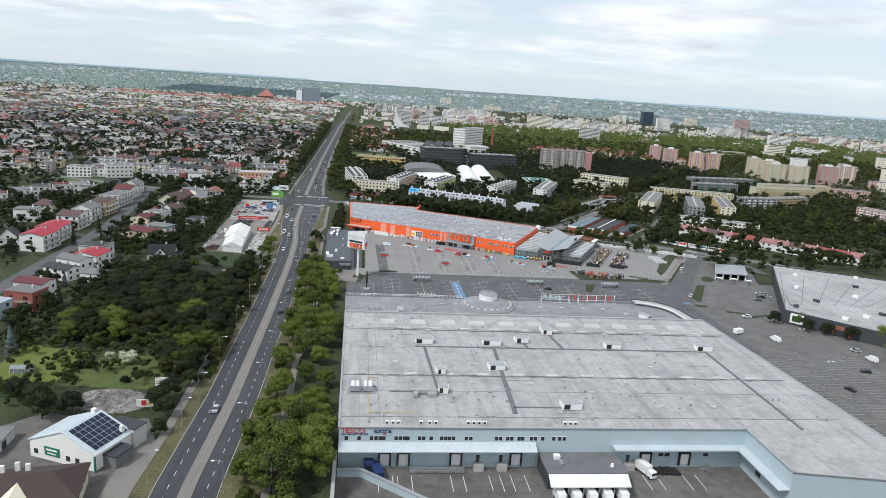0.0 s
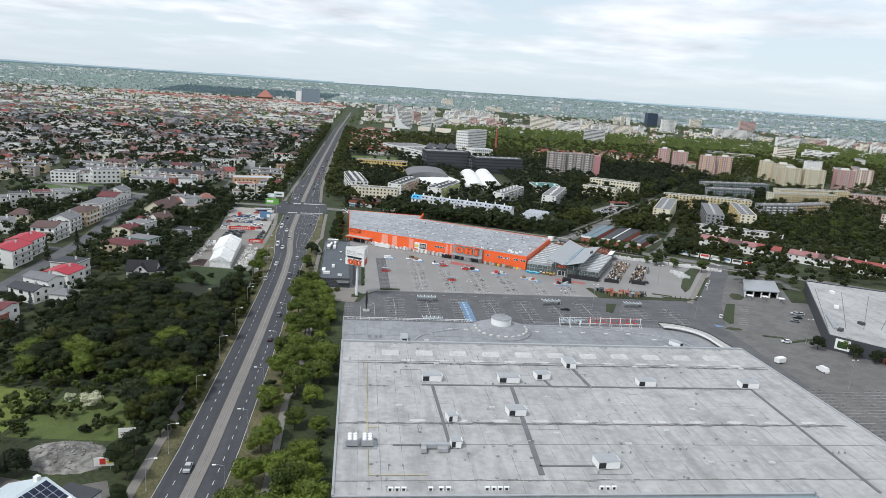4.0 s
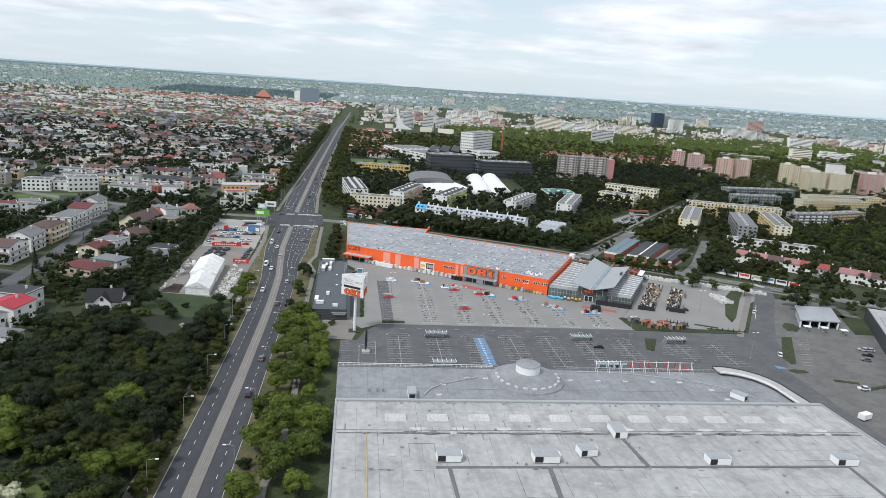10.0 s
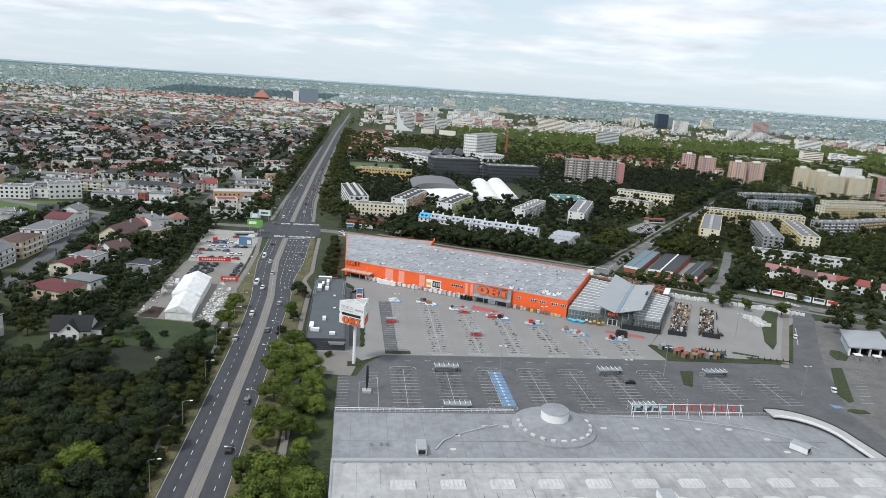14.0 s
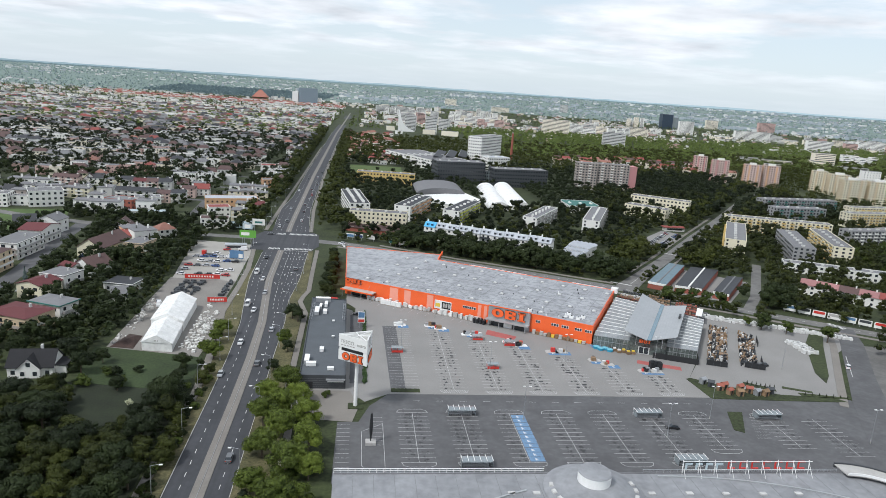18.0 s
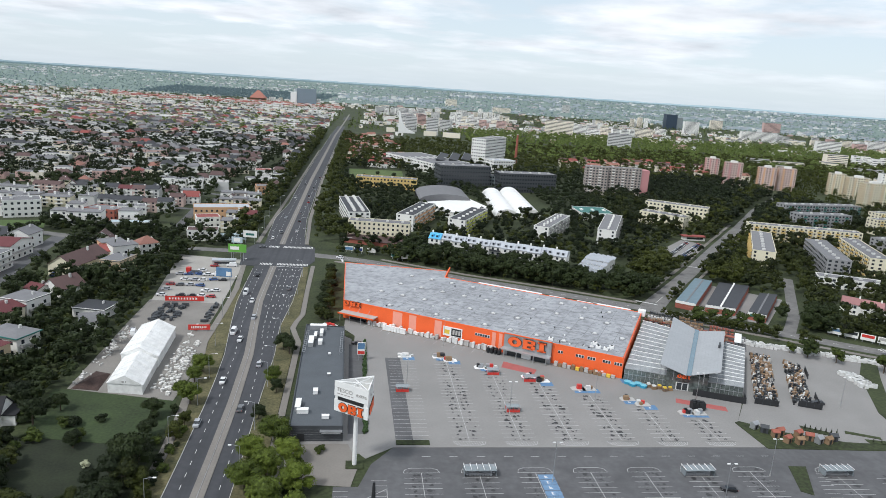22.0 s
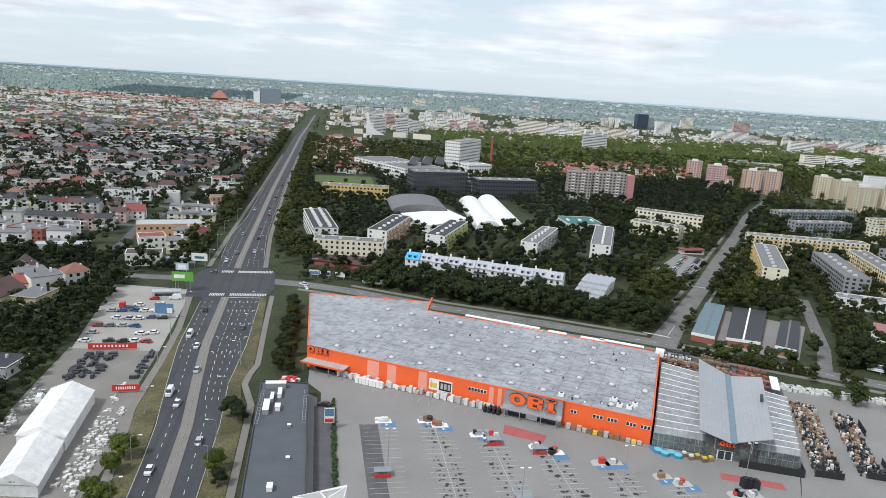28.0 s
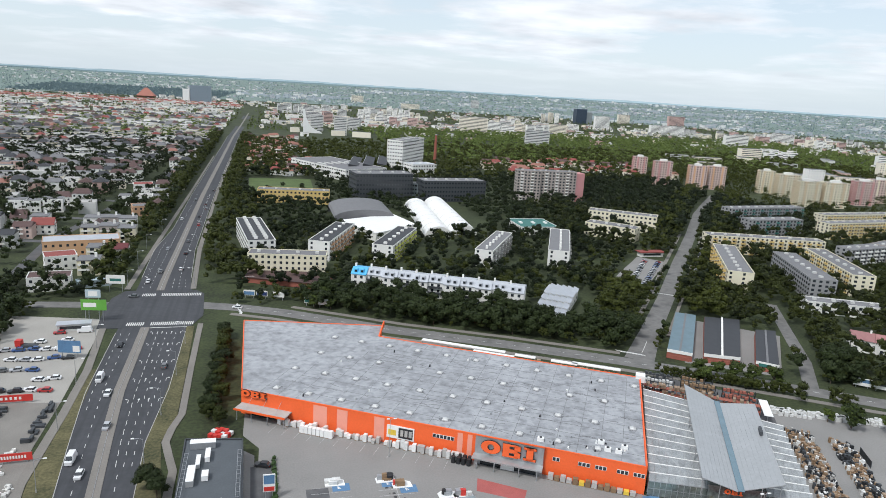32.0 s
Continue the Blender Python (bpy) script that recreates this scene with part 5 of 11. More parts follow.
def drip(x, y, z, s=1.0):
    """One dark oil drip where engines stand."""
    r, q = rs_.uniform(0.25, 0.6) * s, rs_.uniform(0.5, 1.2)
    oil.add([(x + r * q * math.cos(0.9 * i) * rs_.uniform(0.7, 1.2), y + r * math.sin(0.9 * i) * rs_.uniform(0.7, 1.2), z + rs_.uniform(0.003, 0.009)) for i in range(7)], [tuple(range(7))])


def bay_row(x, y0, y1, z, half=5.0, pitch=2.5, ends=True, keep=1.0):
    """A double row of bays: spine, bay lines and hatched or rounded ends."""
    pm.box(x - 0.07, y0, z, x + 0.07, y1, z + 0.01)
    n = int((y1 - y0) / pitch)
    for i in range(n + 1):
        y = y0 + i * pitch
        pm.box(x - half, y - 0.06, z, x - 0.07, y + 0.06, z + 0.01)
        pm.box(x + 0.07, y - 0.06, z, x + half, y + 0.06, z + 0.01)
        for sx in (-1, 1):
            for q in range(rs_.randint(1, 4)):
                drip(x + sx * rs_.uniform(0.9, 3.2), y + 1.25 + rs_.uniform(-0.5, 0.5), z + 0.004, rs_.choice([0.7, 1.0, 1.3]))


def end_cap(x, y, s, z, half=5.0, hatch=True):
    pts = [(x - half + 0.0, y), (x - half + 0.5, y + s * 1.6), (x - half + 2, y + s * 2.4), (x + half - 2, y + s * 2.4), (x + half - 0.5, y + s * 1.6), (x + half, y)]
    for a, b in zip(pts, pts[1:]):
        pm.box(0, -0.07, z, math.dist(a, b), 0.07, z + 0.01, wall_frame(a, b))
    if hatch:
        pm.box(x - half, y - 0.07, z, x + half, y + 0.07, z + 0.01)
        for i in range(11):
            a = (x - half + 0.6 + i * 0.8, y + s * 0.1)
            pm.box(0, -0.09, z, 2.3, 0.09, z + 0.01, wall_frame(a, (a[0] + 0.5, a[1] + s * 2)))


TOP = {35.2: 436, 51.2: 427, 67.2: 417, 83.2: 408, 99.2: 399, 115.2: 390}
for x, y1 in TOP.items():
    bay_row(x, 375.6, y1, -0.004)
    end_cap(x, 375.6, -1, -0.004)
for i in range(26):
    pm.box(18.2, 376.5 + i * 2.5, -0.003, 23.2, 376.6 + i * 2.5, 0.007)
    pm.box(13, 376.5 + i * 2.5, -0.003, 18, 376.6 + i * 2.5, 0.007)
for x in (19.2, 35.2, 51.2, 67.2, 83.2, 99.2, 115.2):
    y0 = 328.5 if x < 110 else 336
    bay_row(x, y0, 358.5, -0.016)
    end_cap(x, 358.5, 1, -0.016, hatch=False)
    end_cap(x, y0, -1, -0.016, hatch=False)
for i in range(13):
    for x0, x1 in ((-4.4, -0.6), (5.5, 9.5)):
        if x0 < 0 or 4 < i:
            pm.box(x0, 326 + i * 2.4, -0.016, x1, 326.1 + i * 2.4, -0.006)
for a, b in (((3, 327), (3, 346)), ((3, 346), (9.5, 351)), ((9.5, 351), (9.5, 324)), ((9.5, 324), (5, 322.5)), ((5, 322.5), (3, 327))):
    pm.box(0, -0.07, -0.015, math.dist(a, b), 0.07, -0.005, wall_frame(a, b))
bay_row(141.0, 336.5, 358.0, -0.016)
end_cap(141.0, 358.0, 1, -0.016, hatch=False)
bay_row(157.5, 332.0, 356.0, -0.016)
for i in range(8):
    pm.box(129.5 + i * 0.8, 343 + i * 2.0, -0.014, 134.5 + i * 0.5, 343.1 + i * 2.0, -0.004)
for i in range(11):
    pm.box(187 + i * 1.75, 334 + i * 3.0, -0.01, 192 + i * 1.75, 334.12 + i * 3.0, 0.0)
for k in range(6):  # side car park rows
    x = 172 + k * 12
    for i in range(26):
        y = 196 + i * 2.5
        if x < 204 + (y - 196) * 0.1 and y < 300 - (x - 172) * 0.9:
            pm.box(x, y, -0.01, x + 4.6, y + 0.1, 0.0)
            pm.box(x + 4.7, y, -0.01, x + 9.3, y + 0.1, 0.0)
            drip(x + rs_.uniform(2.5, 4), y + 1.2, -0.006)
            drip(x + rs_.uniform(5.5, 7), y + 1.2, -0.006)
for i in range(14):
    u = 14 + i * 4.2
    pm.box(u, -8.2, -0.004, u + 0.1, -3.6, 0.006, of @ pose(0, 0, 0))
for k in range(14):
    pm.box(20 + k * 8, 366.9, -0.012, 22.5 + k * 8, 367.05, -0.002)
tagged(part("oil_stain", oil, mat("oil_drip", (0.035, 0.035, 0.036), 0.7, 0.4, 0.3, 2.0)), "dark oil drips in the parking bays", "stains", kind="stuff")
setting("parking_marking", pm, mat("faded_marking", (0.43, 0.43, 0.42), 0.85, 0.3, 0.4, 2.0), "white parking bay lines")
for x, y in ((18.6, 437), (35.2 - 3.6, 437), (36, 433.6), (47.4, 427.5), (63.5, 419), (67.6, 415.0), (78.6, 409.5), (83.4, 409.5), (94, 401), (99.6, 397), (111, 391.6), (115.4, 391.6), (99.5, 418.5)):
    pb.box(x, y, -0.002, x + 4.6, y + 3.4, 0.012)
pf_ = MB()
for i in range(11):
    pf_.box(51.5, 329.0 + i * 2.6, -0.008, 56.0, 331.4 + i * 2.6, 0.006)
pf_.box(173.4, 330, -0.01, 177, 338, 0.004)
setting("faded_blue_bay", pf_, mat("faded_blue_marking", (0.14, 0.235, 0.36), 0.85, 0.3, 0.4, 2.0), "faded blue-painted bays")
setting("blue_bay", pb, M_BLUEPAINT, "blue-painted disabled and family bays")
sg = MB()
for x, y in ((20, 438), (33, 438), (37.5, 434.6), (49, 428.5), (65, 420), (80.2, 410.5), (95.5, 402), (101.4, 398), (112.5, 392.6), (101, 419.5)) + tuple((53.2, 329.6 + i * 2.6) for i in range(11)):
    sg.box(x, y, 0.012, x + 0.3, y + 1.2, 0.02).box(x + 0.3, y + 0.1, 0.012, x + 0.9, y + 0.35, 0.02).box(x + 0.3, y + 0.6, 0.012, x + 0.7, y + 0.85, 0.02)
setting("bay_symbol", sg, M_LINE)
pr.prism([(56, 431.5), (67, 425), (69.5, 429.5), (58, 437.2)], -0.004, 0.012)
pr.prism([(113, 402.6), (129, 396), (130, 399.5), (114.5, 406)], -0.004, 0.012)
setting("entrance_carpet", pr, M_REDPAINT, "faded red painted entrance strip")
isl = MB()
isl.box(13, 373.4, -0.02, 23, 376.1, 0.18)
isl.prism([(129, 371.2), (160, 370), (181, 369.4), (178, 373), (158, 375), (139, 382), (129, 389), (127, 388), (128.6, 372)], -0.02, 0.16)
isl.prism([(124.5, 348.2), (127.3, 346.3), (134.4, 360.8), (129, 361.1)], -0.02, 0.12)
isl.prism([(148, 383), (158, 378), (158.6, 380), (149, 386)], -0.02, 0.2)
isl.prism([(162, 381), (172, 376.8), (172.5, 378.2), (163, 382.5)], -0.02, 0.15)
isl.prism([(166, 374), (184, 371.5), (184, 373), (166, 377)], -0.02, 0.16)
isl.prism([(184, 386), (190, 393), (210, 425), (221, 441), (216, 444), (203, 428), (186, 396)], -0.02, 0.14)
isl.prism([(182.5, 334.7), (185, 335.5), (203, 366.8), (198, 366.8), (182.5, 341.8)], -0.02, 0.14)
isl.prism([(176.5, 328), (179, 325.5), (184.5, 326), (184, 328.3), (179, 329.6)], -0.02, 0.14)
isl.prism([(207, 376), (211, 375), (216, 380), (216, 386), (212, 387), (208, 382)], -0.02, 0.14)
isl.prism([(249, 398), (253, 397), (258, 412), (253, 414)], -0.02, 0.14)
isl.prism([(190, 318), (199, 315.5), (199.6, 317.4), (190.6, 320)], -0.02, 0.14)
isl.prism([(196, 309), (226, 318), (225.6, 320), (196, 311)], -0.02, 0.14)
isl.prism([(240, 373), (252, 372), (262, 396), (252, 402)], -0.02, 0.14)
isl.prism([(-1.5, 360.5), (3.4, 360.5), (3.4, 364.6), (-1.5, 364.6)], -0.02, 0.2)
setting("planted_island", isl, M_GRASS, "grassed parking islands with kerbs")


# ---- trolley shelters ----
def shelter(at, group="trolley shelters"):
    s = thing("trolley_shelter", "glazed trolley shelter with a white frame", "shelter", group, at)
    part("roof", MB().add([(-4.4, -1.6, 2.1), (4.4, -1.6, 2.1), (4.4, 0.2, 2.5), (-4.4, 0.2, 2.5), (4.4, 1.6, 2.2), (-4.4, 1.6, 2.2)], [(0, 1, 2, 3), (3, 2, 4, 5)]).add(
        [(-4.4, -1.6, 2.05), (4.4, -1.6, 2.05), (4.4, 0.2, 2.45), (-4.4, 0.2, 2.45), (4.4, 1.6, 2.15), (-4.4, 1.6, 2.15)], [(3, 2, 1, 0), (5, 4, 2, 3)]), M_GREENHOUSE, s)
    for i in range(6):
        x = -4.4 + i * 1.76
        part("roof_bar", MB().box(x - 0.06, -1.65, 2.5, x + 0.06, 1.65, 2.58), M_WHITE, s)
        part("post", MB().box(x - 0.04, 1.5, 0, x + 0.04, 1.58, 2.4), M_WHITE, s)
    part("side_panel", MB().box(-4.44, -1.5, 0.3, -4.38, 1.5, 2.0), M_GREENHOUSE, s)
    part("side_panel", MB().box(4.38, -1.5, 0.3, 4.44, 1.5, 2.0), M_GREENHOUSE, s)
    for i in range(10):
        for y in (-0.95, -0.2):
            part("trolley", MB().box(-3.9 + i * 0.74, y, 0.45, -3.3 + i * 0.74, y + 0.58, 0.95).box(-3.9 + i * 0.74, y + 0.05, 0.1, -3.35 + i * 0.74, y + 0.53, 0.18).box(-3.95 + i * 0.74, y, 1.0, -3.9 + i * 0.74, y + 0.58, 1.06), M_STEEL, s)
    return s


sh = shelter(pose(35.2, 357.6, 0))
for x, y, a in ((35.2, 326.6, 0), (98.3, 357.0, 0), (99.4, 327.6, 0), (141.0, 356.6, 0)):
    copy_thing(sh, pose(x, y, 0, 0, 0, a))


# red trolley pens in the upper lot and goods islands
def trolley_pen(at):
    s = thing("trolley_pen", "red-framed trolley pen full of steel trolleys", "trolley pen", "trolley pens", at)
    part("rail", MB().box(-2.2, -1.2, 0.9, 2.2, -1.12, 1.05).box(-2.2, 1.12, 0.9, 2.2, 1.2, 1.05).box(-2.2, -1.2, 0.4, 2.2, -1.14, 0.5), M_RED, s)
    for x in (-2.2, 0, 2.1):
        part("post", MB().box(x, -1.2, 0, x + 0.1, -1.1, 1.9).box(x, 1.1, 0, x + 0.1, 1.2, 1.9), M_RED, s)
    part("panel", MB().box(-2.2, -1.22, 0.1, 2.2, -1.2, 0.8), M_RED, s)
    part("roof", MB().box(-2.3, -1.3, 1.9, 2.3, 1.3, 1.98), M_GREENHOUSE, s)
    for i in range(5):
        for y in (-0.75, 0.1):
            part("trolley", MB().box(-1.9 + i * 0.74, y, 0.45, -1.3 + i * 0.74, y + 0.58, 0.95).box(-1.9 + i * 0.74, y + 0.05, 0.1, -1.35 + i * 0.74, y + 0.53, 0.18).box(-1.95 + i * 0.74, y, 1.0, -1.9 + i * 0.74, y + 0.58, 1.06), M_STEEL, s)
    return s


tp = trolley_pen(pose(52.6, 395.5, 0))
for x, y in ((16.8, 410), (51.5, 425.3), (64.0, 419.6)):
    copy_thing(tp, pose(x, y, 0))
rq = random.Random(12)
for x, y in ((19.5, 441), (33.0, 440.6), (37.0, 437.5), (48.0, 431), (52, 430), (64.5, 423), (69.0, 419.5), (80.5, 413), (84.5, 413), (96.0, 405), (100.0, 401), (113, 395), (117.5, 394.5)):
    s = thing("display_island", "kerbed island with displayed garden goods", "display", "display islands", pose(x, y, 0))
    part("base", MB().prism([(-2.6, -1.6), (2.6, -1.6), (2.4, 1.0), (0.6, 1.8), (-1.6, 1.7), (-2.7, 0.8)], 0, 0.16), M_WHITE if x < 75 else M_KERB, s)
    for k in range(rq.randint(3, 5)):
        w, h = rq.uniform(0.5, 1.1), rq.uniform(0.7, 1.9)
        px, py = rq.uniform(-1.7, 1.5), rq.uniform(-0.9, 0.9)
        m = rq.choice([M_BLACK, M_RED, M_BAGS, M_TIMBER, M_STEEL]) if x > 30 else M_BAGS
        if m is M_BLACK:
            g_ = MB()
            for q in range(3):
                g_.cyl(px, py, 0.18 + q * 0.45, 0.58 + q * 0.45, w, w, 12)
            part("load", g_, m, s)
        else:
            part("load", MB().box(px - w, py - w * 0.7, 0.16, px + w, py + w * 0.7, h), m, s)
for i in range(9):
    p = gf @ Vector((1.5 + i * 1.9, -3.6 - 1.2 * (i % 2), 0))
    s = thing("garden_goods", "stack of blue and dark garden goods at the glass wall", "goods", "goods before the glasshouse", Matrix.Translation(p))
    if i < 4:
        part("pool", MB().cyl(0, 0, 0, 0.9, 1.3, 1.4, 16), M_BLUE, s)
        part("pool_lining", MB().cyl(0, 0, 0.9, 0.93, 1.2, 1.2, 16), mat("pool_lining", (0.2, 0.5, 0.6), 0.4, 0.1), s)
    else:
        part("crate", MB().box(-0.8, -0.6, 0, 0.8, 0.6, 1.1), rq.choice([M_POTTERY, M_TIMBER, M_DKGREY]), s)
        part("load", MB().box(-0.6, -0.5, 1.1, 0.5, 0.5, 1.6), rq.choice([M_YELLOW, M_BAGS, M_RED]), s)
for i in range(3):
    s = thing("covered_stack", "goods under a black tarpaulin in the car park", "goods", "", pose(117.5 + i * 1.2, 398.5 - i * 0.5, 0))
    part("cover", MB().box(-1, -1, 0, 1, 1, 2.6).box(-0.7, -0.7, 2.6, 0.7, 0.7, 3.0), M_BLACK, s)
# small sheds on the planted island
for x, y, m in ((137.5, 375, M_BRICK), (141, 374, M_TIMBER), (133.5, 381.5, M_DKGREY), (143.5, 378.5, M_BRICK), (148, 374.5, M_STEEL), (151, 374.2, M_TIMBER), (154, 376, M_DKGREY), (138, 380, M_BRICK), (135.5, 378.5, M_BRICK), (146, 376.5, M_BRICK), (131.5, 384, M_STEEL)):
    s = thing("garden_shed", "small display garden shed on the grass island", "shed", "display sheds", pose(x, y, 0.16, 0, 0, rq.uniform(-30, 30)))
    part("wall", MB().box(-1.1, -0.9, 0, 1.1, 0.9, 1.9), M_TIMBER if m in (M_RED, M_BRICK) else m, s)
    part("roof", MB().add([(-1.3, -1.1, 1.85), (1.3, -1.1, 1.85), (1.3, 1.1, 1.85), (-1.3, 1.1, 1.85), (-1.3, 0, 2.7), (1.3, 0, 2.7)], [(0, 1, 5, 4), (2, 3, 4, 5), (0, 4, 3), (1, 2, 5), (3, 2, 1, 0)]), m, s)
    part("door", MB().box(-0.4, -0.95, 0, 0.4, -0.9, 1.6), M_BLACK, s)


# ---- lamps ----
def street_lamp(at, h=9.0, arm=2.2, twin=False):
    s = thing("street_lamp", "tall grey steel street lamp with a curved arm", "street lamp", "street lamps", at)
    part("pole", MB().cyl(0, 0, 0, h, 0.11, 0.06, 8), M_STEEL, s)
    part("base", MB().cyl(0, 0, 0, 0.9, 0.17, 0.15, 8), M_CONCRETE, s)
    for sg_ in ((1, -1) if twin else (1,)):
        part("arm", MB().rod((0, 0, h - 0.1), (sg_ * arm * 0.6, 0, h + 0.25), 0.05).rod((sg_ * arm * 0.6, 0, h + 0.25), (sg_ * arm, 0, h + 0.3), 0.05), M_STEEL, s)
        part("lantern", MB().box(sg_ * arm - 0.1, -0.2, h + 0.2, sg_ * arm + 0.75, 0.2, h + 0.38), M_WHITE, s)
    return s


lamp_e = street_lamp(pose(-28.9, 357, 0, 0, 0, 180))
for y in (160, 192, 222, 252, 286, 320, 382, 412, 426, 455, 486, 516, 546, 625, 660, 700, 740, 790):
    copy_thing(lamp_e, pose(right_edge(y) + 1.3, y, 0, 0, 0, 180))
lamp_w = street_lamp(pose(-51.0, 373, 0))
for y in (165, 195, 213, 245, 280, 312, 342, 398, 418, 448, 480, 512, 545, 622, 660, 700, 745):
    copy_thing(lamp_w, pose(left_edge(y) - 2.2 - (2 if y > 440 else 0), y, 0))
lot_lamp = street_lamp(pose(50.9, 392.5, 0), 11.5, 1.0, True)
for x, y in ((18.6, 414), (54.9, 354), (119.7, 401.6), (173.5, 399.3), (99.0, 343), (120, 356), (167, 340), (206, 310), (192, 262), (180, 226), (83, 402), (36, 452)):
    copy_thing(lot_lamp, pose(x, y, 0))


# ---- sign pylon, flag, restaurant ----
py_ = thing("sign_pylon", "tall white pylon with a three-sided illuminated shop sign", "sign pylon", at=pose(0.9, 362.7, 0))
part("pole", MB().cyl(0, 0, 0, 17.5, 0.62, 0.55, 16), M_WHITE, py_)
tri = [(-6.0, 1.5), (3.0, -4.6), (4.6, 5.0)]
part("sign_core", MB().prism([(p[0] * 0.96, p[1] * 0.96) for p in tri], 16.6, 20.4), M_WHITE, py_)
hub = (0.5, 0.6)
for p, q in zip(tri, tri[1:] + tri[:1]):
    mid = ((p[0] + q[0]) / 2, (p[1] + q[1]) / 2)
    for a_, b_ in ((p, hub), (mid, hub), (p, mid)):
        part("head_strut", MB().rod((a_[0] * 0.95, a_[1] * 0.95, 24.2), (b_[0] * 0.95, b_[1] * 0.95, 24.2), 0.14).rod((a_[0] * 0.95, a_[1] * 0.95, 21.0), (b_[0] * 0.95, b_[1] * 0.95, 24.1), 0.09), M_WHITE, py_)
for k, (a, b) in enumerate(((tri[0], tri[1]), (tri[1], tri[2]), (tri[2], tri[0]))):
    n = math.dist(a, b)
    f4 = wall_frame(a, b)
    pn = part("sign_face", MB().box(0, -0.05, 20.2, n, 0.1, 24.4, f4), M_WHITE, py_, "white upper sign face")
    part("sign_face", MB().box(0, -0.05, 15.8, n, 0.1, 19.2, f4), M_WHITE, py_, "white lower sign face")
    if k == 0:
        lettering("sign_letters", "TESCO", 1.7, 0.04, M_CONCRETE, pn, f4 @ pose(0.7, -0.12, 21.7, 90, 0, 0), "", 1.0)
        lettering("sign_letters", "extra", 1.6, 0.04, M_CONCRETE, pn, f4 @ pose(7.0, -0.12, 21.7, 90, 0, 0), "", 1.0)
        for i in range(5):
            part("sign_dash", MB().box(1.0 + i * 1.1, -0.1, 20.9, 1.8 + i * 1.1, -0.05, 21.2, f4), M_CONCRETE, pn)
        part("sign_strip", MB().box(1.2, -0.12, 19.2, n - 1.5, 0.1, 20.1, f4), M_BLACK, py_)
        logo(pn, f4 @ pose(1.6, -0.1, 16.2), n * 0.72, 2.5, 0.15)
    else:
        logo(pn, f4 @ pose(1.6, -0.1, 16.2), n * 0.72, 2.5, 0.15)
        part("sign_ring", MB().add([f4 @ Vector((n / 2 + r * math.cos(a_), -0.09, 22.3 + r * math.sin(a_))) for r in (1.2, 1.6) for a_ in [2 * math.pi * i / 18 for i in range(18)]], [(i, (i + 1) % 18, 18 + (i + 1) % 18, 18 + i) for i in range(18)]), M_CONCRETE, pn)
fm = thing("furled_umbrella_mast", "dark furled banner mast on a concrete block", "mast", at=pose(5.6, 339, 0))
part("block", MB().box(-1.5, -1.5, 0, 1.5, 1.2, 0.8), M_CONCRETE, fm)
part("mast", MB().cyl(0, 0, 0.8, 9.5, 0.15, 0.1, 8), M_BLACK, fm)
part("banner", MB().cyl(0, 0, 1.4, 5.0, 0.25, 0.55, 10).cyl(0, 0, 5.0, 9.6, 0.55, 0.3, 10), M_BLACK, fm)
tb = thing("totem_sign", "tall narrow advertising totem by the drive-through", "sign", at=pose(2.6, 436, 0))
part("panel", MB().box(-1.5, -0.15, 2.4, 1.5, 0.15, 7.2), M_WHITE, tb)
part("picture", MB().box(-1.3, -0.18, 4.6, 1.3, -0.15, 7.0), M_BLUEPAINT, tb)
part("picture", MB().box(-1.3, -0.18, 2.6, 1.3, -0.15, 3.8), M_RED, tb)
part("post", MB().box(-0.9, -0.1, 0, -0.75, 0.1, 2.4).box(0.75, -0.1, 0, 0.9, 0.1, 2.4), M_STEEL, tb)
rs = thing("restaurant", "low dark grey restaurant with a flat grey roof", "restaurant")
RP = [(-18.3, 375.5), (-2.6, 375.5), (-4.2, 459.5), (-19.8, 461.5)]
FOOT.append(RP)
part("wall", MB().prism(RP, 0, 4.4), M_DKGREY, rs, "dark grey slatted cladding")
part("roof", MB().prism([(-17.9, 376), (-3, 376), (-4.6, 459), (-19.4, 461)], 4.4, 4.5), M_DKROOF, rs, "blue-grey roofing felt")
for a, b in zip(RP, RP[1:] + RP[:1]):
    part("parapet", MB().box(0, 0, 4.4, math.dist(a, b), 0.35, 4.9, wall_frame(a, b)), M_DKGREY, rs)
rf = wall_frame(RP[0], RP[1])
part("window_band", MB().box(9.5, -0.1, 2.4, 15, 0.0, 3.4, rf), M_FRAME, rs)
part("door", MB().box(2.5, -0.08, 0, 4.6, 0.0, 2.4, rf), M_BLACK, rs)
part("awning", MB().box(9.0, -1.2, 3.4, 15.5, 0.0, 3.7, rf), M_STEEL, rs)
for k in range(5):
    part("slat", MB().box(0, -0.06, 0.6 + k * 0.75, 15.7, -0.01, 0.68 + k * 0.75, rf), M_BITUMEN, rs)
re_ = wall_frame(RP[1], RP[2])
for i in range(8):
    part("window", MB().box(6 + i * 9, -0.06, 0.8, 11 + i * 9, 0.0, 2.8, re_), M_GLASS, rs)
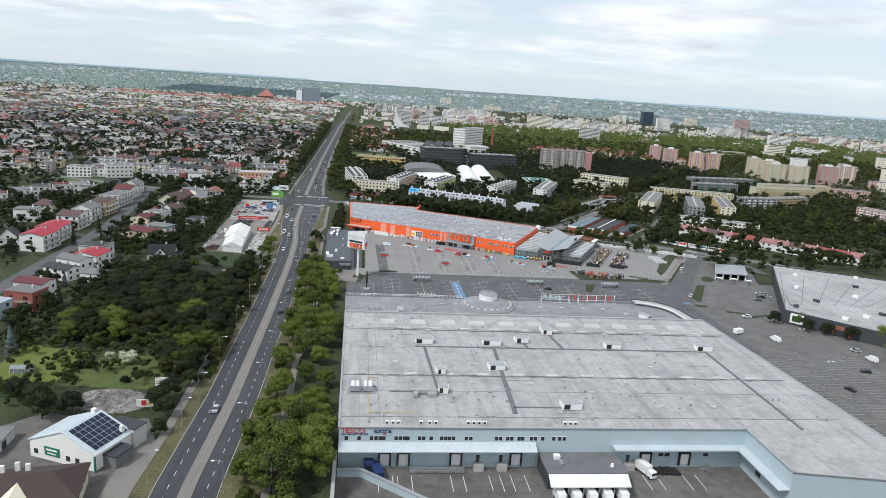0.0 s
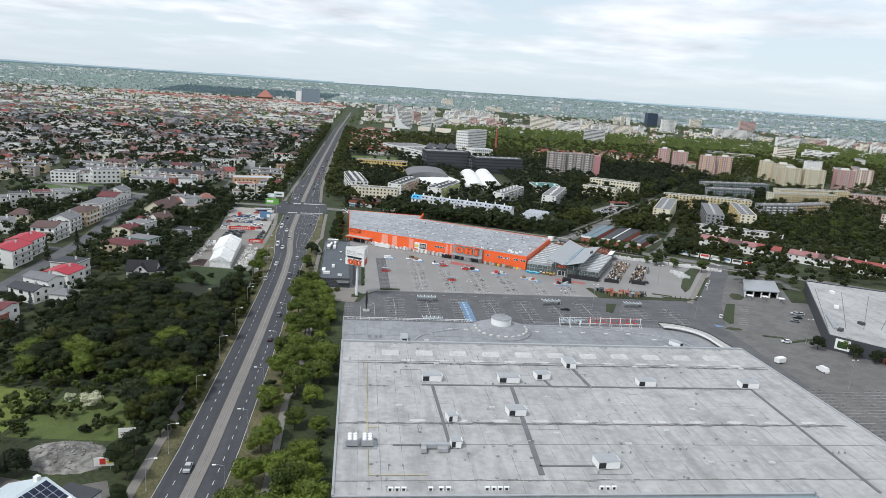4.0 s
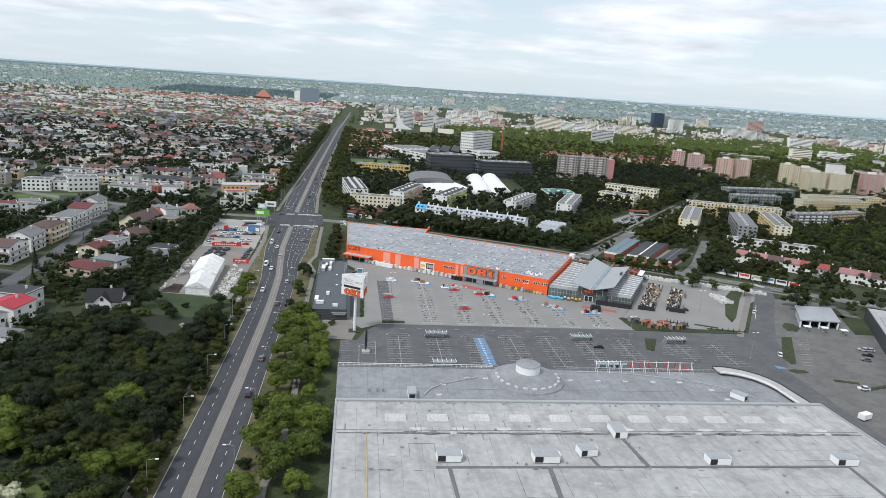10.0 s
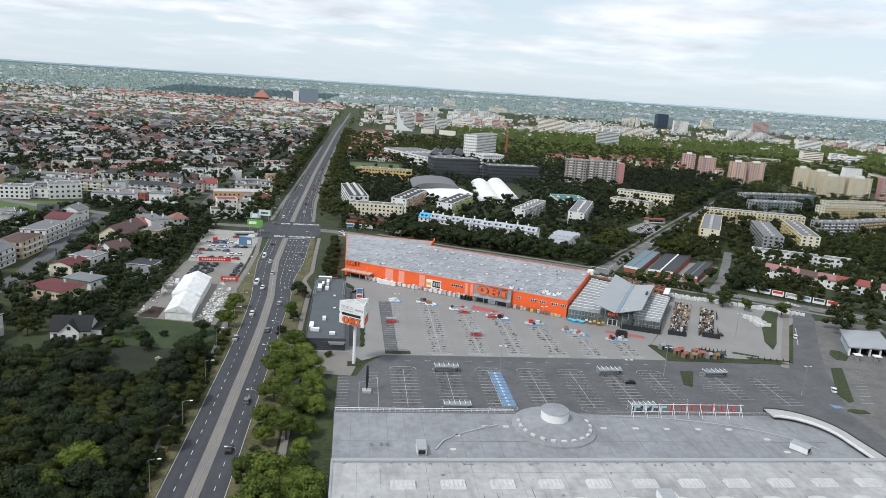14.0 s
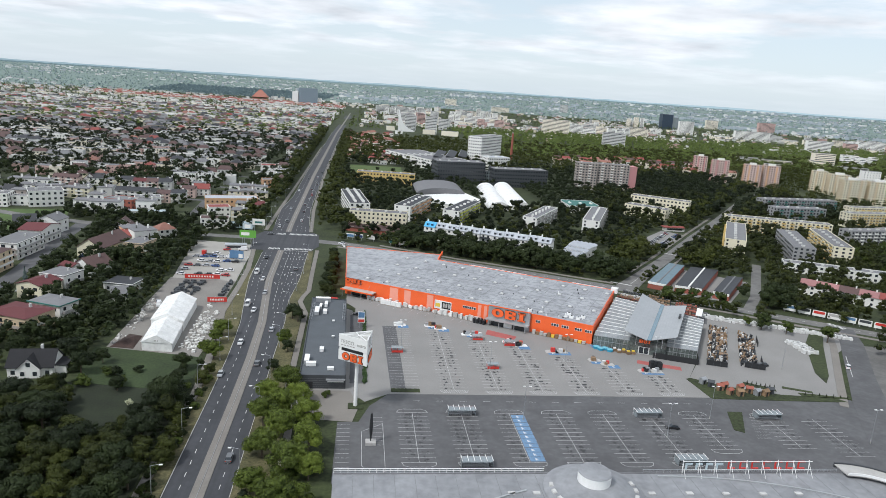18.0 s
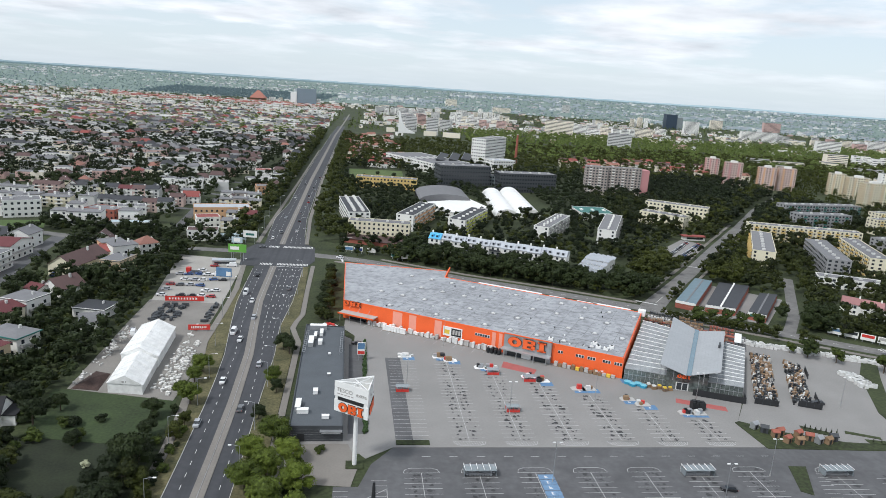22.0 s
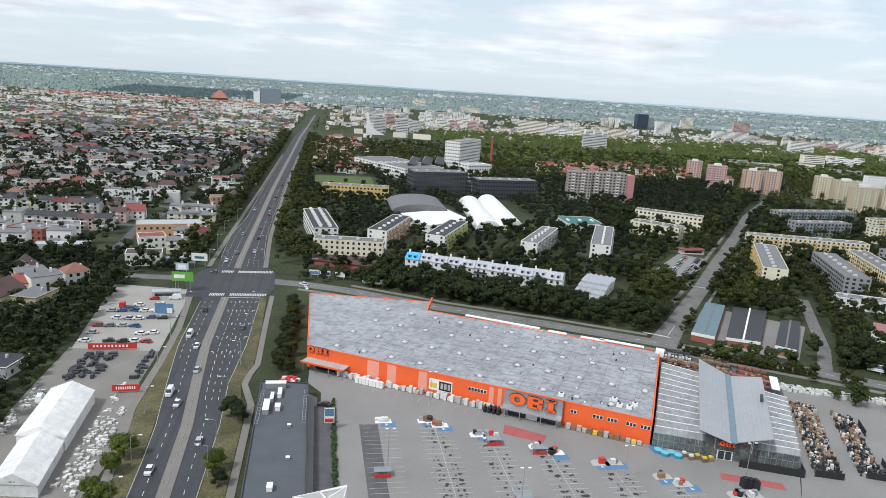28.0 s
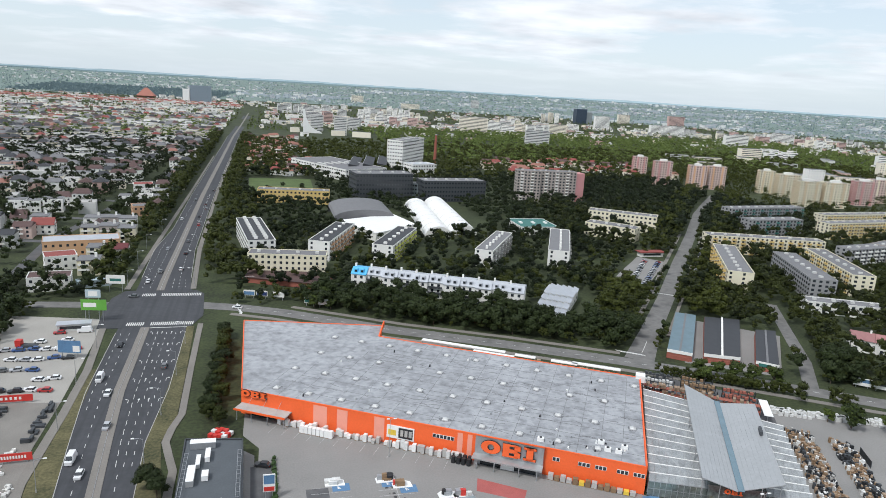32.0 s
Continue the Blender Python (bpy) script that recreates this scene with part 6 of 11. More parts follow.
for x, y, w, d, h, m in ((-16.6, 388, 1.6, 6, 1.5, M_ZINC), (-15.0, 384.5, 3.4, 1.8, 1.2, M_WHITE), (-12, 398, 1.4, 2.4, 1.2, M_WHITE), (-8, 381, 2.2, 1.4, 0.9, M_WHITE), (-16.4, 441, 1.8, 7.5, 1.6, M_ZINC),
                      (-15.2, 448, 1.0, 5, 1.2, M_ZINC), (-13.0, 451, 1.2, 5, 1.3, M_WHITE), (-13.0, 441, 1.5, 3, 1.3, M_WHITE), (-14.6, 456.5, 6.5, 2.2, 1.8, M_STEEL), (-9, 430, 1, 1, 0.6, M_STEEL), (-8.4, 412, 1, 1, 0.6, M_STEEL)):
    u = part("roof_unit", MB().box(x - w / 2, y - d / 2, 4.6, x + w / 2, y + d / 2, 4.6 + h), m, rs)
    part("unit_lid", MB().box(x - w / 2 - 0.05, y - d / 2 - 0.05, 4.6 + h, x + w / 2 + 0.05, y + d / 2 + 0.05, 4.68 + h), M_WHITE, u)
for x in (-18.4, -4.9):
    fr_ = part("roof_ladder", MB().box(x - 0.5, 430, 5.6, x - 0.4, 452, 5.7).box(x + 0.4, 430, 5.6, x + 0.5, 452, 5.7), M_STEEL, rs)
    for i in range(12):
        part("rung", MB().box(x - 0.5, 430 + i * 2, 4.6, x - 0.42, 430.1 + i * 2, 5.7).box(x - 0.5, 430 + i * 2, 5.55, x + 0.5, 430.08 + i * 2, 5.62), M_STEEL, fr_)
hd = MB()
rq = random.Random(2)
for i in range(300):
    x, y, s = 3.9 + rq.uniform(-0.5, 0.5), rq.uniform(380, 456), rq.uniform(0.2, 0.4)
    hd.box(-s, -s, 0, s, s, s * 2, pose(x, y, rq.uniform(0, 0.7), rq.uniform(0, 90), rq.uniform(0, 90), 0))
M_HEDGE = mat("hedge_leaves", (0.03, 0.06, 0.015), 0.9, 0.5, 1.0, 5.0)
tagged(part("hedge", hd, M_HEDGE), "clipped dark green hedge beside the drive", "hedge", kind="stuff")

# ---- warehouse, wash, right side ----
wh = thing("retail_warehouse", "grey retail warehouse with a pale streaked roof", "warehouse")
WP = [(212, 304), (300, 213), (420, 213), (420, 318), (262, 396)]
FOOT.append(WP)
FOOT.append([(160, 180), (330, 180), (265, 400), (180, 380)])
part("wall", MB().prism(WP, -0.1, 6.2), M_DKGREY, wh)
part("roof", MB().prism([(213, 304.2), (300.4, 214), (419, 214), (419, 317), (262.2, 395)], 6.2, 6.5), M_TROOF, wh, "pale grey roof with dark streaks")
for a, b in zip(WP, WP[1:] + WP[:1]):
    part("parapet", MB().box(0, 0, 6.2, math.dist(a, b), 0.4, 6.9, wall_frame(a, b)), M_DKGREY, wh)
wf2 = wall_frame(WP[0], WP[1])
part("poster", MB().box(3, -0.2, 1.2, 9, 0, 6.0, wf2), M_WHITE, wh, "white advertising panel")
part("picture", MB().box(4, -0.25, 2.0, 8, -0.2, 5.0, wf2), M_HEDGE, wh)
part("entrance", MB().box(22, -0.3, 0, 30, 0, 5.0, wf2), M_BRICK, wh)
part("entrance_glass", MB().box(23, -0.4, 0, 29, -0.3, 3.2, wf2), M_GLASS, wh)
for i, (x, y) in enumerate(((222, 310), (245, 345), (262, 372), (240, 320), (270, 330), (250, 296), (285, 350), (300, 320), (280, 270), (320, 290), (300, 370), (330, 340), (262, 300), (236, 292))):
    part("roof_unit", MB().box(-1.4, -1.0, 6.5, 1.4, 1.0, 7.8, pose(x, y, 0, 0, 0, 40 + 20 * i)), M_WHITE if i % 3 else M_DKGREY, wh)
for i in range(9):
    a, b = (218 + i * 9, 313 + i * 9 * 0.0), (262 + i * 12, 388 - i * 7)
    part("roof_seam", MB().box(0, -0.15, 6.5, math.dist(a, b) * 0.9, 0.15, 6.53, wall_frame(a, b)), M_BITUMEN, wh)
part("roof_walkway", MB().box(0, -0.9, 6.5, 22, 0.9, 7.2, wall_frame((221, 312), (240, 350))), M_STEEL, wh)
cw = thing("car_wash", "open self-service car wash under a flat grey canopy", "car wash")
part("roof", MB().prism([(216, 381), (236, 379), (247, 402), (228, 404)], 3.6, 4.1), M_ZINC, cw)
for k in range(5):
    a = Vector((217, 381.6)).lerp(Vector((235.4, 379.8)), k / 4)
    b = Vector((228.6, 403.4)).lerp(Vector((246, 401.6)), k / 4)
    part("bay_wall", MB().box(0, -0.12, 0, (b - a).length * 0.9, 0.12, 3.0, wall_frame(a, b)), M_BLUEWALL, cw)
    part("column", MB().box(a.x - 0.3, a.y - 0.3, 0, a.x + 0.3, a.y + 0.3, 3.6), M_WHITE, cw)
for x, y in ((216.5, 375.8), (224.5, 374.4), (232.5, 371.5)):
    v = thing("vacuum_station", "white vacuum station before the car wash", "vacuum station", "vacuum stations", pose(x, y, 0, 0, 0, -8))
    part("roof", MB().box(-1.6, -1.3, 2.5, 1.6, 1.3, 2.8), M_WHITE, v)
    part("cabinet", MB().box(-0.6, -0.5, 0, 0.6, 0.5, 1.8), M_STEEL, v)
    part("post", MB().box(-1.5, -1.2, 0, -1.35, -1.05, 2.5).box(1.35, 1.05, 0, 1.5, 1.2, 2.5), M_STEEL, v)
tr_ = thing("trailer", "white covered trailer parked on the asphalt", "trailer", at=pose(178.5, 286.5, 0, 0, 0, 20))
part("body", MB().box(-2.2, -1.2, 0.5, 2.2, 1.2, 2.4), M_WHITE, tr_)
part("lid", MB().box(-2.0, -1.0, 2.4, 2.0, 1.0, 2.55), M_WHITE, tr_)
part("wheel", MB().rod((-0.5, -1.3, 0.35), (-0.5, 1.3, 0.35), 0.35, 10), M_BLACK, tr_)

# ---- house and block materials ----
def wallmat(name, col):
    return mat(name, col, 0.85, 0.08, 0.15, 1.5, rand=0.5)


W_WHITE = wallmat("white_render", (0.76, 0.75, 0.71))
W_CREAM = wallmat("cream_render", (0.7, 0.65, 0.49))
W_GREY = wallmat("grey_render", (0.52, 0.52, 0.5))
W_DULL = wallmat("dull_grey_render", (0.27, 0.27, 0.27))
W_BEIGE = wallmat("beige_render", (0.55, 0.44, 0.3))
W_YELLOW = wallmat("yellow_render", (0.6, 0.44, 0.17))
W_PEACH = wallmat("peach_render", (0.6, 0.36, 0.22))
W_PINK = wallmat("pink_render", (0.52, 0.25, 0.25))
W_ROSE = wallmat("rose_render", (0.58, 0.44, 0.39))
W_ORANGE = wallmat("orange_render", (0.57, 0.35, 0.2))
W_GREEN = wallmat("lime_render", (0.5, 0.52, 0.12))
W_BROWN = wallmat("taupe_render", (0.36, 0.32, 0.29))
R_RED = mat("red_tiles", (0.24, 0.06, 0.05), 0.75, 0.2, 0.4, 3.0, rand=0.5)
R_ORANGE = mat("orange_tiles", (0.26, 0.125, 0.095), 0.8, 0.2, 0.4, 3.0, rand=0.5)
R_BROWN = mat("brown_tiles", (0.1, 0.06, 0.055), 0.75, 0.2, 0.4, 3.0, rand=0.5)
R_FADED = mat("faded_red_tiles", (0.3, 0.15, 0.145), 0.85, 0.25, 0.4, 3.0, rand=0.5)
R_GREY = mat("grey_felt", (0.17, 0.17, 0.175), 0.85, 0.2, 0.3, 2.0, rand=0.5)
R_DARK = mat("graphite_tiles", (0.04, 0.042, 0.047), 0.7, 0.2, 0.4, 3.0, rand=0.5)
R_TEAL = mat("teal_sheet", (0.035, 0.15, 0.13), 0.6, 0.1)
R_BLUE = mat("bright_blue_sheet", (0.1, 0.42, 0.7), 0.5, 0.1)
R_SILVER = mat("silver_sheet", (0.48, 0.5, 0.53), 0.45, 0.12, 0.3, 2.0, metal=0.3)
WIN = MB().box(-0.65, -0.06, 0, 0.65, 0.02, 1.4).mesh("window", M_GLASS)
WINBIG = MB().box(-1.0, -0.06, 0, 1.0, 0.02, 1.5).mesh("window", M_GLASS)
BALC = {}


def balcony_mesh(m):
    if m.name not in BALC:
        BALC[m.name] = MB().box(-1.5, -1.2, -0.15, 1.5, 0, 0).box(-1.5, -1.2, 0, 1.5, -1.1, 1.0).box(-1.5, -1.1, 0, -1.4, 0, 1.0).box(1.4, -1.1, 0, 1.5, 0, 1.0).mesh("balcony", m)
    return BALC[m.name]


def put(me, name, parent, m4):
    o = new(name, me)
    o.parent = parent
    o.matrix_basis = m4
    return o


def block(label, p0, p1, depth, h, floors, wm, rm, bay=3.3, balc=None, cat="apartment block", group="apartment blocks", vents=True, name="apartment_block", joined=False, z=0.0, every=3, base=None):
    """A flat-roofed block: walls, roof, parapet, windows by floor and bay, balconies and roof vents."""
    b = thing(name, label, cat, group)
    n = math.dist(p0, p1)
    f4 = wall_frame(p0, p1, z)
    FOOT.append([tuple((f4 @ Vector(p))[:2]) for p in ((-2, -2, 0), (n + 2, -2, 0), (n + 2, depth + 2, 0), (-2, depth + 2, 0))])
    part("wall", MB().box(0, 0, -0.5, n, depth, h, f4), wm, b)
    part("roof", MB().box(0.25, 0.25, h, n - 0.25, depth - 0.25, h + 0.12, f4), rm, b)
    part("parapet", MB().box(-0.1, -0.1, h, n + 0.1, 0.2, h + 0.4, f4).box(-0.1, depth - 0.2, h, n + 0.1, depth + 0.1, h + 0.4, f4).box(-0.1, 0.2, h, 0.2, depth - 0.2, h + 0.4, f4).box(n - 0.2, 0.2, h, n + 0.1, depth - 0.2, h + 0.4, f4), wm, b)
    if base is not None:
        part("plinth", MB().box(-0.12, -0.12, -0.5, n + 0.12, depth + 0.12, 1.2, f4), base, b)
    fh = h / floors
    row, slabs = MB(), MB()
    for s, (m4, ln) in enumerate(((f4, n), (f4 @ Matrix.Translation((n, 0, 0)) @ Matrix.Rotation(radians(90), 4, "Z"), depth), (f4 @ Matrix.Translation((0, depth, 0)) @ Matrix.Rotation(radians(-90), 4, "Z"), depth))):
        k = max(1, int(ln / bay))
        for fl in range(floors):
            for i in range(k):
                u, zz = (i + 0.5) * ln / k, fl * fh + fh * 0.32
                if balc is not None and s == 0 and i % every == 1:
                    if not joined:
                        put(balcony_mesh(balc), "balcony", b, m4 @ Matrix.Translation((u, 0, zz - 0.6)))
                    else:
                        slabs.box(u - 1.5, -1.0, zz - 0.7, u + 1.5, 0, zz + 0.3, m4)
                if joined:
                    row.box(u - 0.8, -0.07, zz, u + 0.8, 0.02, zz + min(1.5, fh * 0.5), m4)
                elif s == 0 or i % 2 == 0:
                    put(WIN, "window", b, m4 @ Matrix.Translation((u, 0, zz)))
    if joined:
        tagged(part("window_grid", row, M_GLASS, b), kind="stuff")
        if slabs.v:
            tagged(part("balcony_grid", slabs, balc, b), kind="stuff")
    if vents:
        k = max(2, int(n / 9))
        for i in range(k):
            u = (i + 0.5) * n / k
            part("roof_vent", MB().box(u - 0.9, depth * 0.4, h + 0.1, u + 0.9, depth * 0.55, h + 1.1, f4), W_WHITE if rm is not R_GREY else W_GREY, b)
    return b, f4, n


block("three-storey yellow school building with a grey roof", (-3.1, 866), (56, 859), 14, 11.0, 3, W_YELLOW, R_GREY, joined=True, cat="school", name="school", group="")
vb, f4, n = block("long white apartment block with rows of roof chimneys", (-7, 674), (8.5, 676), 66, 11.5, 4, W_WHITE, R_DARK, vents=False, joined=True)
for i in range(12):
    for j in range(2):
        part("chimney", MB().box(4 + j * 6, 4 + i * 5.4, 11.5, 6 + j * 6, 5.2 + i * 5.4, 13.2, f4), W_WHITE, vb)
block("cream four-storey apartment block", (-6.6, 643), (34, 637), 11, 11.8, 4, W_CREAM, R_GREY, bay=3.0)
lb = thing("low_shop", "low dark red shop building before the cream block", "shop")
part("wall", MB().prism([(-9, 630.5), (25, 617), (38.4, 634), (34.5, 636.5), (-7, 642.5)], 0, 2.8), M_BRICK, lb)
part("roof", MB().prism([(-9.4, 630), (25, 616.4), (39, 634), (34.5, 636.6), (-7, 642.6)], 2.8, 3.1), R_BROWN, lb)
part("sign", MB().box(-8.8, 630.0, 2.0, -3, 630.3, 3.2), W_WHITE, lb)
block("grey and orange apartment block with balconies", (39, 671), (60.3, 725), 13, 11.5, 4, W_WHITE, R_DARK, balc=W_ORANGE, every=2, group="coloured apartment blocks")
block("grey and lime apartment block with balconies", (75.5, 665), (100.8, 717), 13, 10.5, 4, W_WHITE, R_DARK, balc=W_GREEN, every=2, group="coloured apartment blocks")
for p0, p1, d in (((133, 652), (163.5, 703), 11), ((181.5, 650), (209.8, 713), 13)):
    b, f4, n = block("white apartment block with stepped roof chimneys", p0, p1, d, 10.5, 4, W_WHITE, R_GREY, vents=False, balc=M_CONCRETE, every=3, group="white apartment blocks")
    for i in range(6):
        part("chimney", MB().box(4 + i * n / 6.5, d * 0.4, 10.5, 6 + i * n / 6.5, d * 0.5, 12.6, f4), W_WHITE, b)
# terrace of narrow houses with silver mansards
for i in range(11):
    a = Vector((44.5, 613.5)).lerp(Vector((123, 574)), i / 11)
    c = Vector((44.5, 613.5)).lerp(Vector((123, 574)), (i + 1) / 11)
    off = Vector((0.3, 0.95)) * (1.4 * (i % 2))
    b = thing("terraced_house", "narrow white terraced house with a silver mansard roof" if i else "terraced house with a bright blue sheet roof", "terraced house", "terrace behind the store")
    f4 = wall_frame(a + off, c + off)
    n = (c - a).length
    FOOT.append([(a.x - 2, a.y - 3), (c.x + 2, c.y - 3), (c.x + 8, c.y + 13), (a.x + 4, a.y + 13)])
    rm = R_SILVER if i else R_BLUE
    part("wall", MB().box(0, 0, 0, n - 0.15, 11, 9.0, f4), W_WHITE, b)
    f5 = f4 @ Matrix.Translation((0, 0, 1.8))
    part("roof", MB().add([f5 @ Vector(p) for p in ((-0.1, -0.4, 7.2), (n, -0.4, 7.2), (n, 3.6, 10.0), (-0.1, 3.6, 10.0), (n, 11.4, 8.6), (-0.1, 11.4, 8.6), (-0.1, -0.4, 7.0), (n, -0.4, 7.0), (n, 11.4, 7.0), (-0.1, 11.4, 7.0))],
                          [(0, 1, 2, 3), (3, 2, 4, 5), (0, 6, 7, 1), (5, 4, 8, 9), (0, 3, 5, 9, 6), (1, 7, 8, 4, 2), (9, 8, 7, 6)]), rm, b)
    for k in range(2):
        u = n * (0.3 + 0.4 * k)
        d = part("dormer", MB().box(u - 0.8, 0.4, 7.9, u + 0.8, 3.2, 9.5, f5), rm, b)
        part("pane", MB().box(u - 0.55, 0.3, 8.2, u + 0.55, 0.4, 9.2, f5), M_GLASS, d)
        for zz in (1.0, 4.0, 6.8):
            put(WIN, "window", b, f4 @ Matrix.Translation((u, 0, zz)))
    part("chimney", MB().box(0.2, 5.5, 8.5, 1.0, 6.6, 11.2, f5), W_WHITE, b)
    if i % 2:
        for zz in (3.3, 6.2):
            part("balcony", MB().box(0.4, -1.3, zz, n - 0.5, 0, zz + 0.2, f4).box(0.4, -1.3, zz + 0.2, n - 0.5, -1.2, zz + 1.0, f4), M_DKGREY, b)
# stepped pyramid of flats
sh_ = thing("stepped_house", "white stepped terrace house with overlapping roof slabs", "apartment house")
f4 = wall_frame((139, 557), (163, 592))
FOOT.append([(126, 560), (141, 549), (168, 594), (160, 616)])
for i in range(6):
    z_ = 3.0 + 1.1 * (i if i < 4 else 7 - i)
    part("tier", MB().box(i * 6.6, 2, 0, i * 6.6 + 6.4, 16, z_, f4), W_WHITE, sh_)
    for k in range(5):
        part("roof_slab", MB().add([f4 @ Vector(p) for p in ((i * 6.6 - 0.5, 1.5 + k * 3, z_ + 0.1), (i * 6.6 + 7, 1.5 + k * 3, z_ + 0.5), (i * 6.6 + 7, 4.2 + k * 3, z_ + 1.5), (i * 6.6 - 0.5, 4.2 + k * 3, z_ + 1.1))], [(0, 1, 2, 3)]), R_SILVER, sh_)
    put(WIN, "window", sh_, f4 @ Matrix.Translation((i * 6.6 + 3, 2, 1.2)))
# sports hall and barrel vaults
hl = thing("sports_hall", "white sports hall with a dark curved roof", "sports hall")
FOOT.append([(48, 770), (74, 718), (110, 750), (100, 840), (50, 826)])
part("front_hall", MB().prism([(54, 764), (74.5, 722), (108, 752), (98, 790)], 0, 5.5), W_WHITE, hl)
part("front_roof", MB().prism([(53.5, 764.4), (74.3, 721.4), (108.6, 752), (98.2, 791)], 5.5, 5.9), M_WHITE, hl)
vt = MB()
rows = [(52 + 46 * (1 - math.cos(math.pi * i / 10)) / 2, 5.5 + 5.5 * math.sin(math.pi * i / 10), 775 + 0.8 * i, 828 + i) for i in range(11)]
vt.add([p for x, z, y0, y1 in rows for p in ((x, y0, z), (x, y1, z), (x, y0, 0), (x, y1, 0))], [f for i in range(10) for f in ((4 * i, 4 * i + 4, 4 * i + 5, 4 * i + 1), (4 * i + 2, 4 * i + 6, 4 * i + 4, 4 * i), (4 * i + 3, 4 * i + 1, 4 * i + 5, 4 * i + 7))])
part("curved_roof", vt, R_GREY, hl, "dark grey curved roof")
for k in range(2):
    a, c = (121.5 + 20.5 * k, 737 + 6 * k), (130 + 20 * k, 856 + 12 * k)
    bv = thing("barrel_hall", "white membrane barrel-vaulted tennis hall", "sports hall", "barrel halls")
    f4 = wall_frame(a, c)
    n = math.dist(a, c)
    FOOT.append([(110, 734), (160, 748), (170, 876), (122, 862)])
    vt = MB()
    ar = [(9.6 * math.cos(math.pi * i / 12), 7.6 * math.sin(math.pi * i / 12)) for i in range(13)]
    vt.add([f4 @ Vector((x, p[0], p[1])) for x in (0, n) for p in ar], [(i, i + 1, 14 + i, 13 + i) for i in range(12)])
    part("vault", vt, M_WHITE, bv)
    part("gable", MB().add([f4 @ Vector((0.01, p[0], p[1])) for p in ar], [tuple(range(13))]), W_WHITE, bv)
    part("door", MB().box(-0.1, -2, 0, 0, 2, 3, f4), M_GLASS, bv)
    for i in range(1, 8):
        part("rib", MB().add([f4 @ Vector((i * n / 8 + dx, p[0] * 1.01, p[1] * 1.01)) for dx in (0, 0.5) for p in ar], [(j, j + 1, 14 + j, 13 + j) for j in range(12)]), M_CONCRETE, bv)
# offices and hospital
block("dark glass office building", (82, 884), (135, 893), 24, 23.5, 6, M_DKGREY, R_GREY, bay=2.8, joined=True, cat="office", name="office_building", group="dark offices")
block("dark glass office building", (143, 880), (204, 888), 22, 19, 5, M_DKGREY, R_GREY, bay=2.8, joined=True, cat="office", name="office_building", group="dark offices")
block("glazed link between two dark offices", (135.3, 898), (142.6, 896), 12, 14, 4, M_GREENHOUSE, R_GREY, bay=2.5, joined=True, cat="office", name="office_link", group="")
block("tall white hospital tower with long window bands", (163, 1088), (203, 1150), 20, 37, 9, W_WHITE, R_GREY, joined=True, cat="hospital", name="hospital_tower", group="")
block("low white hospital wing with grey roofs", (86, 1000), (134, 1026), 110, 12, 3, W_WHITE, R_GREY, joined=True, cat="hospital", name="hospital_wing", group="")
block("white hospital annexe before the tower", (166, 1040), (196, 1050), 22, 15, 4, W_WHITE, R_SILVER, joined=True, cat="hospital", name="hospital_wing", group="")
for i in range(3):
    s = thing("hospital_roof_hall", "grey sawtooth roof hall on the hospital wing", "hospital", "hospital roof halls")
    part("roof", MB().add([(92 + i * 17, 1030 + i * 8, 12.2), (104 + i * 17, 1036 + i * 8, 12.2), (120 + i * 17, 1120 + i * 8, 12.2), (108 + i * 17, 1114 + i * 8, 12.2), (92 + i * 17, 1030 + i * 8, 15), (108 + i * 17, 1114 + i * 8, 15)], [(1, 2, 5, 4), (0, 4, 5, 3), (0, 1, 4), (2, 3, 5)]), R_DARK, s)
    part("ridge", MB().rod((92 + i * 17, 1030 + i * 8, 15), (108 + i * 17, 1114 + i * 8, 15), 0.2), R_SILVER, s)
ch = thing("brick_chimney", "tall slender red brick chimney stack", "chimney", at=pose(223, 1168, 0))
part("stack", MB().cyl(0, 0, 0, 40, 2.2, 1.4, 14), M_BRICK, ch)
part("rim", MB().cyl(0, 0, 40, 41, 1.6, 1.5, 14), M_CONCRETE, ch)
cu = thing("church", "modern white church shaped like a curved sail", "church", at=pose(78, 1640, ground_z(78, 1640)))
prof = [(0, 44), (2, 44), (5, 30), (9, 20), (15, 12), (23, 6), (34, 2), (36, 0), (0, 0)]
part("sail", MB().add([(x, y, z) for y in (0, 14) for x, z in prof[::-1]], [tuple(range(9)), tuple(range(17, 8, -1))] + [(i, 9 + i, 9 + (i + 1) % 9, (i + 1) % 9) for i in range(9)]), M_WHITE, cu)
part("cross", MB().box(0.6, 6.5, 44, 1.1, 7.0, 49).box(-0.8, 6.5, 46.6, 2.4, 7.0, 47.1), M_STEEL, cu)
# towers of flats
for p0, p1 in (((239, 900), (262, 896)), ((263.5, 899), (299, 895))):
    block("tall taupe apartment slab with rows of windows", p0, p1, 13, 29, 10, W_BROWN, R_GREY, joined=True, balc=W_WHITE, group="tower blocks")
part("end_wall", MB().box(299.5, 896, 0, 308, 909, 28), W_PINK, block("low link behind the taupe slab", (262, 912), (300, 908), 9, 24, 8, W_WHITE, R_SILVER, joined=True, group="tower blocks", vents=False)[0], "pink rendered end wall")


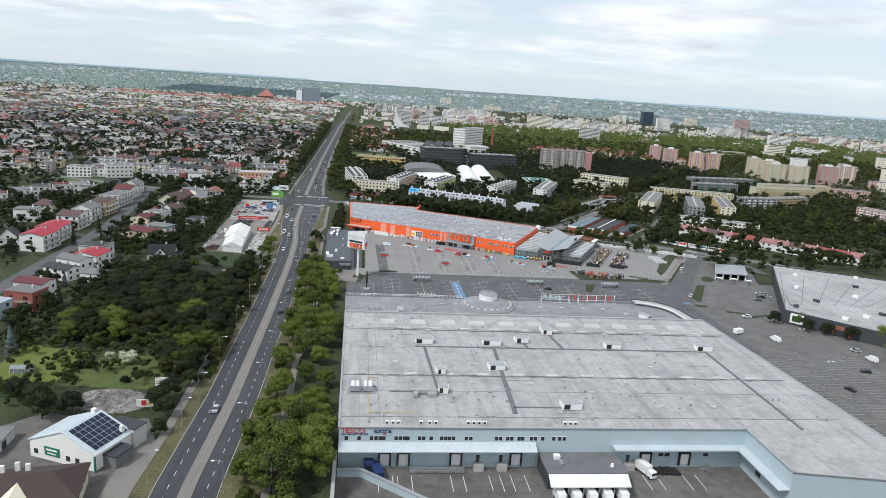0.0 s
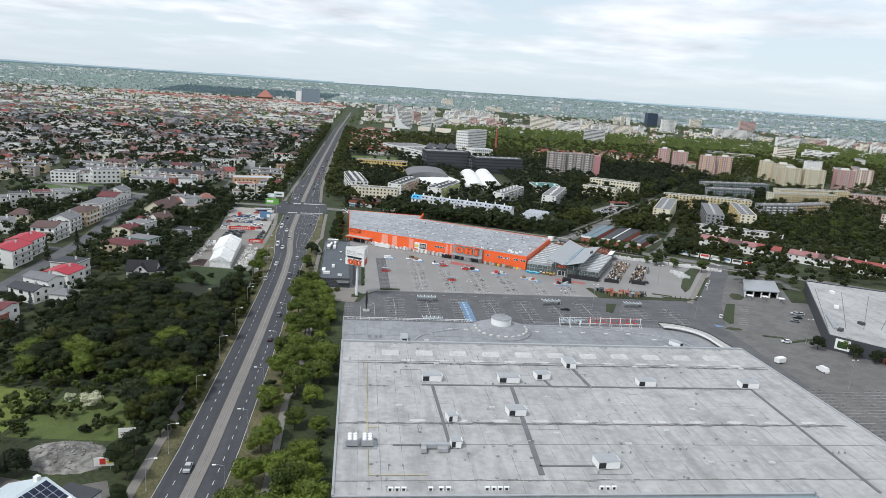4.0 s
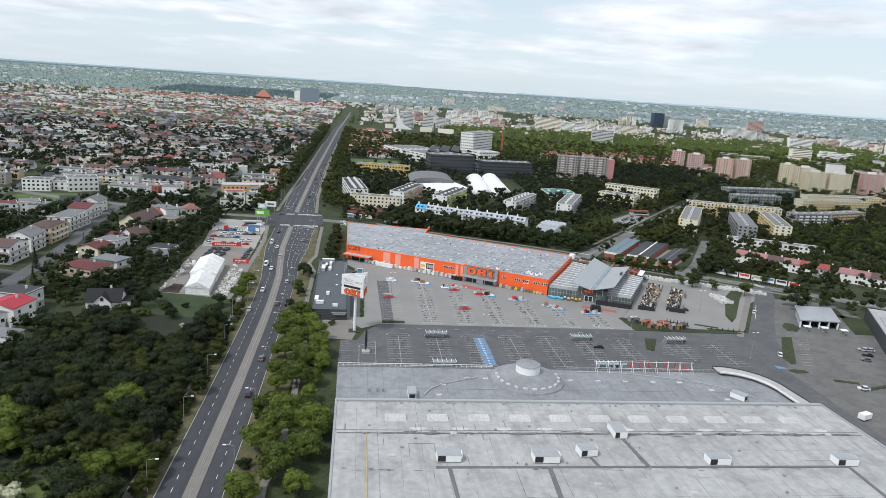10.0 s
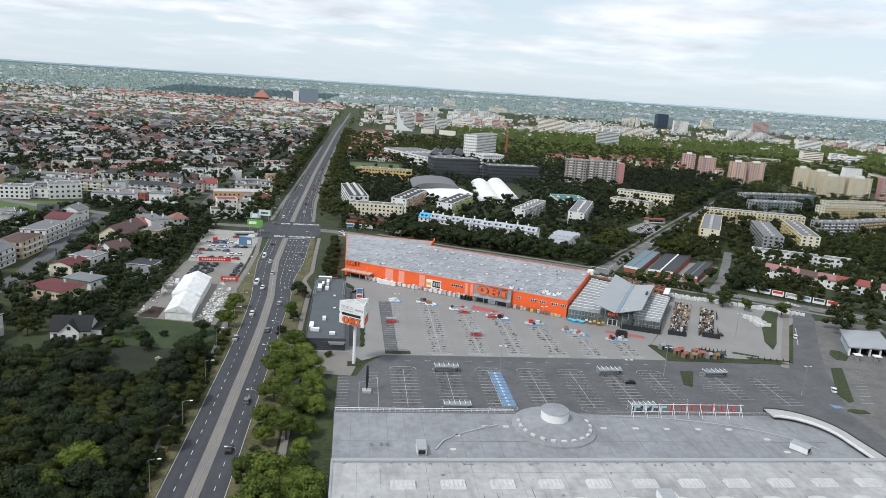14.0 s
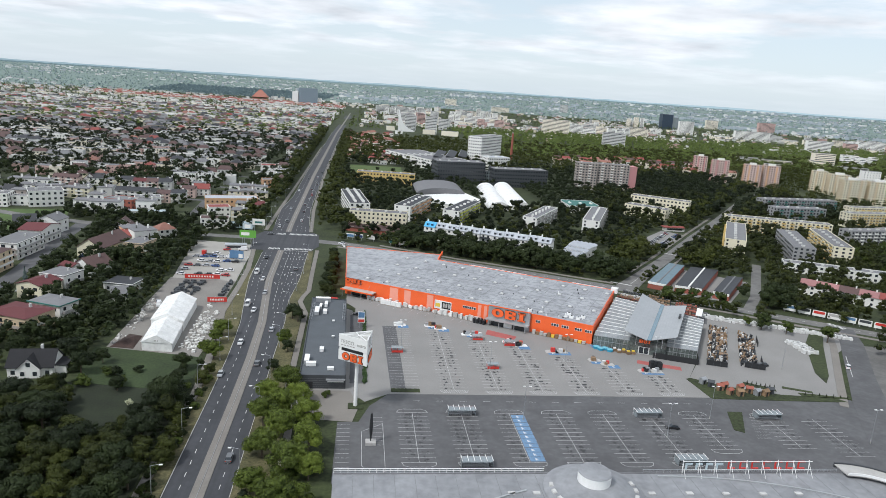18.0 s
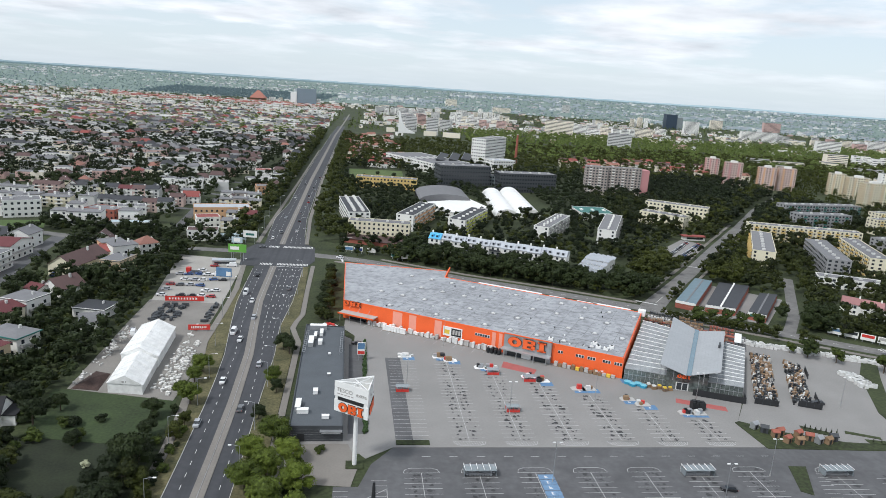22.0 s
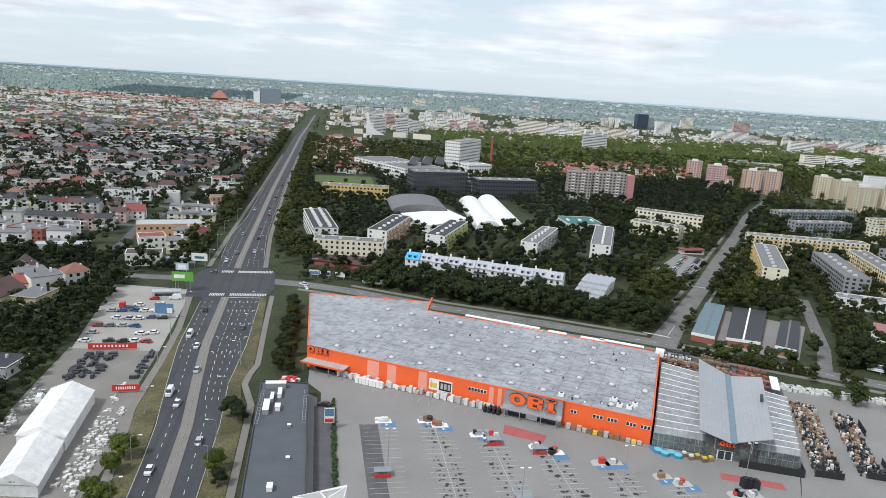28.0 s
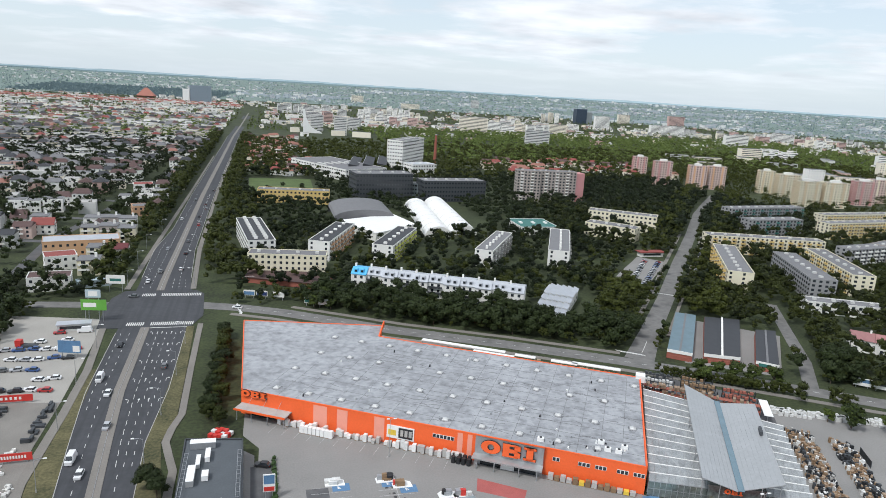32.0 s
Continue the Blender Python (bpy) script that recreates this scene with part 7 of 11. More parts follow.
def high_rise(label, p0, p1, h, wm, stripe):
    """A tower of flats: a core with a set-back half and coloured strips between its window columns."""
    b, f4, n = block(label, p0, p1, 13, h, 10, wm, R_GREY, bay=2.9, joined=True, group="tower blocks", vents=False)
    for k in range(2):
        u = n * (0.22 + 0.5 * k)
        part("wall_strip", MB().box(u, -0.12, 0.5, u + n * 0.1, 0.03, h, f4), stripe, b, "coloured strip of wall")
    part("stair_head", MB().box(n * 0.3, 4, h, n * 0.7, 9, h + 2.6, f4), W_WHITE, b)
    rail = MB()
    for fl in range(10):
        rail.box(-1.2, 1.0, fl * h / 10 + 0.9, 0, 5.0, fl * h / 10 + 1.9, f4).box(-1.2, 7.5, fl * h / 10 + 0.9, 0, 11.5, fl * h / 10 + 1.9, f4)
    tagged(part("balcony_grid", rail, stripe, b), kind="stuff")


for p0, p1, h in (((470, 1085), (486, 1080), 29), ((472, 1038), (492, 1031), 29), ((501, 1007), (520, 1000), 28), ((527, 1007), (546, 999), 28)):
    high_rise("pink and white high-rise apartment tower", p0, p1, h, W_ROSE, W_PINK if p0[0] < 500 else W_PEACH)
for p0, p1, h in (((582, 984), (598, 977), 27), ((589, 959), (612, 952), 26), ((559, 892), (584, 889), 27), ((588, 887), (613, 881), 27)):
    high_rise("cream high-rise apartment tower with a window grid", p0, p1, h, W_CREAM, W_BEIGE)
high_rise("rose high-rise apartment tower with a window grid", (648, 905), (671, 901), 27, W_ROSE, W_PINK)
high_rise("rose high-rise apartment tower with a window grid", (690, 925), (712, 919), 27, W_ROSE, W_CREAM)
# slabs near the garages
block("grey and green apartment slab", (380, 738), (432, 742), 13, 14, 5, W_DULL, R_GREY, joined=True, balc=R_TEAL, group="apartment slabs")
block("grey and green apartment slab", (400, 790), (486, 802), 13, 14, 5, W_DULL, R_GREY, joined=True, balc=R_TEAL, group="apartment slabs")
block("yellow and cream apartment slab with balconies", (291, 664), (254, 598), 14, 12.5, 5, W_CREAM, R_GREY, balc=W_YELLOW, group="apartment slabs")
block("yellow and cream apartment slab with balconies", (306, 690), (386, 668), 12, 12.5, 5, W_CREAM, R_GREY, balc=W_YELLOW, every=2, group="apartment slabs")
block("grey apartment slab with flat roof", (320, 642), (294, 580), 14, 12.5, 5, W_DULL, R_GREY, joined=True, group="apartment slabs")
block("yellow apartment slab with flat roof", (354, 652), (328, 586), 13, 12.5, 5, W_CREAM, R_GREY, joined=True, balc=W_YELLOW, group="apartment slabs")
for p0, p1, wm in (((384, 643), (421, 650), W_DULL), ((424, 652), (472, 671), W_BROWN), ((449, 732), (531, 742), W_CREAM), ((480, 770), (575, 780), W_CREAM), ((490, 622), (504, 582), W_ROSE), ((515, 610), (530, 570), W_ROSE)):
    block("coloured five-storey apartment slab", p0, p1, 12, 13, 5, wm, R_GREY, joined=True, balc=W_YELLOW if wm in (W_CREAM, W_BROWN) else W_WHITE, every=2, group="apartment slabs")
block("low white and green apartment house", (276, 561), (336, 534), 10, 6, 2, W_WHITE, R_GREY, joined=True, group="")
block("cream school bar with a grey roof", (238, 746), (265, 719), 14, 10, 3, W_CREAM, R_GREY, cat="school", name="school", group="cream school")
block("cream school bar with a grey roof", (256, 778), (300, 748), 13, 13.5, 4, W_CREAM, R_GREY, joined=True, cat="school", name="school", group="cream school")
block("white single-storey hall with green roof edge", (186, 744), (216, 744), 32, 6, 2, W_WHITE, R_TEAL, joined=True, cat="hall", name="hall", group="")
ki = thing("kiosk", "small kiosk with a red roof by the parked cars", "kiosk")
part("wall", MB().box(247, 678, 0, 264, 683, 3), W_WHITE, ki)
part("roof", MB().box(246, 677, 3, 265, 684, 3.5), R_RED, ki)
part("window", MB().box(249, 677.9, 1, 262, 678, 2.4), M_GLASS, ki)
# garages
FOOT.extend([[(160, 511), (200, 486), (236, 529), (198, 561)], [(198, 628), (209, 604), (261, 664), (246, 682)]])
for k, (P, rm) in enumerate((([(163, 512), (171, 506), (203.5, 551.7), (195.6, 556.7)], mat("blue_grey_sheet", (0.13, 0.19, 0.22), 0.6, 0.15)), ([(176, 505.5), (189, 499.7), (221.8, 543.6), (206.5, 549.2)], R_DARK), ([(193.5, 496), (200, 490.4), (229, 527.7), (220, 530)], R_DARK))):
    g_ = thing("garage_hall", "low brick garage hall with a dark felt roof", "garage", "garage halls")
    FOOT.append(P)
    part("wall", MB().prism(P, 0, 3.4), M_BRICK, g_)
    part("roof", MB().prism(P, 3.4, 3.7), rm, g_)
    a, c = Vector(P[0]).lerp(Vector(P[1]), 0.5), Vector(P[3]).lerp(Vector(P[2]), 0.5)
    part("ridge_strip", MB().box(0, -0.4, 3.7, (c - a).length, 0.4, 3.9 + 0.3 * (k == 1), wall_frame(a, c)), W_WHITE if k == 1 else R_GREY, g_)
    part("fascia", MB().box(0, -0.25, 2.6, math.dist(P[0], P[1]), 0, 3.9, wall_frame(P[0], P[1])), W_WHITE, g_)
    part("shopfront", MB().box(1, -0.3, 0, math.dist(P[0], P[1]) - 1, -0.05, 1.6, wall_frame(P[0], P[1])), M_BRICK, g_)
    if k == 2:
        part("sign", MB().box(1.2, -0.4, 1.9, 5.8, -0.25, 3.2, wall_frame(P[0], P[1])), R_TEAL, g_)
setting("garage_yard", MB().prism([(168, 506), (200, 488), (234, 530), (198, 560)], -0.1, 0.02), M_PAVING)
# row houses to the east
for i in range(13):
    a = Vector((254, 511)).lerp(Vector((352, 428)), i / 13)
    c = Vector((254, 511)).lerp(Vector((352, 428)), (i + 1) / 13)
    b = thing("row_house", "small white row house with a pitched red roof", "row house", "row houses")
    f4 = wall_frame(a, c)
    n = (c - a).length - 0.1
    rm = [R_FADED, R_FADED, R_BROWN, R_FADED, R_RED, R_RED][i % 6]
    part("wall", MB().box(0, 0, 0, n, 9, 5.8, f4), W_WHITE, b)
    part("roof", MB().add([f4 @ Vector(p) for p in ((0, -0.5, 5.6), (n, -0.5, 5.6), (n, 4.5, 8.4), (0, 4.5, 8.4), (n, 9.5, 5.6), (0, 9.5, 5.6))], [(0, 1, 2, 3), (3, 2, 4, 5), (0, 3, 5), (1, 4, 2), (0, 5, 4, 1)]), rm, b)
    for k in range(2):
        for zz in (0.9, 3.6):
            put(WIN, "window", b, f4 @ Matrix.Translation((n * (0.3 + 0.4 * k), 0, zz)))
    part("chimney", MB().box(n * 0.8, 4, 7.5, n * 0.8 + 0.7, 5, 9.4, f4), W_WHITE, b)
FOOT.append([(250, 508), (352, 424), (362, 436), (262, 524)])


# ---- hoardings and billboards ----
def hoarding(at, w, h, z, m, pics, label="large advertising hoarding on posts"):
    s = thing("billboard", label, "billboard", "billboards", at)
    part("board", MB().box(-w / 2, -0.1, z, w / 2, 0.1, z + h), m, s)
    for x0, x1, z0, z1, pm_ in pics:
        part("picture", MB().box(x0 * w, -0.15, z + z0 * h, x1 * w, -0.1, z + z1 * h), pm_, s)
    part("post", MB().box(-w * 0.35, 0.1, 0, -w * 0.35 + 0.2, 0.3, z + h * 0.8), M_STEEL, s)
    part("post", MB().box(w * 0.35 - 0.2, 0.1, 0, w * 0.35, 0.3, z + h * 0.8), M_STEEL, s)


for i in range(7):
    hoarding(pose(225 + i * 5.4, 474.5 - i * 4.2, 0, 0, 0, -38), 6.0, 3.0, 1.0, W_WHITE, ((-0.42, 0.42, 0.45, 0.9, [M_BLUEPAINT, M_DKGREY, M_RED, M_CONCRETE][i % 4]),))
for x, y, m in ((-5, 603, M_BLUEPAINT), (0.8, 601.5, M_NAVY), (8.5, 599, W_WHITE)):
    hoarding(pose(x, y, 0, 0, 0, -14), 5.4, 2.6, 1.5, W_WHITE, ((-0.45, 0.45, 0.1, 0.75, m),))
for x, y, m in ((22.5, 589, R_TEAL), (28.5, 586, W_WHITE)):
    hoarding(pose(x, y, 0, 0, 0, -26), 5.4, 2.8, 1.5, W_WHITE, ((-0.45, 0.45, 0.1, 0.9, m),))
hoarding(pose(-66, 617, 0, 0, 0, -8), 8.5, 4.2, 4.0, W_WHITE, ((-0.3, 0.3, 0.3, 0.6, R_TEAL),))
hoarding(pose(-66.5, 575, 0, 0, 0, -6), 10, 4.6, 5.0, mat("lime_board", (0.13, 0.36, 0.05), 0.5, 0.1), ((-0.4, 0.1, 0.3, 0.7, W_WHITE),))
hoarding(pose(-66.8, 576, 0, 0, 0, -6), 6, 3.4, 10.2, M_BLUEWALL, ((-0.3, 0.3, 0.2, 0.8, W_WHITE),))
hoarding(pose(-66.5, 536, 0, 0, 0, -12), 8, 4.6, 2.0, M_BLUEPAINT, ((0.15, 0.45, 0.1, 0.6, W_WHITE),))
hoarding(pose(-62, 219, 0, 0, 0, 5), 4.6, 3.0, 1.6, W_WHITE, ((-0.4, 0.4, 0.55, 0.62, M_CONCRETE), (-0.4, 0.3, 0.3, 0.38, M_BRICK)), "white advertising board in the grass")
hoarding(pose(-63.5, 205, 0, 0, 0, 5), 4.8, 2.4, 1.2, W_WHITE, ((-0.2, 0.1, 0.2, 0.9, M_RED), (0.15, 0.45, 0.3, 0.6, M_YELLOW)), "white board with red and yellow marks")
hoarding(pose(-77, 500, 0, 0, 0, 2), 17, 2.2, 0.6, M_RED, tuple((-0.4 + k * 0.075, -0.36 + k * 0.075, 0.3, 0.7, W_WHITE) for k in range(10)), "long red fence banner with white lettering")
hoarding(pose(-62.5, 463, 0, 0, 0, 4), 8.5, 2.2, 0.8, M_RED, tuple((-0.36 + k * 0.08, -0.31 + k * 0.08, 0.3, 0.7, W_WHITE) for k in range(9)), "red fence banner with white lettering")


# ---- houses ----
def house_template(label, w, d, h, roof, wm, rm, pitch=0.55, extra=None):
    """A detached house at the origin, its front to -y."""
    b = thing("house", label, "house", "houses")
    part("wall", MB().box(-w / 2, -d / 2, -0.3, w / 2, d / 2, h), wm, b)
    e = 0.45
    if roof == "gable":
        r = d / 2 * pitch * 1.4
        part("roof", MB().add([(-w / 2 - e, -d / 2 - e, h - 0.15), (w / 2 + e, -d / 2 - e, h - 0.15), (w / 2 + e, d / 2 + e, h - 0.15), (-w / 2 - e, d / 2 + e, h - 0.15), (-w / 2 - e, 0, h + r), (w / 2 + e, 0, h + r)], [(0, 1, 5, 4), (2, 3, 4, 5), (3, 2, 1, 0)]), rm, b)
        part("gable", MB().add([(-w / 2, -d / 2, h - 0.05), (-w / 2, d / 2, h - 0.05), (-w / 2, 0, h + r - 0.25)], [(0, 2, 1)]).add([(w / 2, -d / 2, h - 0.05), (w / 2, d / 2, h - 0.05), (w / 2, 0, h + r - 0.25)], [(0, 1, 2)]), wm, b)
    elif roof == "front":
        r = w / 2 * pitch * 1.4
        part("roof", MB().add([(-w / 2 - e, -d / 2 - e, h - 0.15), (w / 2 + e, -d / 2 - e, h - 0.15), (w / 2 + e, d / 2 + e, h - 0.15), (-w / 2 - e, d / 2 + e, h - 0.15), (0, -d / 2 - e, h + r), (0, d / 2 + e, h + r)], [(3, 0, 4, 5), (1, 2, 5, 4), (3, 2, 1, 0)]), rm, b)
        part("gable", MB().add([(-w / 2, -d / 2 - 0.01, h - 0.05), (w / 2, -d / 2 - 0.01, h - 0.05), (0, -d / 2 - 0.01, h + r - 0.25)], [(0, 1, 2)]), wm, b)
        put(WIN, "window", b, pose(0, -d / 2, h + 0.2))
    elif roof == "hip":
        r = d / 2 * pitch * 1.3
        k = max(0.3, w / 2 - d / 2)
        part("roof", MB().add([(-w / 2 - e, -d / 2 - e, h - 0.1), (w / 2 + e, -d / 2 - e, h - 0.1), (w / 2 + e, d / 2 + e, h - 0.1), (-w / 2 - e, d / 2 + e, h - 0.1), (-k, 0, h + r), (k, 0, h + r)], [(0, 1, 5, 4), (1, 2, 5), (2, 3, 4, 5), (3, 0, 4), (3, 2, 1, 0)]), rm, b)
    else:
        part("roof", MB().box(-w / 2 - 0.3, -d / 2 - 0.3, h, w / 2 + 0.3, d / 2 + 0.3, h + 0.25), rm, b)
    part("chimney", MB().box(w * 0.22, 0.3, h, w * 0.22 + 0.9, 1.1, h + 2.4), W_WHITE, b)
    floors = 2 if h > 4.8 else 1
    for fl in range(floors):
        for x in (-w * 0.3, 0, w * 0.3) if w > 9 else (-w * 0.25, w * 0.25):
            put(WIN, "window", b, pose(x, -d / 2, 0.9 + fl * 2.9))
        put(WIN, "window", b, pose(w / 2, 0, 0.9 + fl * 2.9, 0, 0, 90))
    if extra == "balcony":
        part("balcony", MB().box(-w * 0.4, -d / 2 - 1.3, 2.9, w * 0.1, -d / 2, 3.1).box(-w * 0.4, -d / 2 - 1.3, 3.1, w * 0.1, -d / 2 - 1.2, 4.0), M_CONCRETE, b)
    if extra == "solar":
        part("solar_panel", MB().add([(-w * 0.35, -d * 0.42, h + 0.35), (w * 0.35, -d * 0.42, h + 0.35), (w * 0.35, -d * 0.12, h + 1.7), (-w * 0.35, -d * 0.12, h + 1.7)], [(0, 1, 2, 3)]), M_NAVY, b)
    return b


HT = {}
for (ax_, ay_), (bx_, by_) in zip(STREETS[0], STREETS[0][1:]):
    FOOT.append([(ax_ - 9, ay_), (ax_ + 10, ay_), (bx_ + 10, by_), (bx_ - 9, by_)])
specs = {"white_black": ("long white house with a steep black roof", 15, 10, 3.6, "gable", W_WHITE, R_DARK, 0.6), "white_red": ("white two-storey house with a red roof", 12, 10, 6, "gable", W_WHITE, R_RED), "white_dark": ("white house with a steep dark roof", 11, 9, 3.8, "front", W_WHITE, R_DARK, 0.7),
         "beige_brown": ("beige two-storey house with a brown hipped roof", 14, 11, 6.2, "hip", W_BEIGE, R_BROWN, 0.45, "balcony"), "cream_brown": ("cream house with a brown tiled roof", 12, 10, 5.6, "hip", W_CREAM, R_BROWN),
         "grey_flat": ("grey cube house with a flat roof", 14, 11, 7.6, "flat", W_GREY, R_GREY, 0.5, "balcony"), "white_flat": ("white cube house with a flat grey roof", 13, 11, 8.2, "flat", W_WHITE, R_GREY, 0.5, "balcony"),
         "white_grey": ("white house with a graphite pitched roof", 12, 10, 5.8, "gable", W_WHITE, R_DARK), "cream_orange": ("cream house with an orange tiled roof", 11, 9.5, 5.6, "gable", W_CREAM, R_ORANGE),
         "brick_dark": ("red brick house with a dark hipped roof", 11, 10, 6, "hip", M_BRICK, R_DARK), "white_brown": ("white house with a brown gabled roof", 11, 9, 4.2, "front", W_WHITE, R_BROWN, 0.65),
         "peach_flat": ("peach cube house with a flat roof", 12, 10, 7.6, "flat", W_PEACH, R_GREY), "white_orange": ("white house with an orange hipped roof", 11, 10, 5.8, "hip", W_WHITE, R_ORANGE),
         "teal": ("beige house with a teal sheet roof edge", 13, 11, 6.2, "hip", W_BEIGE, R_TEAL, 0.2, "balcony"), "small": ("small white bungalow with a grey roof", 9, 7, 3.2, "gable", W_WHITE, R_GREY)}
HOUSES = [(-105, 467, "small", 20), (-196, 408, "white_dark", 10), (-198, 372, "beige_brown", 4), (-182, 330, "cream_brown", 8), (-184, 306, "white_flat", 4), (-196, 345, "white_grey", 6),
          (-214, 470, "white_flat", 5), (-216, 500, "cream_brown", 5), (-127, 573, "white_flat", 35), (-136, 582, "peach_flat", 35), (-119, 589, "white_orange", 35), (-212, 570, "white_flat", 20), (-203, 596, "white_grey", 20), (-146, 600, "white_brown", 10)]
rq = random.Random(21)


def clear(x, y, r):
    """Whether a circle keeps clear of the roads and of all outlines so far."""
    if left_edge(y) - 6 - r < x < right_edge(y) + 4 + r:
        return False
    for line in STREETS + [CROSS, WEST, NE, SIDE2, SIDE3]:
        for a, c in zip(line, line[1:]):
            d = Vector((c[0] - a[0], c[1] - a[1]))
            t_ = max(0, min(1, ((x - a[0]) * d.x + (y - a[1]) * d.y) / d.length_squared))
            if math.hypot(x - a[0] - d.x * t_, y - a[1] - d.y * t_) < r + (5.5 if line is CROSS or line is SIDE2 else 3.4):
                return False
    for P in FOOT:
        n = len(P)
        ins, near = True, False
        for i in range(n):
            (ax_, ay_), (bx_, by_) = P[i], P[(i + 1) % n]
            e = math.hypot(bx_ - ax_, by_ - ay_)
            s = ((bx_ - ax_) * (y - ay_) - (by_ - ay_) * (x - ax_)) / (e or 1)
            if s < -r:
                ins = False
                break
        if ins:
            return False
    return True


# explicit larger buildings on the west side
block("orange two-storey hall with a grey sheet roof", (-114.5, 682), (-77, 691), 15, 8.5, 2, W_ORANGE, R_SILVER, cat="hall", name="hall", group="", vents=False)
block("red brick cube building", (-184, 674), (-163, 668), 14, 7, 2, M_BRICK, R_GREY, cat="office", name="office_building", group="")
block("white office cube with dark windows", (-163, 676), (-146, 682), 12, 8, 2, W_WHITE, R_GREY, cat="office", name="office_building", group="")
block("white flat-roofed school wing", (-264, 660), (-244, 662), 14, 9, 3, W_WHITE, R_GREY, joined=True, cat="school", name="school", group="white school")
block("low white link of the school", (-244, 668), (-231, 670), 8, 6.5, 2, W_WHITE, R_GREY, joined=True, cat="school", name="school", group="white school", vents=False)
block("white flat-roofed school wing", (-231, 664), (-211, 674), 17, 11, 3, W_WHITE, R_GREY, joined=True, cat="school", name="school", group="white school")
block("white house with black and dark red roof parts", (-104, 618), (-86, 621), 11, 6.5, 2, W_WHITE, R_BROWN, cat="house", name="house", group="", vents=False)
block("white and dark red modern house", (-106, 655), (-92, 660), 12, 7, 2, W_WHITE, R_RED, cat="house", name="house", group="", vents=False)
block("low shed with a pale blue roof", (-160, 648), (-132, 652), 8, 3, 1, W_GREY, M_BLUEWALL, cat="shed", name="shed", group="", vents=False)
block("row of low blue-grey kiosks", (-84, 623), (-70, 628), 5, 3, 1, M_BLUEWALL, M_BLUEWALL, cat="kiosk", name="kiosk", group="", vents=False)
block("big white house with a bright red roof", (-103, 896), (-88, 899), 14, 8, 2, W_WHITE, R_RED, cat="house", name="house", group="", vents=False)
block("pink two-storey house with a flat roof", (-88, 800), (-78, 803), 12, 7, 2, W_PEACH, R_GREY, cat="house", name="house", group="", vents=False)
# near the start: solar house and the brown-roofed restaurant
M_SOLAR = mat("solar_cells", (0.012, 0.018, 0.04), 0.35, 0.3, 0.8, 3.0, spec=0.4)
M_DARKBROWN = mat("dark_brown_sheet", (0.05, 0.028, 0.024), 0.7, 0.2, 0.3, 2.0)
so = thing("solar_house", "white gabled house with solar panels on its roof", "house", at=pose(-72.5, 180, 0, 0, 0, -23))
part("wall", MB().box(-11, -6.5, 0, 10, 7, 5.0).add([(-11, -6.5, 5), (10, -6.5, 5), (0, -6.5, 9.2)], [(0, 1, 2)]).add([(-11, 7, 5), (10, 7, 5), (0, 7, 9.2)], [(0, 2, 1)]), W_WHITE, so)
part("roof", MB().add([(-11.6, -6.8, 4.85), (0, -6.8, 9.35), (10.6, -6.8, 4.85), (-11.6, 7.4, 4.85), (0, 7.4, 9.35), (10.6, 7.4, 4.85), (-11.6, -6.8, 4.65), (10.6, -6.8, 4.65)], [(0, 1, 4, 3), (1, 2, 5, 4), (0, 6, 1), (1, 7, 2)]), M_PALEBLUE, so, "pale blue metal pitched roof")
for i in range(7):
    for j in range(5):
        x0, y0 = 0.8 + j * 1.75, -5.2 + i * 1.7
        za, zb = 9.47 - 0.4245 * x0, 9.47 - 0.4245 * (x0 + 1.6)
        part("solar_panel", MB().add([(x0, y0, za), (x0 + 1.6, y0, zb), (x0 + 1.6, y0 + 1.55, zb), (x0, y0 + 1.55, za)], [(0, 1, 2, 3)]), M_SOLAR, so, "blue solar panel")
part("sign", MB().box(-6, -6.7, 1.6, -1.2, -6.5, 4.0), mat("green_board", (0.02, 0.16, 0.09), 0.5, 0.1), so, "green shop sign with plain bars")
part("sign_bar", MB().box(-5.4, -6.76, 3.0, -1.8, -6.7, 3.5).box(-5.0, -6.76, 2.1, -2.2, -6.7, 2.4), W_WHITE, so)
part("chimney", MB().box(-1.6, 5.2, 8, -0.4, 6.4, 10.2), W_WHITE, so)
part("chimney", MB().box(8.2, 4.6, 5.6, 9.2, 5.6, 7.4), W_WHITE, so)
part("annexe", MB().box(10, -3.5, 0, 14, 3, 3.4), R_GREY, so)
part("annexe_roof", MB().box(9.9, -3.7, 3.4, 14.3, 3.2, 3.7), R_DARK, so)
part("annexe", MB().box(2, 7, 0, 11, 12, 5.4), W_GREY, so)
part("annexe_roof", MB().box(1.8, 7, 5.4, 11.2, 12.2, 5.7), R_DARK, so)
part("green_post", MB().box(10.1, -6.9, 0, 10.5, -6.5, 4.6), R_TEAL, so)
for x in (-9, 1.5, 4.5):
    put(WIN, "window", so, pose(x, -6.5, 1.2))
bh = thing("brown_roof_house", "large house with a dark brown hipped roof", "house", at=pose(-75.5, 157, 0, 0, 0, 10))
part("wall", MB().box(-11, -8, 0, 11, 7, 5.2), W_CREAM, bh)
part("roof", MB().add([(-11.8, -8.8, 5), (11.8, -8.8, 5), (11.8, 7.8, 5), (-11.8, 7.8, 5), (-5, -0.5, 8.2), (5, -0.5, 8.2)], [(0, 1, 5, 4), (1, 2, 5), (2, 3, 4, 5), (3, 0, 4), (3, 2, 1, 0)]), M_DARKBROWN, bh, "dark brown sheet roof")
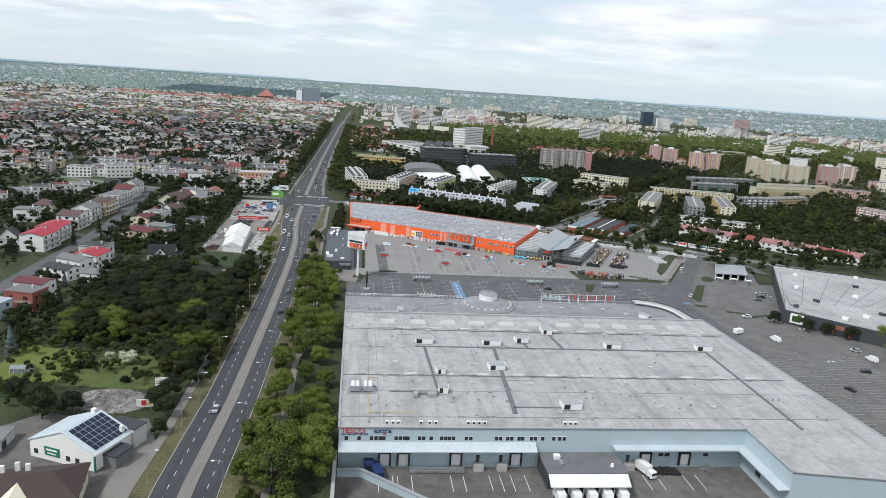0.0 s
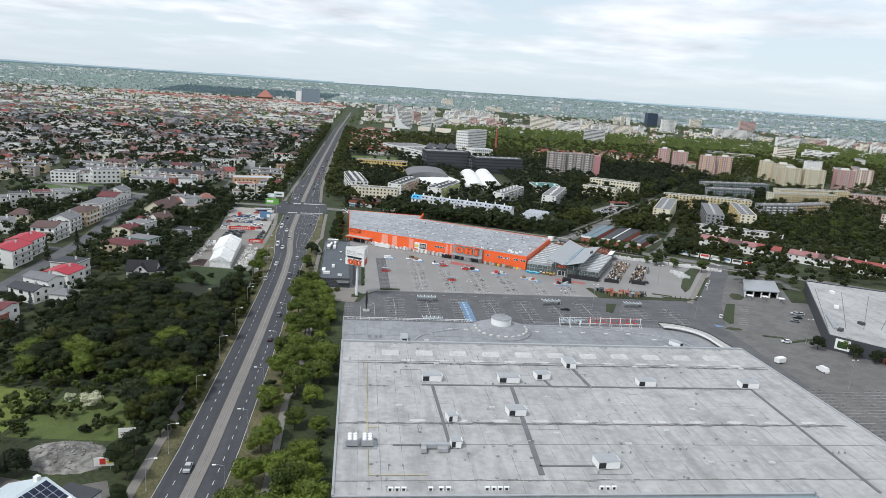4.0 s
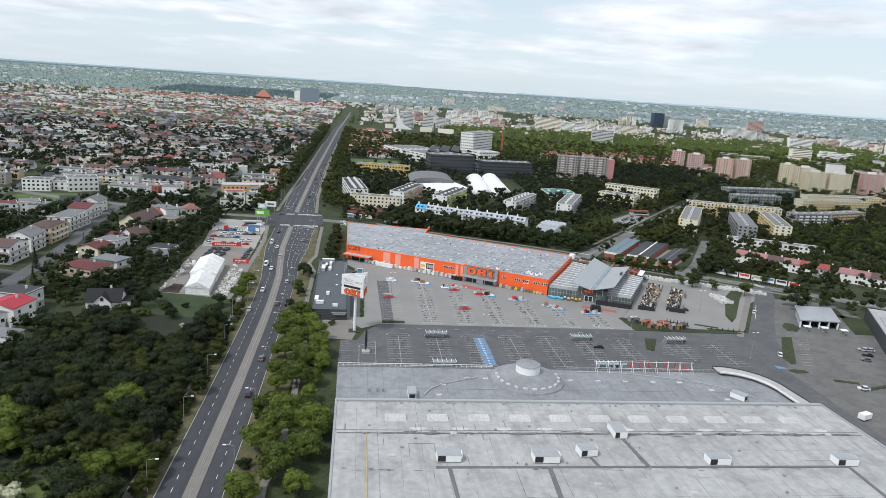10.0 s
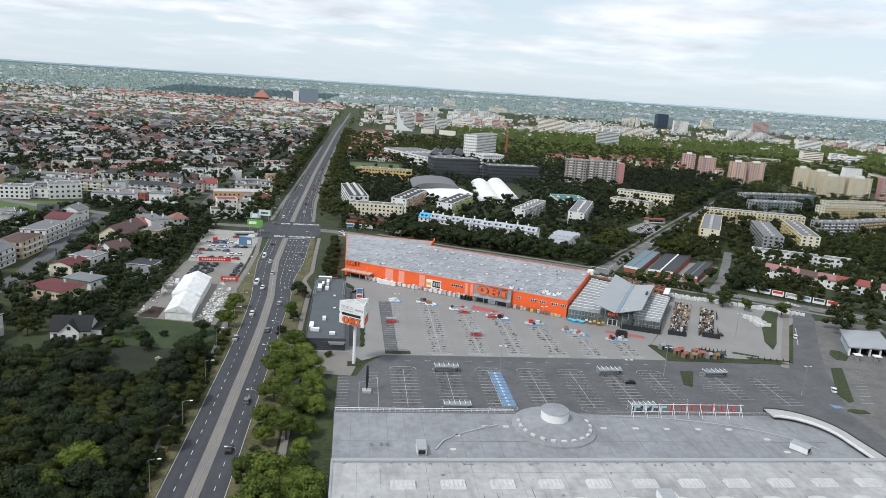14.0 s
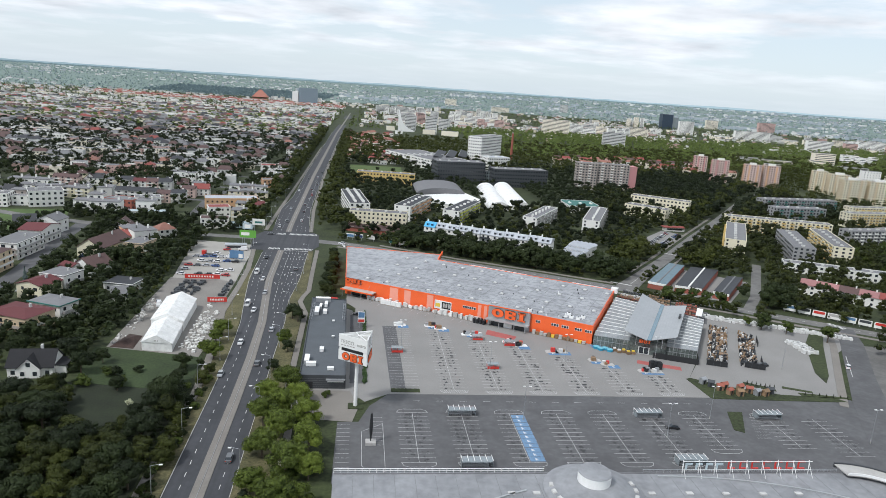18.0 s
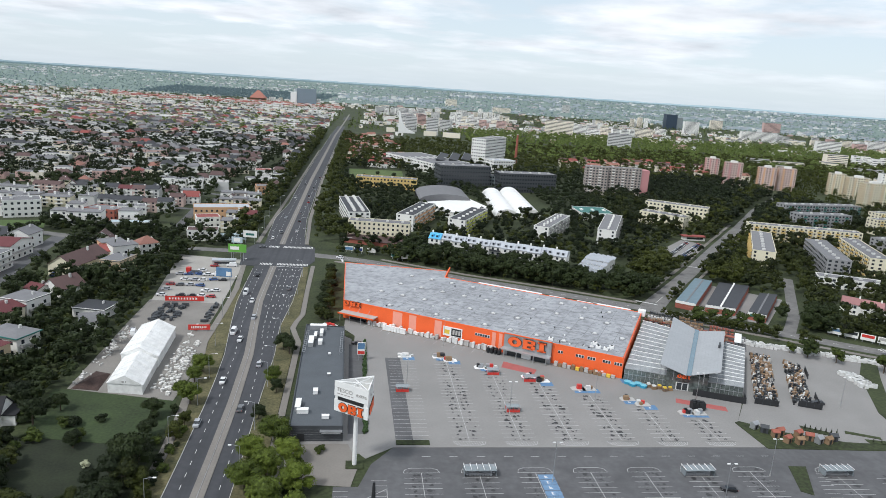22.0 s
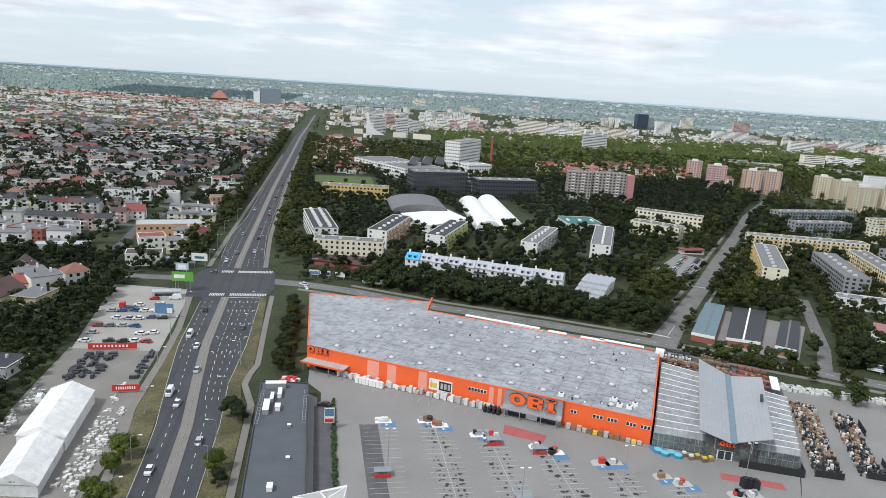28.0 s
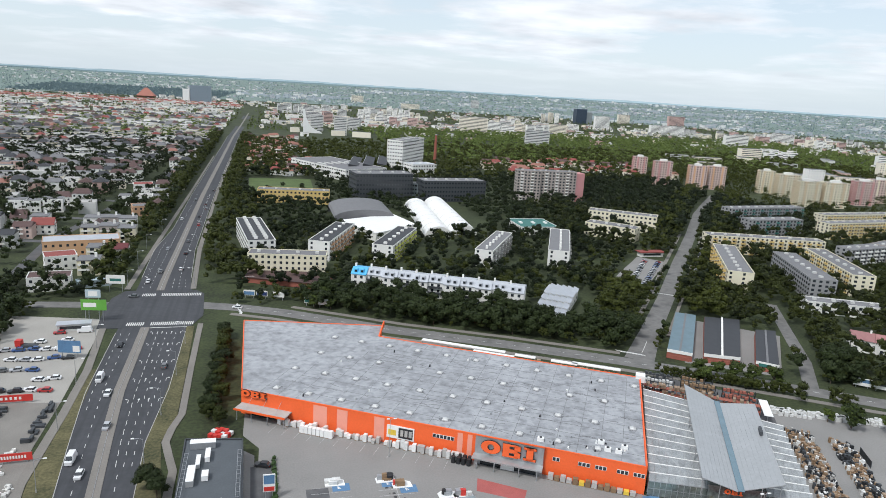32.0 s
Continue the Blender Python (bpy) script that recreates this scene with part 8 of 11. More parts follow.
for x, y in ((-7, 2), (-4, 3), (-1.5, 2)):
    part("chimney", MB().box(x, y, 6, x + 1, y + 0.8, 9), W_WHITE, bh)
part("dormer", MB().add([(-6, -8.9, 5.1), (2, -8.9, 5.1), (-2, -8.9, 7.4), (-2, -3, 7.4)], [(0, 1, 2), (1, 3, 2), (0, 2, 3)]), W_CREAM, bh)
for y in (-5, -1, 3):
    put(WINBIG, "window", bh, pose(11, y, 2.6, 0, 0, 90))
for x, y, w_, d_, rm in ((-98, 182, 9, 12, R_GREY), (-103, 170, 8, 10, R_RED), (-96, 163, 7, 6, R_RED)):
    s = thing("outbuilding", "low outbuilding with a sheet roof by the yard", "shed", "outbuildings")
    part("wall", MB().box(x - w_ / 2, y - d_ / 2, 0, x + w_ / 2, y + d_ / 2, 3), W_GREY, s)
    part("roof", MB().box(x - w_ / 2 - 0.3, y - d_ / 2 - 0.3, 3, x + w_ / 2 + 0.3, y + d_ / 2 + 0.3, 3.3), rm, s)
    part("door", MB().box(x + w_ / 2, y - 1.2, 0, x + w_ / 2 + 0.05, y + 1.2, 2.3), M_DKGREY, s)
FOOT.extend([[(-88, 201), (-64, 200), (-62, 216), (-70, 222), (-86, 221)], [(-88, 164), (-58, 160), (-58, 192), (-88, 196)], [(-92, 145), (-60, 145), (-60, 168), (-92, 168)], [(-110, 155), (-88, 155), (-88, 202), (-110, 202)], [(-62, 60), (-46, 60), (-46, 205), (-62, 200)]])
setting("house_yard", MB().prism([(-102, 160), (-57, 158), (-54, 184), (-61, 200), (-70, 197), (-92, 203), (-104, 190)], -0.1, 0.02), M_YARDFLOOR, "paved yard between the houses")
setting("front_path", MB().prism([(-61, 152), (-55.5, 152), (-53.5, 182), (-57, 190), (-61, 178)], -0.1, 0.05), M_WALKWAY)
gh = thing("garden_greenhouse", "small glass greenhouse in an allotment", "greenhouse", at=pose(-111, 232, 0, 0, 0, 4))
part("glass", MB().box(-3.6, -1.5, 0, 3.6, 1.5, 1.8), M_GREENHOUSE, gh)
part("roof", MB().add([(-3.7, -1.6, 1.8), (3.7, -1.6, 1.8), (3.7, 1.6, 1.8), (-3.7, 1.6, 1.8), (-3.7, 0, 2.7), (3.7, 0, 2.7)], [(0, 1, 5, 4), (2, 3, 4, 5), (0, 4, 3), (1, 2, 5)]), M_GREENHOUSE, gh)
for i in range(7):
    part("bar", MB().box(-3.6 + i * 1.2, -1.65, 0, -3.5 + i * 1.2, -1.55, 1.9), W_WHITE, gh)
setting("lawn", MB().prism([(-122, 226), (-98, 222), (-95, 249), (-121, 258)], -0.1, -0.02), mat("bright_lawn", (0.12, 0.15, 0.03), 0.95, 0.3, 0.2, 1.5), "bright mown lawn and allotment")
vg = MB()
for i in range(9):
    vg.box(-121 + 0.2 * i, 222 - i * 1.1, -0.05, -103, 222.5 - i * 1.1, 0.35)
setting("vegetable_bed", vg, M_HEDGE, "rows of vegetables in the allotment")
md = MB()
for j in range(13):
    for i in range(15):
        u, v = i / 14 * 2 - 1, j / 12 * 2 - 1
        q = max(0, 1 - (u * u + v * v) ** 0.9)
        md.v.append((-75.5 + 11.5 * u - 2 * v, 211.5 + 9 * v, (-0.12 if q > 0 else -0.5) + 2.2 * q + 0.7 * min(1, q * 4) * noise.noise(Vector((u * 5, v * 4, 1.7)))))
md.f = [(j * 15 + i, j * 15 + i + 1, j * 15 + i + 16, j * 15 + i + 15) for j in range(12) for i in range(14)]
setting("rubble_mound", md, stained("grey_rubble", (0.3, 0.285, 0.26), (0.05, 0.048, 0.045), 0.95, (0.35, 0.3, 1.0), 0.4, 0.62), "mound of grey rubble and soil in the meadow")
rb = MB()
for i in range(150):
    u, v, k = rq.gauss(0, 0.45), rq.gauss(0, 0.45), rq.uniform(0.08, 0.26)
    if u * u + v * v < 0.95:
        rb.box(-k, -k, -k, k, k * 0.7, k, pose(-75.5 + 11.5 * u - 2 * v, 211.5 + 9 * v, 0.1 + 2.0 * max(0, 1 - (u * u + v * v) ** 0.9), rq.uniform(0, 90), rq.uniform(0, 90), rq.uniform(0, 90)))
tagged(part("rubble_stone", rb, mat("rubble_stone", (0.24, 0.23, 0.21), 0.9, 0.4, 0.8, 3.0)), "broken pale stones on the mound", "stone", kind="stuff")
# ground sheet in the wood's outline, darker than the grass around it
setting("scrub_floor", MB().prism([(-108, 256), (-72, 253), (-56, 236), (-53.5, 228), (-54.5, 372), (-93, 378), (-108, 372)], -0.12, -0.045), mat("dark_scrub_ground", (0.016, 0.022, 0.009), 0.95, 0.5, 0.15, 1.5), "dark green ground sheet beneath the scrub wood")
setting("meadow", MB().prism([(-96, 222), (-66, 220), (-60, 236), (-72, 252), (-92, 246)], -0.12, -0.06), mat("meadow_grass", (0.075, 0.1, 0.024), 0.95, 0.35, 0.15, 1.5))
setting("clearing", MB().prism([(-92, 378), (-54, 372), (-56, 402), (-96, 409)], -0.12, -0.05), mat("clearing_grass", (0.032, 0.05, 0.016), 0.95, 0.5, 0.1, 1.2))
setting("school_green", MB().prism([(-262, 600), (-205, 584), (-196, 640), (-204, 662), (-262, 652)], -0.12, -0.05), mat("school_lawn", (0.07, 0.11, 0.03), 0.95, 0.3, 0.1, 1.2), "mown lawn by the white school")
setting("hospital_green", MB().prism([(-10, 905), (48, 900), (50, 1010), (-12, 1010)], -0.12, -0.05), mat("pitch_grass", (0.08, 0.115, 0.035), 0.95, 0.3, 0.1, 1.2), "sports pitch lawn")
setting("pitch_court", MB().prism([(8, 925), (40, 922), (40, 942), (8, 945)], -0.06, -0.02), M_PAVING)
FOOT.extend([[(-10, 905), (48, 900), (50, 1010), (-12, 1010)], [(-256, 606), (-212, 590), (-202, 640), (-206, 660), (-258, 650)]])

# stone yard with white storage tents and the used-car lot
setting("stone_yard", MB().prism([(-92, 409), (-57, 401), (-55, 440), (-60.5, 470), (-60.5, 500), (-93, 503), (-93, 470)], -0.1, -0.02), M_GRAVEL, "pale gravel stone-mason yard")
setting("car_lot", MB().prism([(-92, 502), (-60.5, 499), (-62, 560), (-64, 578), (-100, 585)], -0.1, -0.016), mat("pale_lot", (0.33, 0.315, 0.285), 0.9, 0.12, 0.1, 2.0), "pale concrete used-car lot")
FOOT.append([(-94, 404), (-54, 396), (-58, 590), (-101, 590), (-94, 503)])
M_TENT = stained("tent_fabric", (0.72, 0.72, 0.7), (0.55, 0.55, 0.53), 0.6, (0.6, 0.2, 1.0), 0.5, 0.8)
for y0, y1, x0, x1 in ((406.5, 428, -78.6, -67.4), (428.3, 458, -81.4, -68.6)):
    tn = thing("storage_tent", "large white pitched storage tent", "tent", "storage tents")
    hh = 0.0 if y0 < 420 else 0.9
    part("wall", MB().prism([(x0, y0), (x1, y0 - 1.5), (x1 - 1.5, y1 - 1.5), (x0 - 1.5, y1)], 0, 3.4 + hh), M_TENT, tn)
    xm = (x0 + x1) / 2
    part("roof", MB().add([(x0 - 0.3, y0 - 0.2, 3.3 + hh), (xm, y0 - 0.9, 6.2 + hh), (x1 + 0.3, y0 - 1.7, 3.3 + hh), (x0 - 1.8, y1, 3.3 + hh), (xm - 1.5, y1 - 0.8, 6.2 + hh), (x1 - 1.2, y1 - 1.5, 3.3 + hh)], [(0, 1, 4, 3), (1, 2, 5, 4), (0, 2, 1), (3, 4, 5)]), M_TENT, tn)
    for k in range(6):
        yy, o_ = y0 + (y1 - y0) * k / 5, 1.5 * k / 5
        part("rib", MB().rod((x0 - 0.35 - o_, yy, 3.35 + hh), (xm - o_, yy - 0.9, 6.26 + hh), 0.08).rod((xm - o_, yy - 0.9, 6.26 + hh), (x1 + 0.35 - o_, yy - 1.7, 3.35 + hh), 0.08), M_FRAME, tn)
    part("vent", MB().box(xm - 0.9, y0 - 0.95, 3.9 + hh, xm - 0.2, y0 - 0.85, 4.4 + hh).box(xm + 0.2, y0 - 1.0, 3.9 + hh, xm + 0.9, y0 - 0.9, 4.4 + hh), M_CONCRETE, tn)
mb = MB()
for i in range(260):
    q = rq.random()
    if q < 0.45:
        x, y = -60.2 + rq.uniform(-2.8, 1.2) - max(0, 0), rq.uniform(404, 452)
    elif q < 0.7:
        x, y = -90 + rq.uniform(-1.8, 2.0), rq.uniform(412, 468)
    else:
        x, y = -65 + rq.uniform(-1.2, 1.5), rq.uniform(408, 470)
    s = rq.uniform(0.25, 0.7)
    mb.box(-s, -s * 0.7, 0, s, s * 0.7, rq.uniform(0.2, 0.8), pose(x, y, 0, 0, 0, rq.uniform(0, 180)))
tagged(part("stone_stock", mb, mat("pale_stone_blocks", (0.4, 0.39, 0.37), 0.85, 0.5, 0.35, 1.5, tint=(0.6, 0.59, 0.56))), "pallets of pale stone blocks around the tents", "stone", kind="stuff")
mb = MB()
for i in range(90):
    x, y = rq.choice([-84, -80, -76, -62.6]) + rq.uniform(-1, 1), rq.uniform(474, 497)
    mb.box(-1.2, -0.4, 0, 1.2, 0.4, rq.uniform(0.5, 1.3), pose(x, y, 0, 0, 0, rq.choice([0, 90])))
tagged(part("slab_stock", mb, M_DKGREY), "stacks of dark polished stone slabs", "stone", kind="stuff")
setting("soil_heap", MB().add([(-91, 409, 0), (-82, 407.5, 0), (-82.5, 421, 0), (-88, 423, 0), (-86.5, 413, 1.6), (-84.5, 417, 1.4)], [(0, 1, 4), (1, 2, 5, 4), (2, 3, 5), (3, 0, 4, 5)]), mat("dark_peat", (0.055, 0.034, 0.028), 0.95, 0.4, 0.4, 2.0), "heap of dark red-brown soil")
def villa(label, x, y, w, d, h, a, wm, rm, roof="deep", rise=1.6, balc="", glass=3, group="houses by the residential street"):
    """A tall family house: walls up to the gables, overhanging roof, rows of windows, balconies, chimney."""
    at = pose(x, y, 0, 0, 0, a)
    b = thing("house", label, "house", group, at)
    FOOT.append([tuple((at @ Vector(p))[:2]) for p in ((-w / 2 - 1, -d / 2 - 1, 0), (w / 2 + 1, -d / 2 - 1, 0), (w / 2 + 1, d / 2 + 1, 0), (-w / 2 - 1, d / 2 + 1, 0))])
    e, u, v = 0.5, w / 2, d / 2
    wall = MB().box(-u, -v, -0.3, u, v, h)
    if roof == "deep":  # ridge from front to back
        wall.add([(-u, -v, h), (u, -v, h), (0, -v, h + rise)], [(0, 1, 2)]).add([(-u, v, h), (u, v, h), (0, v, h + rise)], [(0, 2, 1)])
        k = rise * e / u
        top = MB()
        for z in (0.02, 0.26):
            top.add([(-u - e, -v - e, h - k + z), (0, -v - e, h + rise + z), (u + e, -v - e, h - k + z), (-u - e, v + e, h - k + z), (0, v + e, h + rise + z), (u + e, v + e, h - k + z)], [(0, 1, 4, 3), (1, 2, 5, 4)])
        top.f += [(0, 1, 7, 6), (1, 2, 8, 7), (3, 4, 10, 9), (4, 5, 11, 10), (0, 3, 9, 6), (2, 5, 11, 8)]
    elif roof == "broad":  # ridge along the front
        wall.add([(-u, -v, h), (-u, v, h), (-u, 0, h + rise)], [(0, 2, 1)]).add([(u, -v, h), (u, v, h), (u, 0, h + rise)], [(0, 1, 2)])
        k = rise * e / v
        top = MB()
        for z in (0.02, 0.26):
            top.add([(-u - e, -v - e, h - k + z), (-u - e, 0, h + rise + z), (-u - e, v + e, h - k + z), (u + e, -v - e, h - k + z), (u + e, 0, h + rise + z), (u + e, v + e, h - k + z)], [(0, 3, 4, 1), (1, 4, 5, 2)])
        top.f += [(0, 1, 7, 6), (1, 2, 8, 7), (3, 4, 10, 9), (4, 5, 11, 10), (0, 3, 9, 6), (2, 5, 11, 8)]
    elif roof == "hip":
        k = max(0.4, u - v)
        top = MB().add([(-u - e, -v - e, h), (u + e, -v - e, h), (u + e, v + e, h), (-u - e, v + e, h), (-k, 0, h + rise), (k, 0, h + rise)], [(0, 1, 5, 4), (1, 2, 5), (2, 3, 4, 5), (3, 0, 4), (3, 2, 1, 0)])
    else:
        top = MB().box(-u - 0.25, -v - 0.25, h, u + 0.25, v + 0.25, h + 0.3)
        part("roof_kerb", MB().box(-u - 0.25, -v - 0.25, h + 0.3, u + 0.25, -v, h + 0.55).box(u, -v, h + 0.3, u + 0.25, v + 0.25, h + 0.55), wm, b)
    part("wall", wall, wm, b)
    part("roof", top, rm, b)
    floors = max(1, int(h / 2.8))
    for fl in range(floors):
        z = 0.8 + fl * h / floors
        for i in range(glass):
            if glass:
                put(WINBIG if i == 1 else WIN, "window", b, pose(-u + (i + 0.5) * w / glass, -v, z))
        for i in range(max(2, int(d / 5))):
            put(WIN, "window", b, pose(u, -v + (i + 0.5) * d / max(2, int(d / 5)), z, 0, 0, 90))
        if fl and "e" in balc:
            part("balcony", MB().box(u, -v + 1, z - 1.1, u + 1.4, v - 2, z - 0.95).box(u + 1.3, -v + 1, z - 0.95, u + 1.4, v - 2, z).box(u, -v + 1, z - 0.95, u + 1.3, -v + 1.1, z), W_WHITE if wm is not W_WHITE else M_CONCRETE, b, "long rendered balcony")
        if fl and "s" in balc:
            part("balcony", MB().box(-u * 0.2, -v - 1.4, z - 1.1, u, -v, z - 0.95).box(-u * 0.2, -v - 1.4, z - 0.95, u, -v - 1.3, z), W_BROWN, b)
    part("chimney", MB().box(u * 0.25 - 0.35, v * 0.3, h, u * 0.25 + 0.35, v * 0.3 + 1.0, h + rise + 1.0), W_GREY, b)
    return b


R_BLACK = mat("black_tiles", (0.014, 0.014, 0.016), 0.85, 0.2, 0.4, 3.0)
R_MAROON = mat("maroon_tiles", (0.12, 0.032, 0.034), 0.8, 0.2, 0.4, 3.0, rand=0.4)
R_CRIMSON = mat("crimson_sheet", (0.36, 0.03, 0.045), 0.6, 0.12, 0.4, 3.0)
villa("white three-storey house with a red roof and blank gable", -176.5, 400, 13, 18, 9, -5, W_WHITE, R_CRIMSON, balc="e", glass=1)
vs = villa("white house with a red roof carrying solar panels", -178, 421, 13, 17, 8.8, -2, W_WHITE, R_CRIMSON, balc="e")
for i in range(3):
    part("solar_panel", MB().add([(0.8 + i * 1.7, -6, 10.56 - 0.246 * (0.8 + i * 1.7)), (2.3 + i * 1.7, -6, 10.56 - 0.246 * (2.3 + i * 1.7)), (2.3 + i * 1.7, 3, 10.56 - 0.246 * (2.3 + i * 1.7)), (0.8 + i * 1.7, 3, 10.56 - 0.246 * (0.8 + i * 1.7))], [(0, 1, 2, 3)]), M_SOLAR, vs, "blue solar panel")
villa("white house with a dark brown roof and balconies", -180, 456, 13, 18, 8.8, -4, W_WHITE, R_BROWN, "broad", 2.0, "es")
villa("white house with a steep blue-grey roof", -181, 480, 13, 15, 8.6, -4, W_WHITE, R_GREY, "deep", 3.0, "e")
villa("beige house with a brown roof and deep balconies", -179, 503, 13, 20, 9.5, -4, W_BEIGE, R_BROWN, "hip", 2.0, "es")
villa("white flat-roofed double house with balconies", -181, 538, 14, 26, 8.4, -5, W_WHITE, R_GREY, "flat", 0.6, "es")
villa("white house with a maroon roof", -183, 569, 13, 20, 8, -6, W_WHITE, R_MAROON, "broad", 2.2, "e")
villa("white house with a pale grey gabled roof", -186, 594, 12, 13, 7.8, -8, W_WHITE, R_GREY, "deep", 3.0, "")
villa("beige villa with a faded maroon roof and balconies", -129.5, 426.5, 19, 14, 7.4, -22, W_BEIGE, R_MAROON, "hip", 1.2, "es", 4)
tl = villa("white house with a teal edge round its grey roof", -123, 441, 15, 10, 7.2, -22, W_WHITE, R_GREY, "hip", 1.0, "e")
part("eaves", MB().box(-8.2, -5.75, 6.8, 8.2, -5.52, 7.25).box(8.02, -5.5, 6.8, 8.25, 5.5, 7.25), R_TEAL, tl, "teal sheet eaves")
villa("cream house with a maroon gabled roof", -140, 467.5, 13, 12, 6.4, -20, W_CREAM, R_MAROON, "deep", 1.8, "", 2)
villa("white flat-roofed house joined to a cream one", -135.5, 480, 13, 12.5, 7.6, -20, W_WHITE, R_GREY, "flat", 0.6, "e")
villa("white house with a steep brown gable", -131.5, 507, 12, 13, 4.6, -30, W_WHITE, R_BROWN, "deep", 4.0, "", 2)
villa("small white annexe with a maroon roof", -140.5, 503, 8, 8, 4.2, -30, W_WHITE, R_MAROON, "broad", 1.8, "", 2)
villa("long cream house with a steep brown roof", -140.5, 549, 14, 28, 5.4, -14, W_CREAM, R_BROWN, "deep", 4.6, "", 2)
villa("beige flat-roofed house with balconies", -120.5, 546, 11, 15, 7.5, -14, W_BEIGE, R_GREY, "flat", 0.6, "e")
villa("low house with a bright red roof", -133, 574, 13, 9, 4.6, -14, W_CREAM, R_RED, "broad", 2.4, "")
villa("white house with a blank gable under a crimson roof", -137, 366.5, 13, 13, 7.2, -12, W_WHITE, R_CRIMSON, "deep", 1.6, "", 0)
villa("grey flat-roofed house with dark windows", -139.5, 380.5, 13, 12, 8, -12, W_GREY, R_DARK, "flat", 0.6, "e")
villa("white house with a dark grey roof", -142.5, 343.5, 15, 8, 5.6, -26, W_WHITE, R_DARK, "broad", 1.4, "")
villa("tall white house with a pale grey gabled roof", -139.5, 351.5, 15, 8.5, 8.2, -26, W_WHITE, R_GREY, "broad", 1.4, "")
villa("small white house with a grey hipped roof", -127, 341.5, 9, 8, 4.4, -14, W_WHITE, R_GREY, "hip", 1.8, "", 3)
villa("low white house with a dark flat roof", -108.5, 482, 14, 12, 3.6, -12, W_WHITE, R_DARK, "flat", 0.4, "", 3)
gb = villa("white house with a steep black roof and front gable", -107, 386.5, 14, 10, 3.6, 4, W_WHITE, R_BLACK, "broad", 4.2, "", 4)
part("front_gable", MB().box(-3.4, -6.3, 0, 3.4, -4.9, 3.5).add([(-3.4, -6.3, 3.5), (3.4, -6.3, 3.5), (0, -6.3, 6.9), (-3.4, 0, 3.5), (3.4, 0, 3.5), (0, 0, 6.9)], [(0, 1, 2), (3, 5, 4)]), W_WHITE, gb, "white gable over the door")
part("gable_roof", MB().add([(-3.9, -6.7, 3.25), (0, -6.7, 7.2), (3.9, -6.7, 3.25), (-3.9, 0, 3.25), (0, 0, 7.2), (3.9, 0, 3.25), (-3.9, -6.7, 3.05), (0, -6.7, 7.0), (3.9, -6.7, 3.05)], [(0, 1, 4, 3), (1, 2, 5, 4), (0, 6, 7, 1), (1, 7, 8, 2)]), R_BLACK, gb)
put(WIN, "window", gb, pose(0, -6.35, 4.1))
for x in (-1.9, 1.9):
    put(WIN, "window", gb, pose(x, -6.35, 0.9))
part("side_wing", MB().box(7, -3, 0, 10.5, 4, 3.2), W_WHITE, gb)
part("wing_roof", MB().box(6.9, -3.3, 3.2, 10.9, 4.3, 3.5), R_BLACK, gb)
FOOT.append([(-119, 360), (-97, 362), (-97, 392), (-119, 392)])
villa("red brick house with a flat grey roof", -139.5, 300, 13, 10, 7.6, -14, M_BRICK, R_GREY, "flat", 0.6, "s", 2)
villa("white house with a maroon sheet roof", -141.5, 312.5, 14, 9, 7.8, -14, W_WHITE, R_MAROON, "broad", 0.9, "")
villa("pale blue house with a pale sheet roof", -147.5, 285.5, 12, 11, 7.0, -14, M_BLUEWALL, R_SILVER, "hip", 1.0, "", 2)
for i, (x, y, a) in enumerate(((-252, 512, 25), (-246, 533, 25), (-240, 551, 28), (-229, 561, 28), (-219, 571, 28))):
    villa("white three-storey house with a flat maroon-edged roof", x, y, 12, 13, 9.6, a, W_WHITE, (R_MAROON, R_GREY, R_DARK)[i % 3], "flat", 0.6, "es", 3)
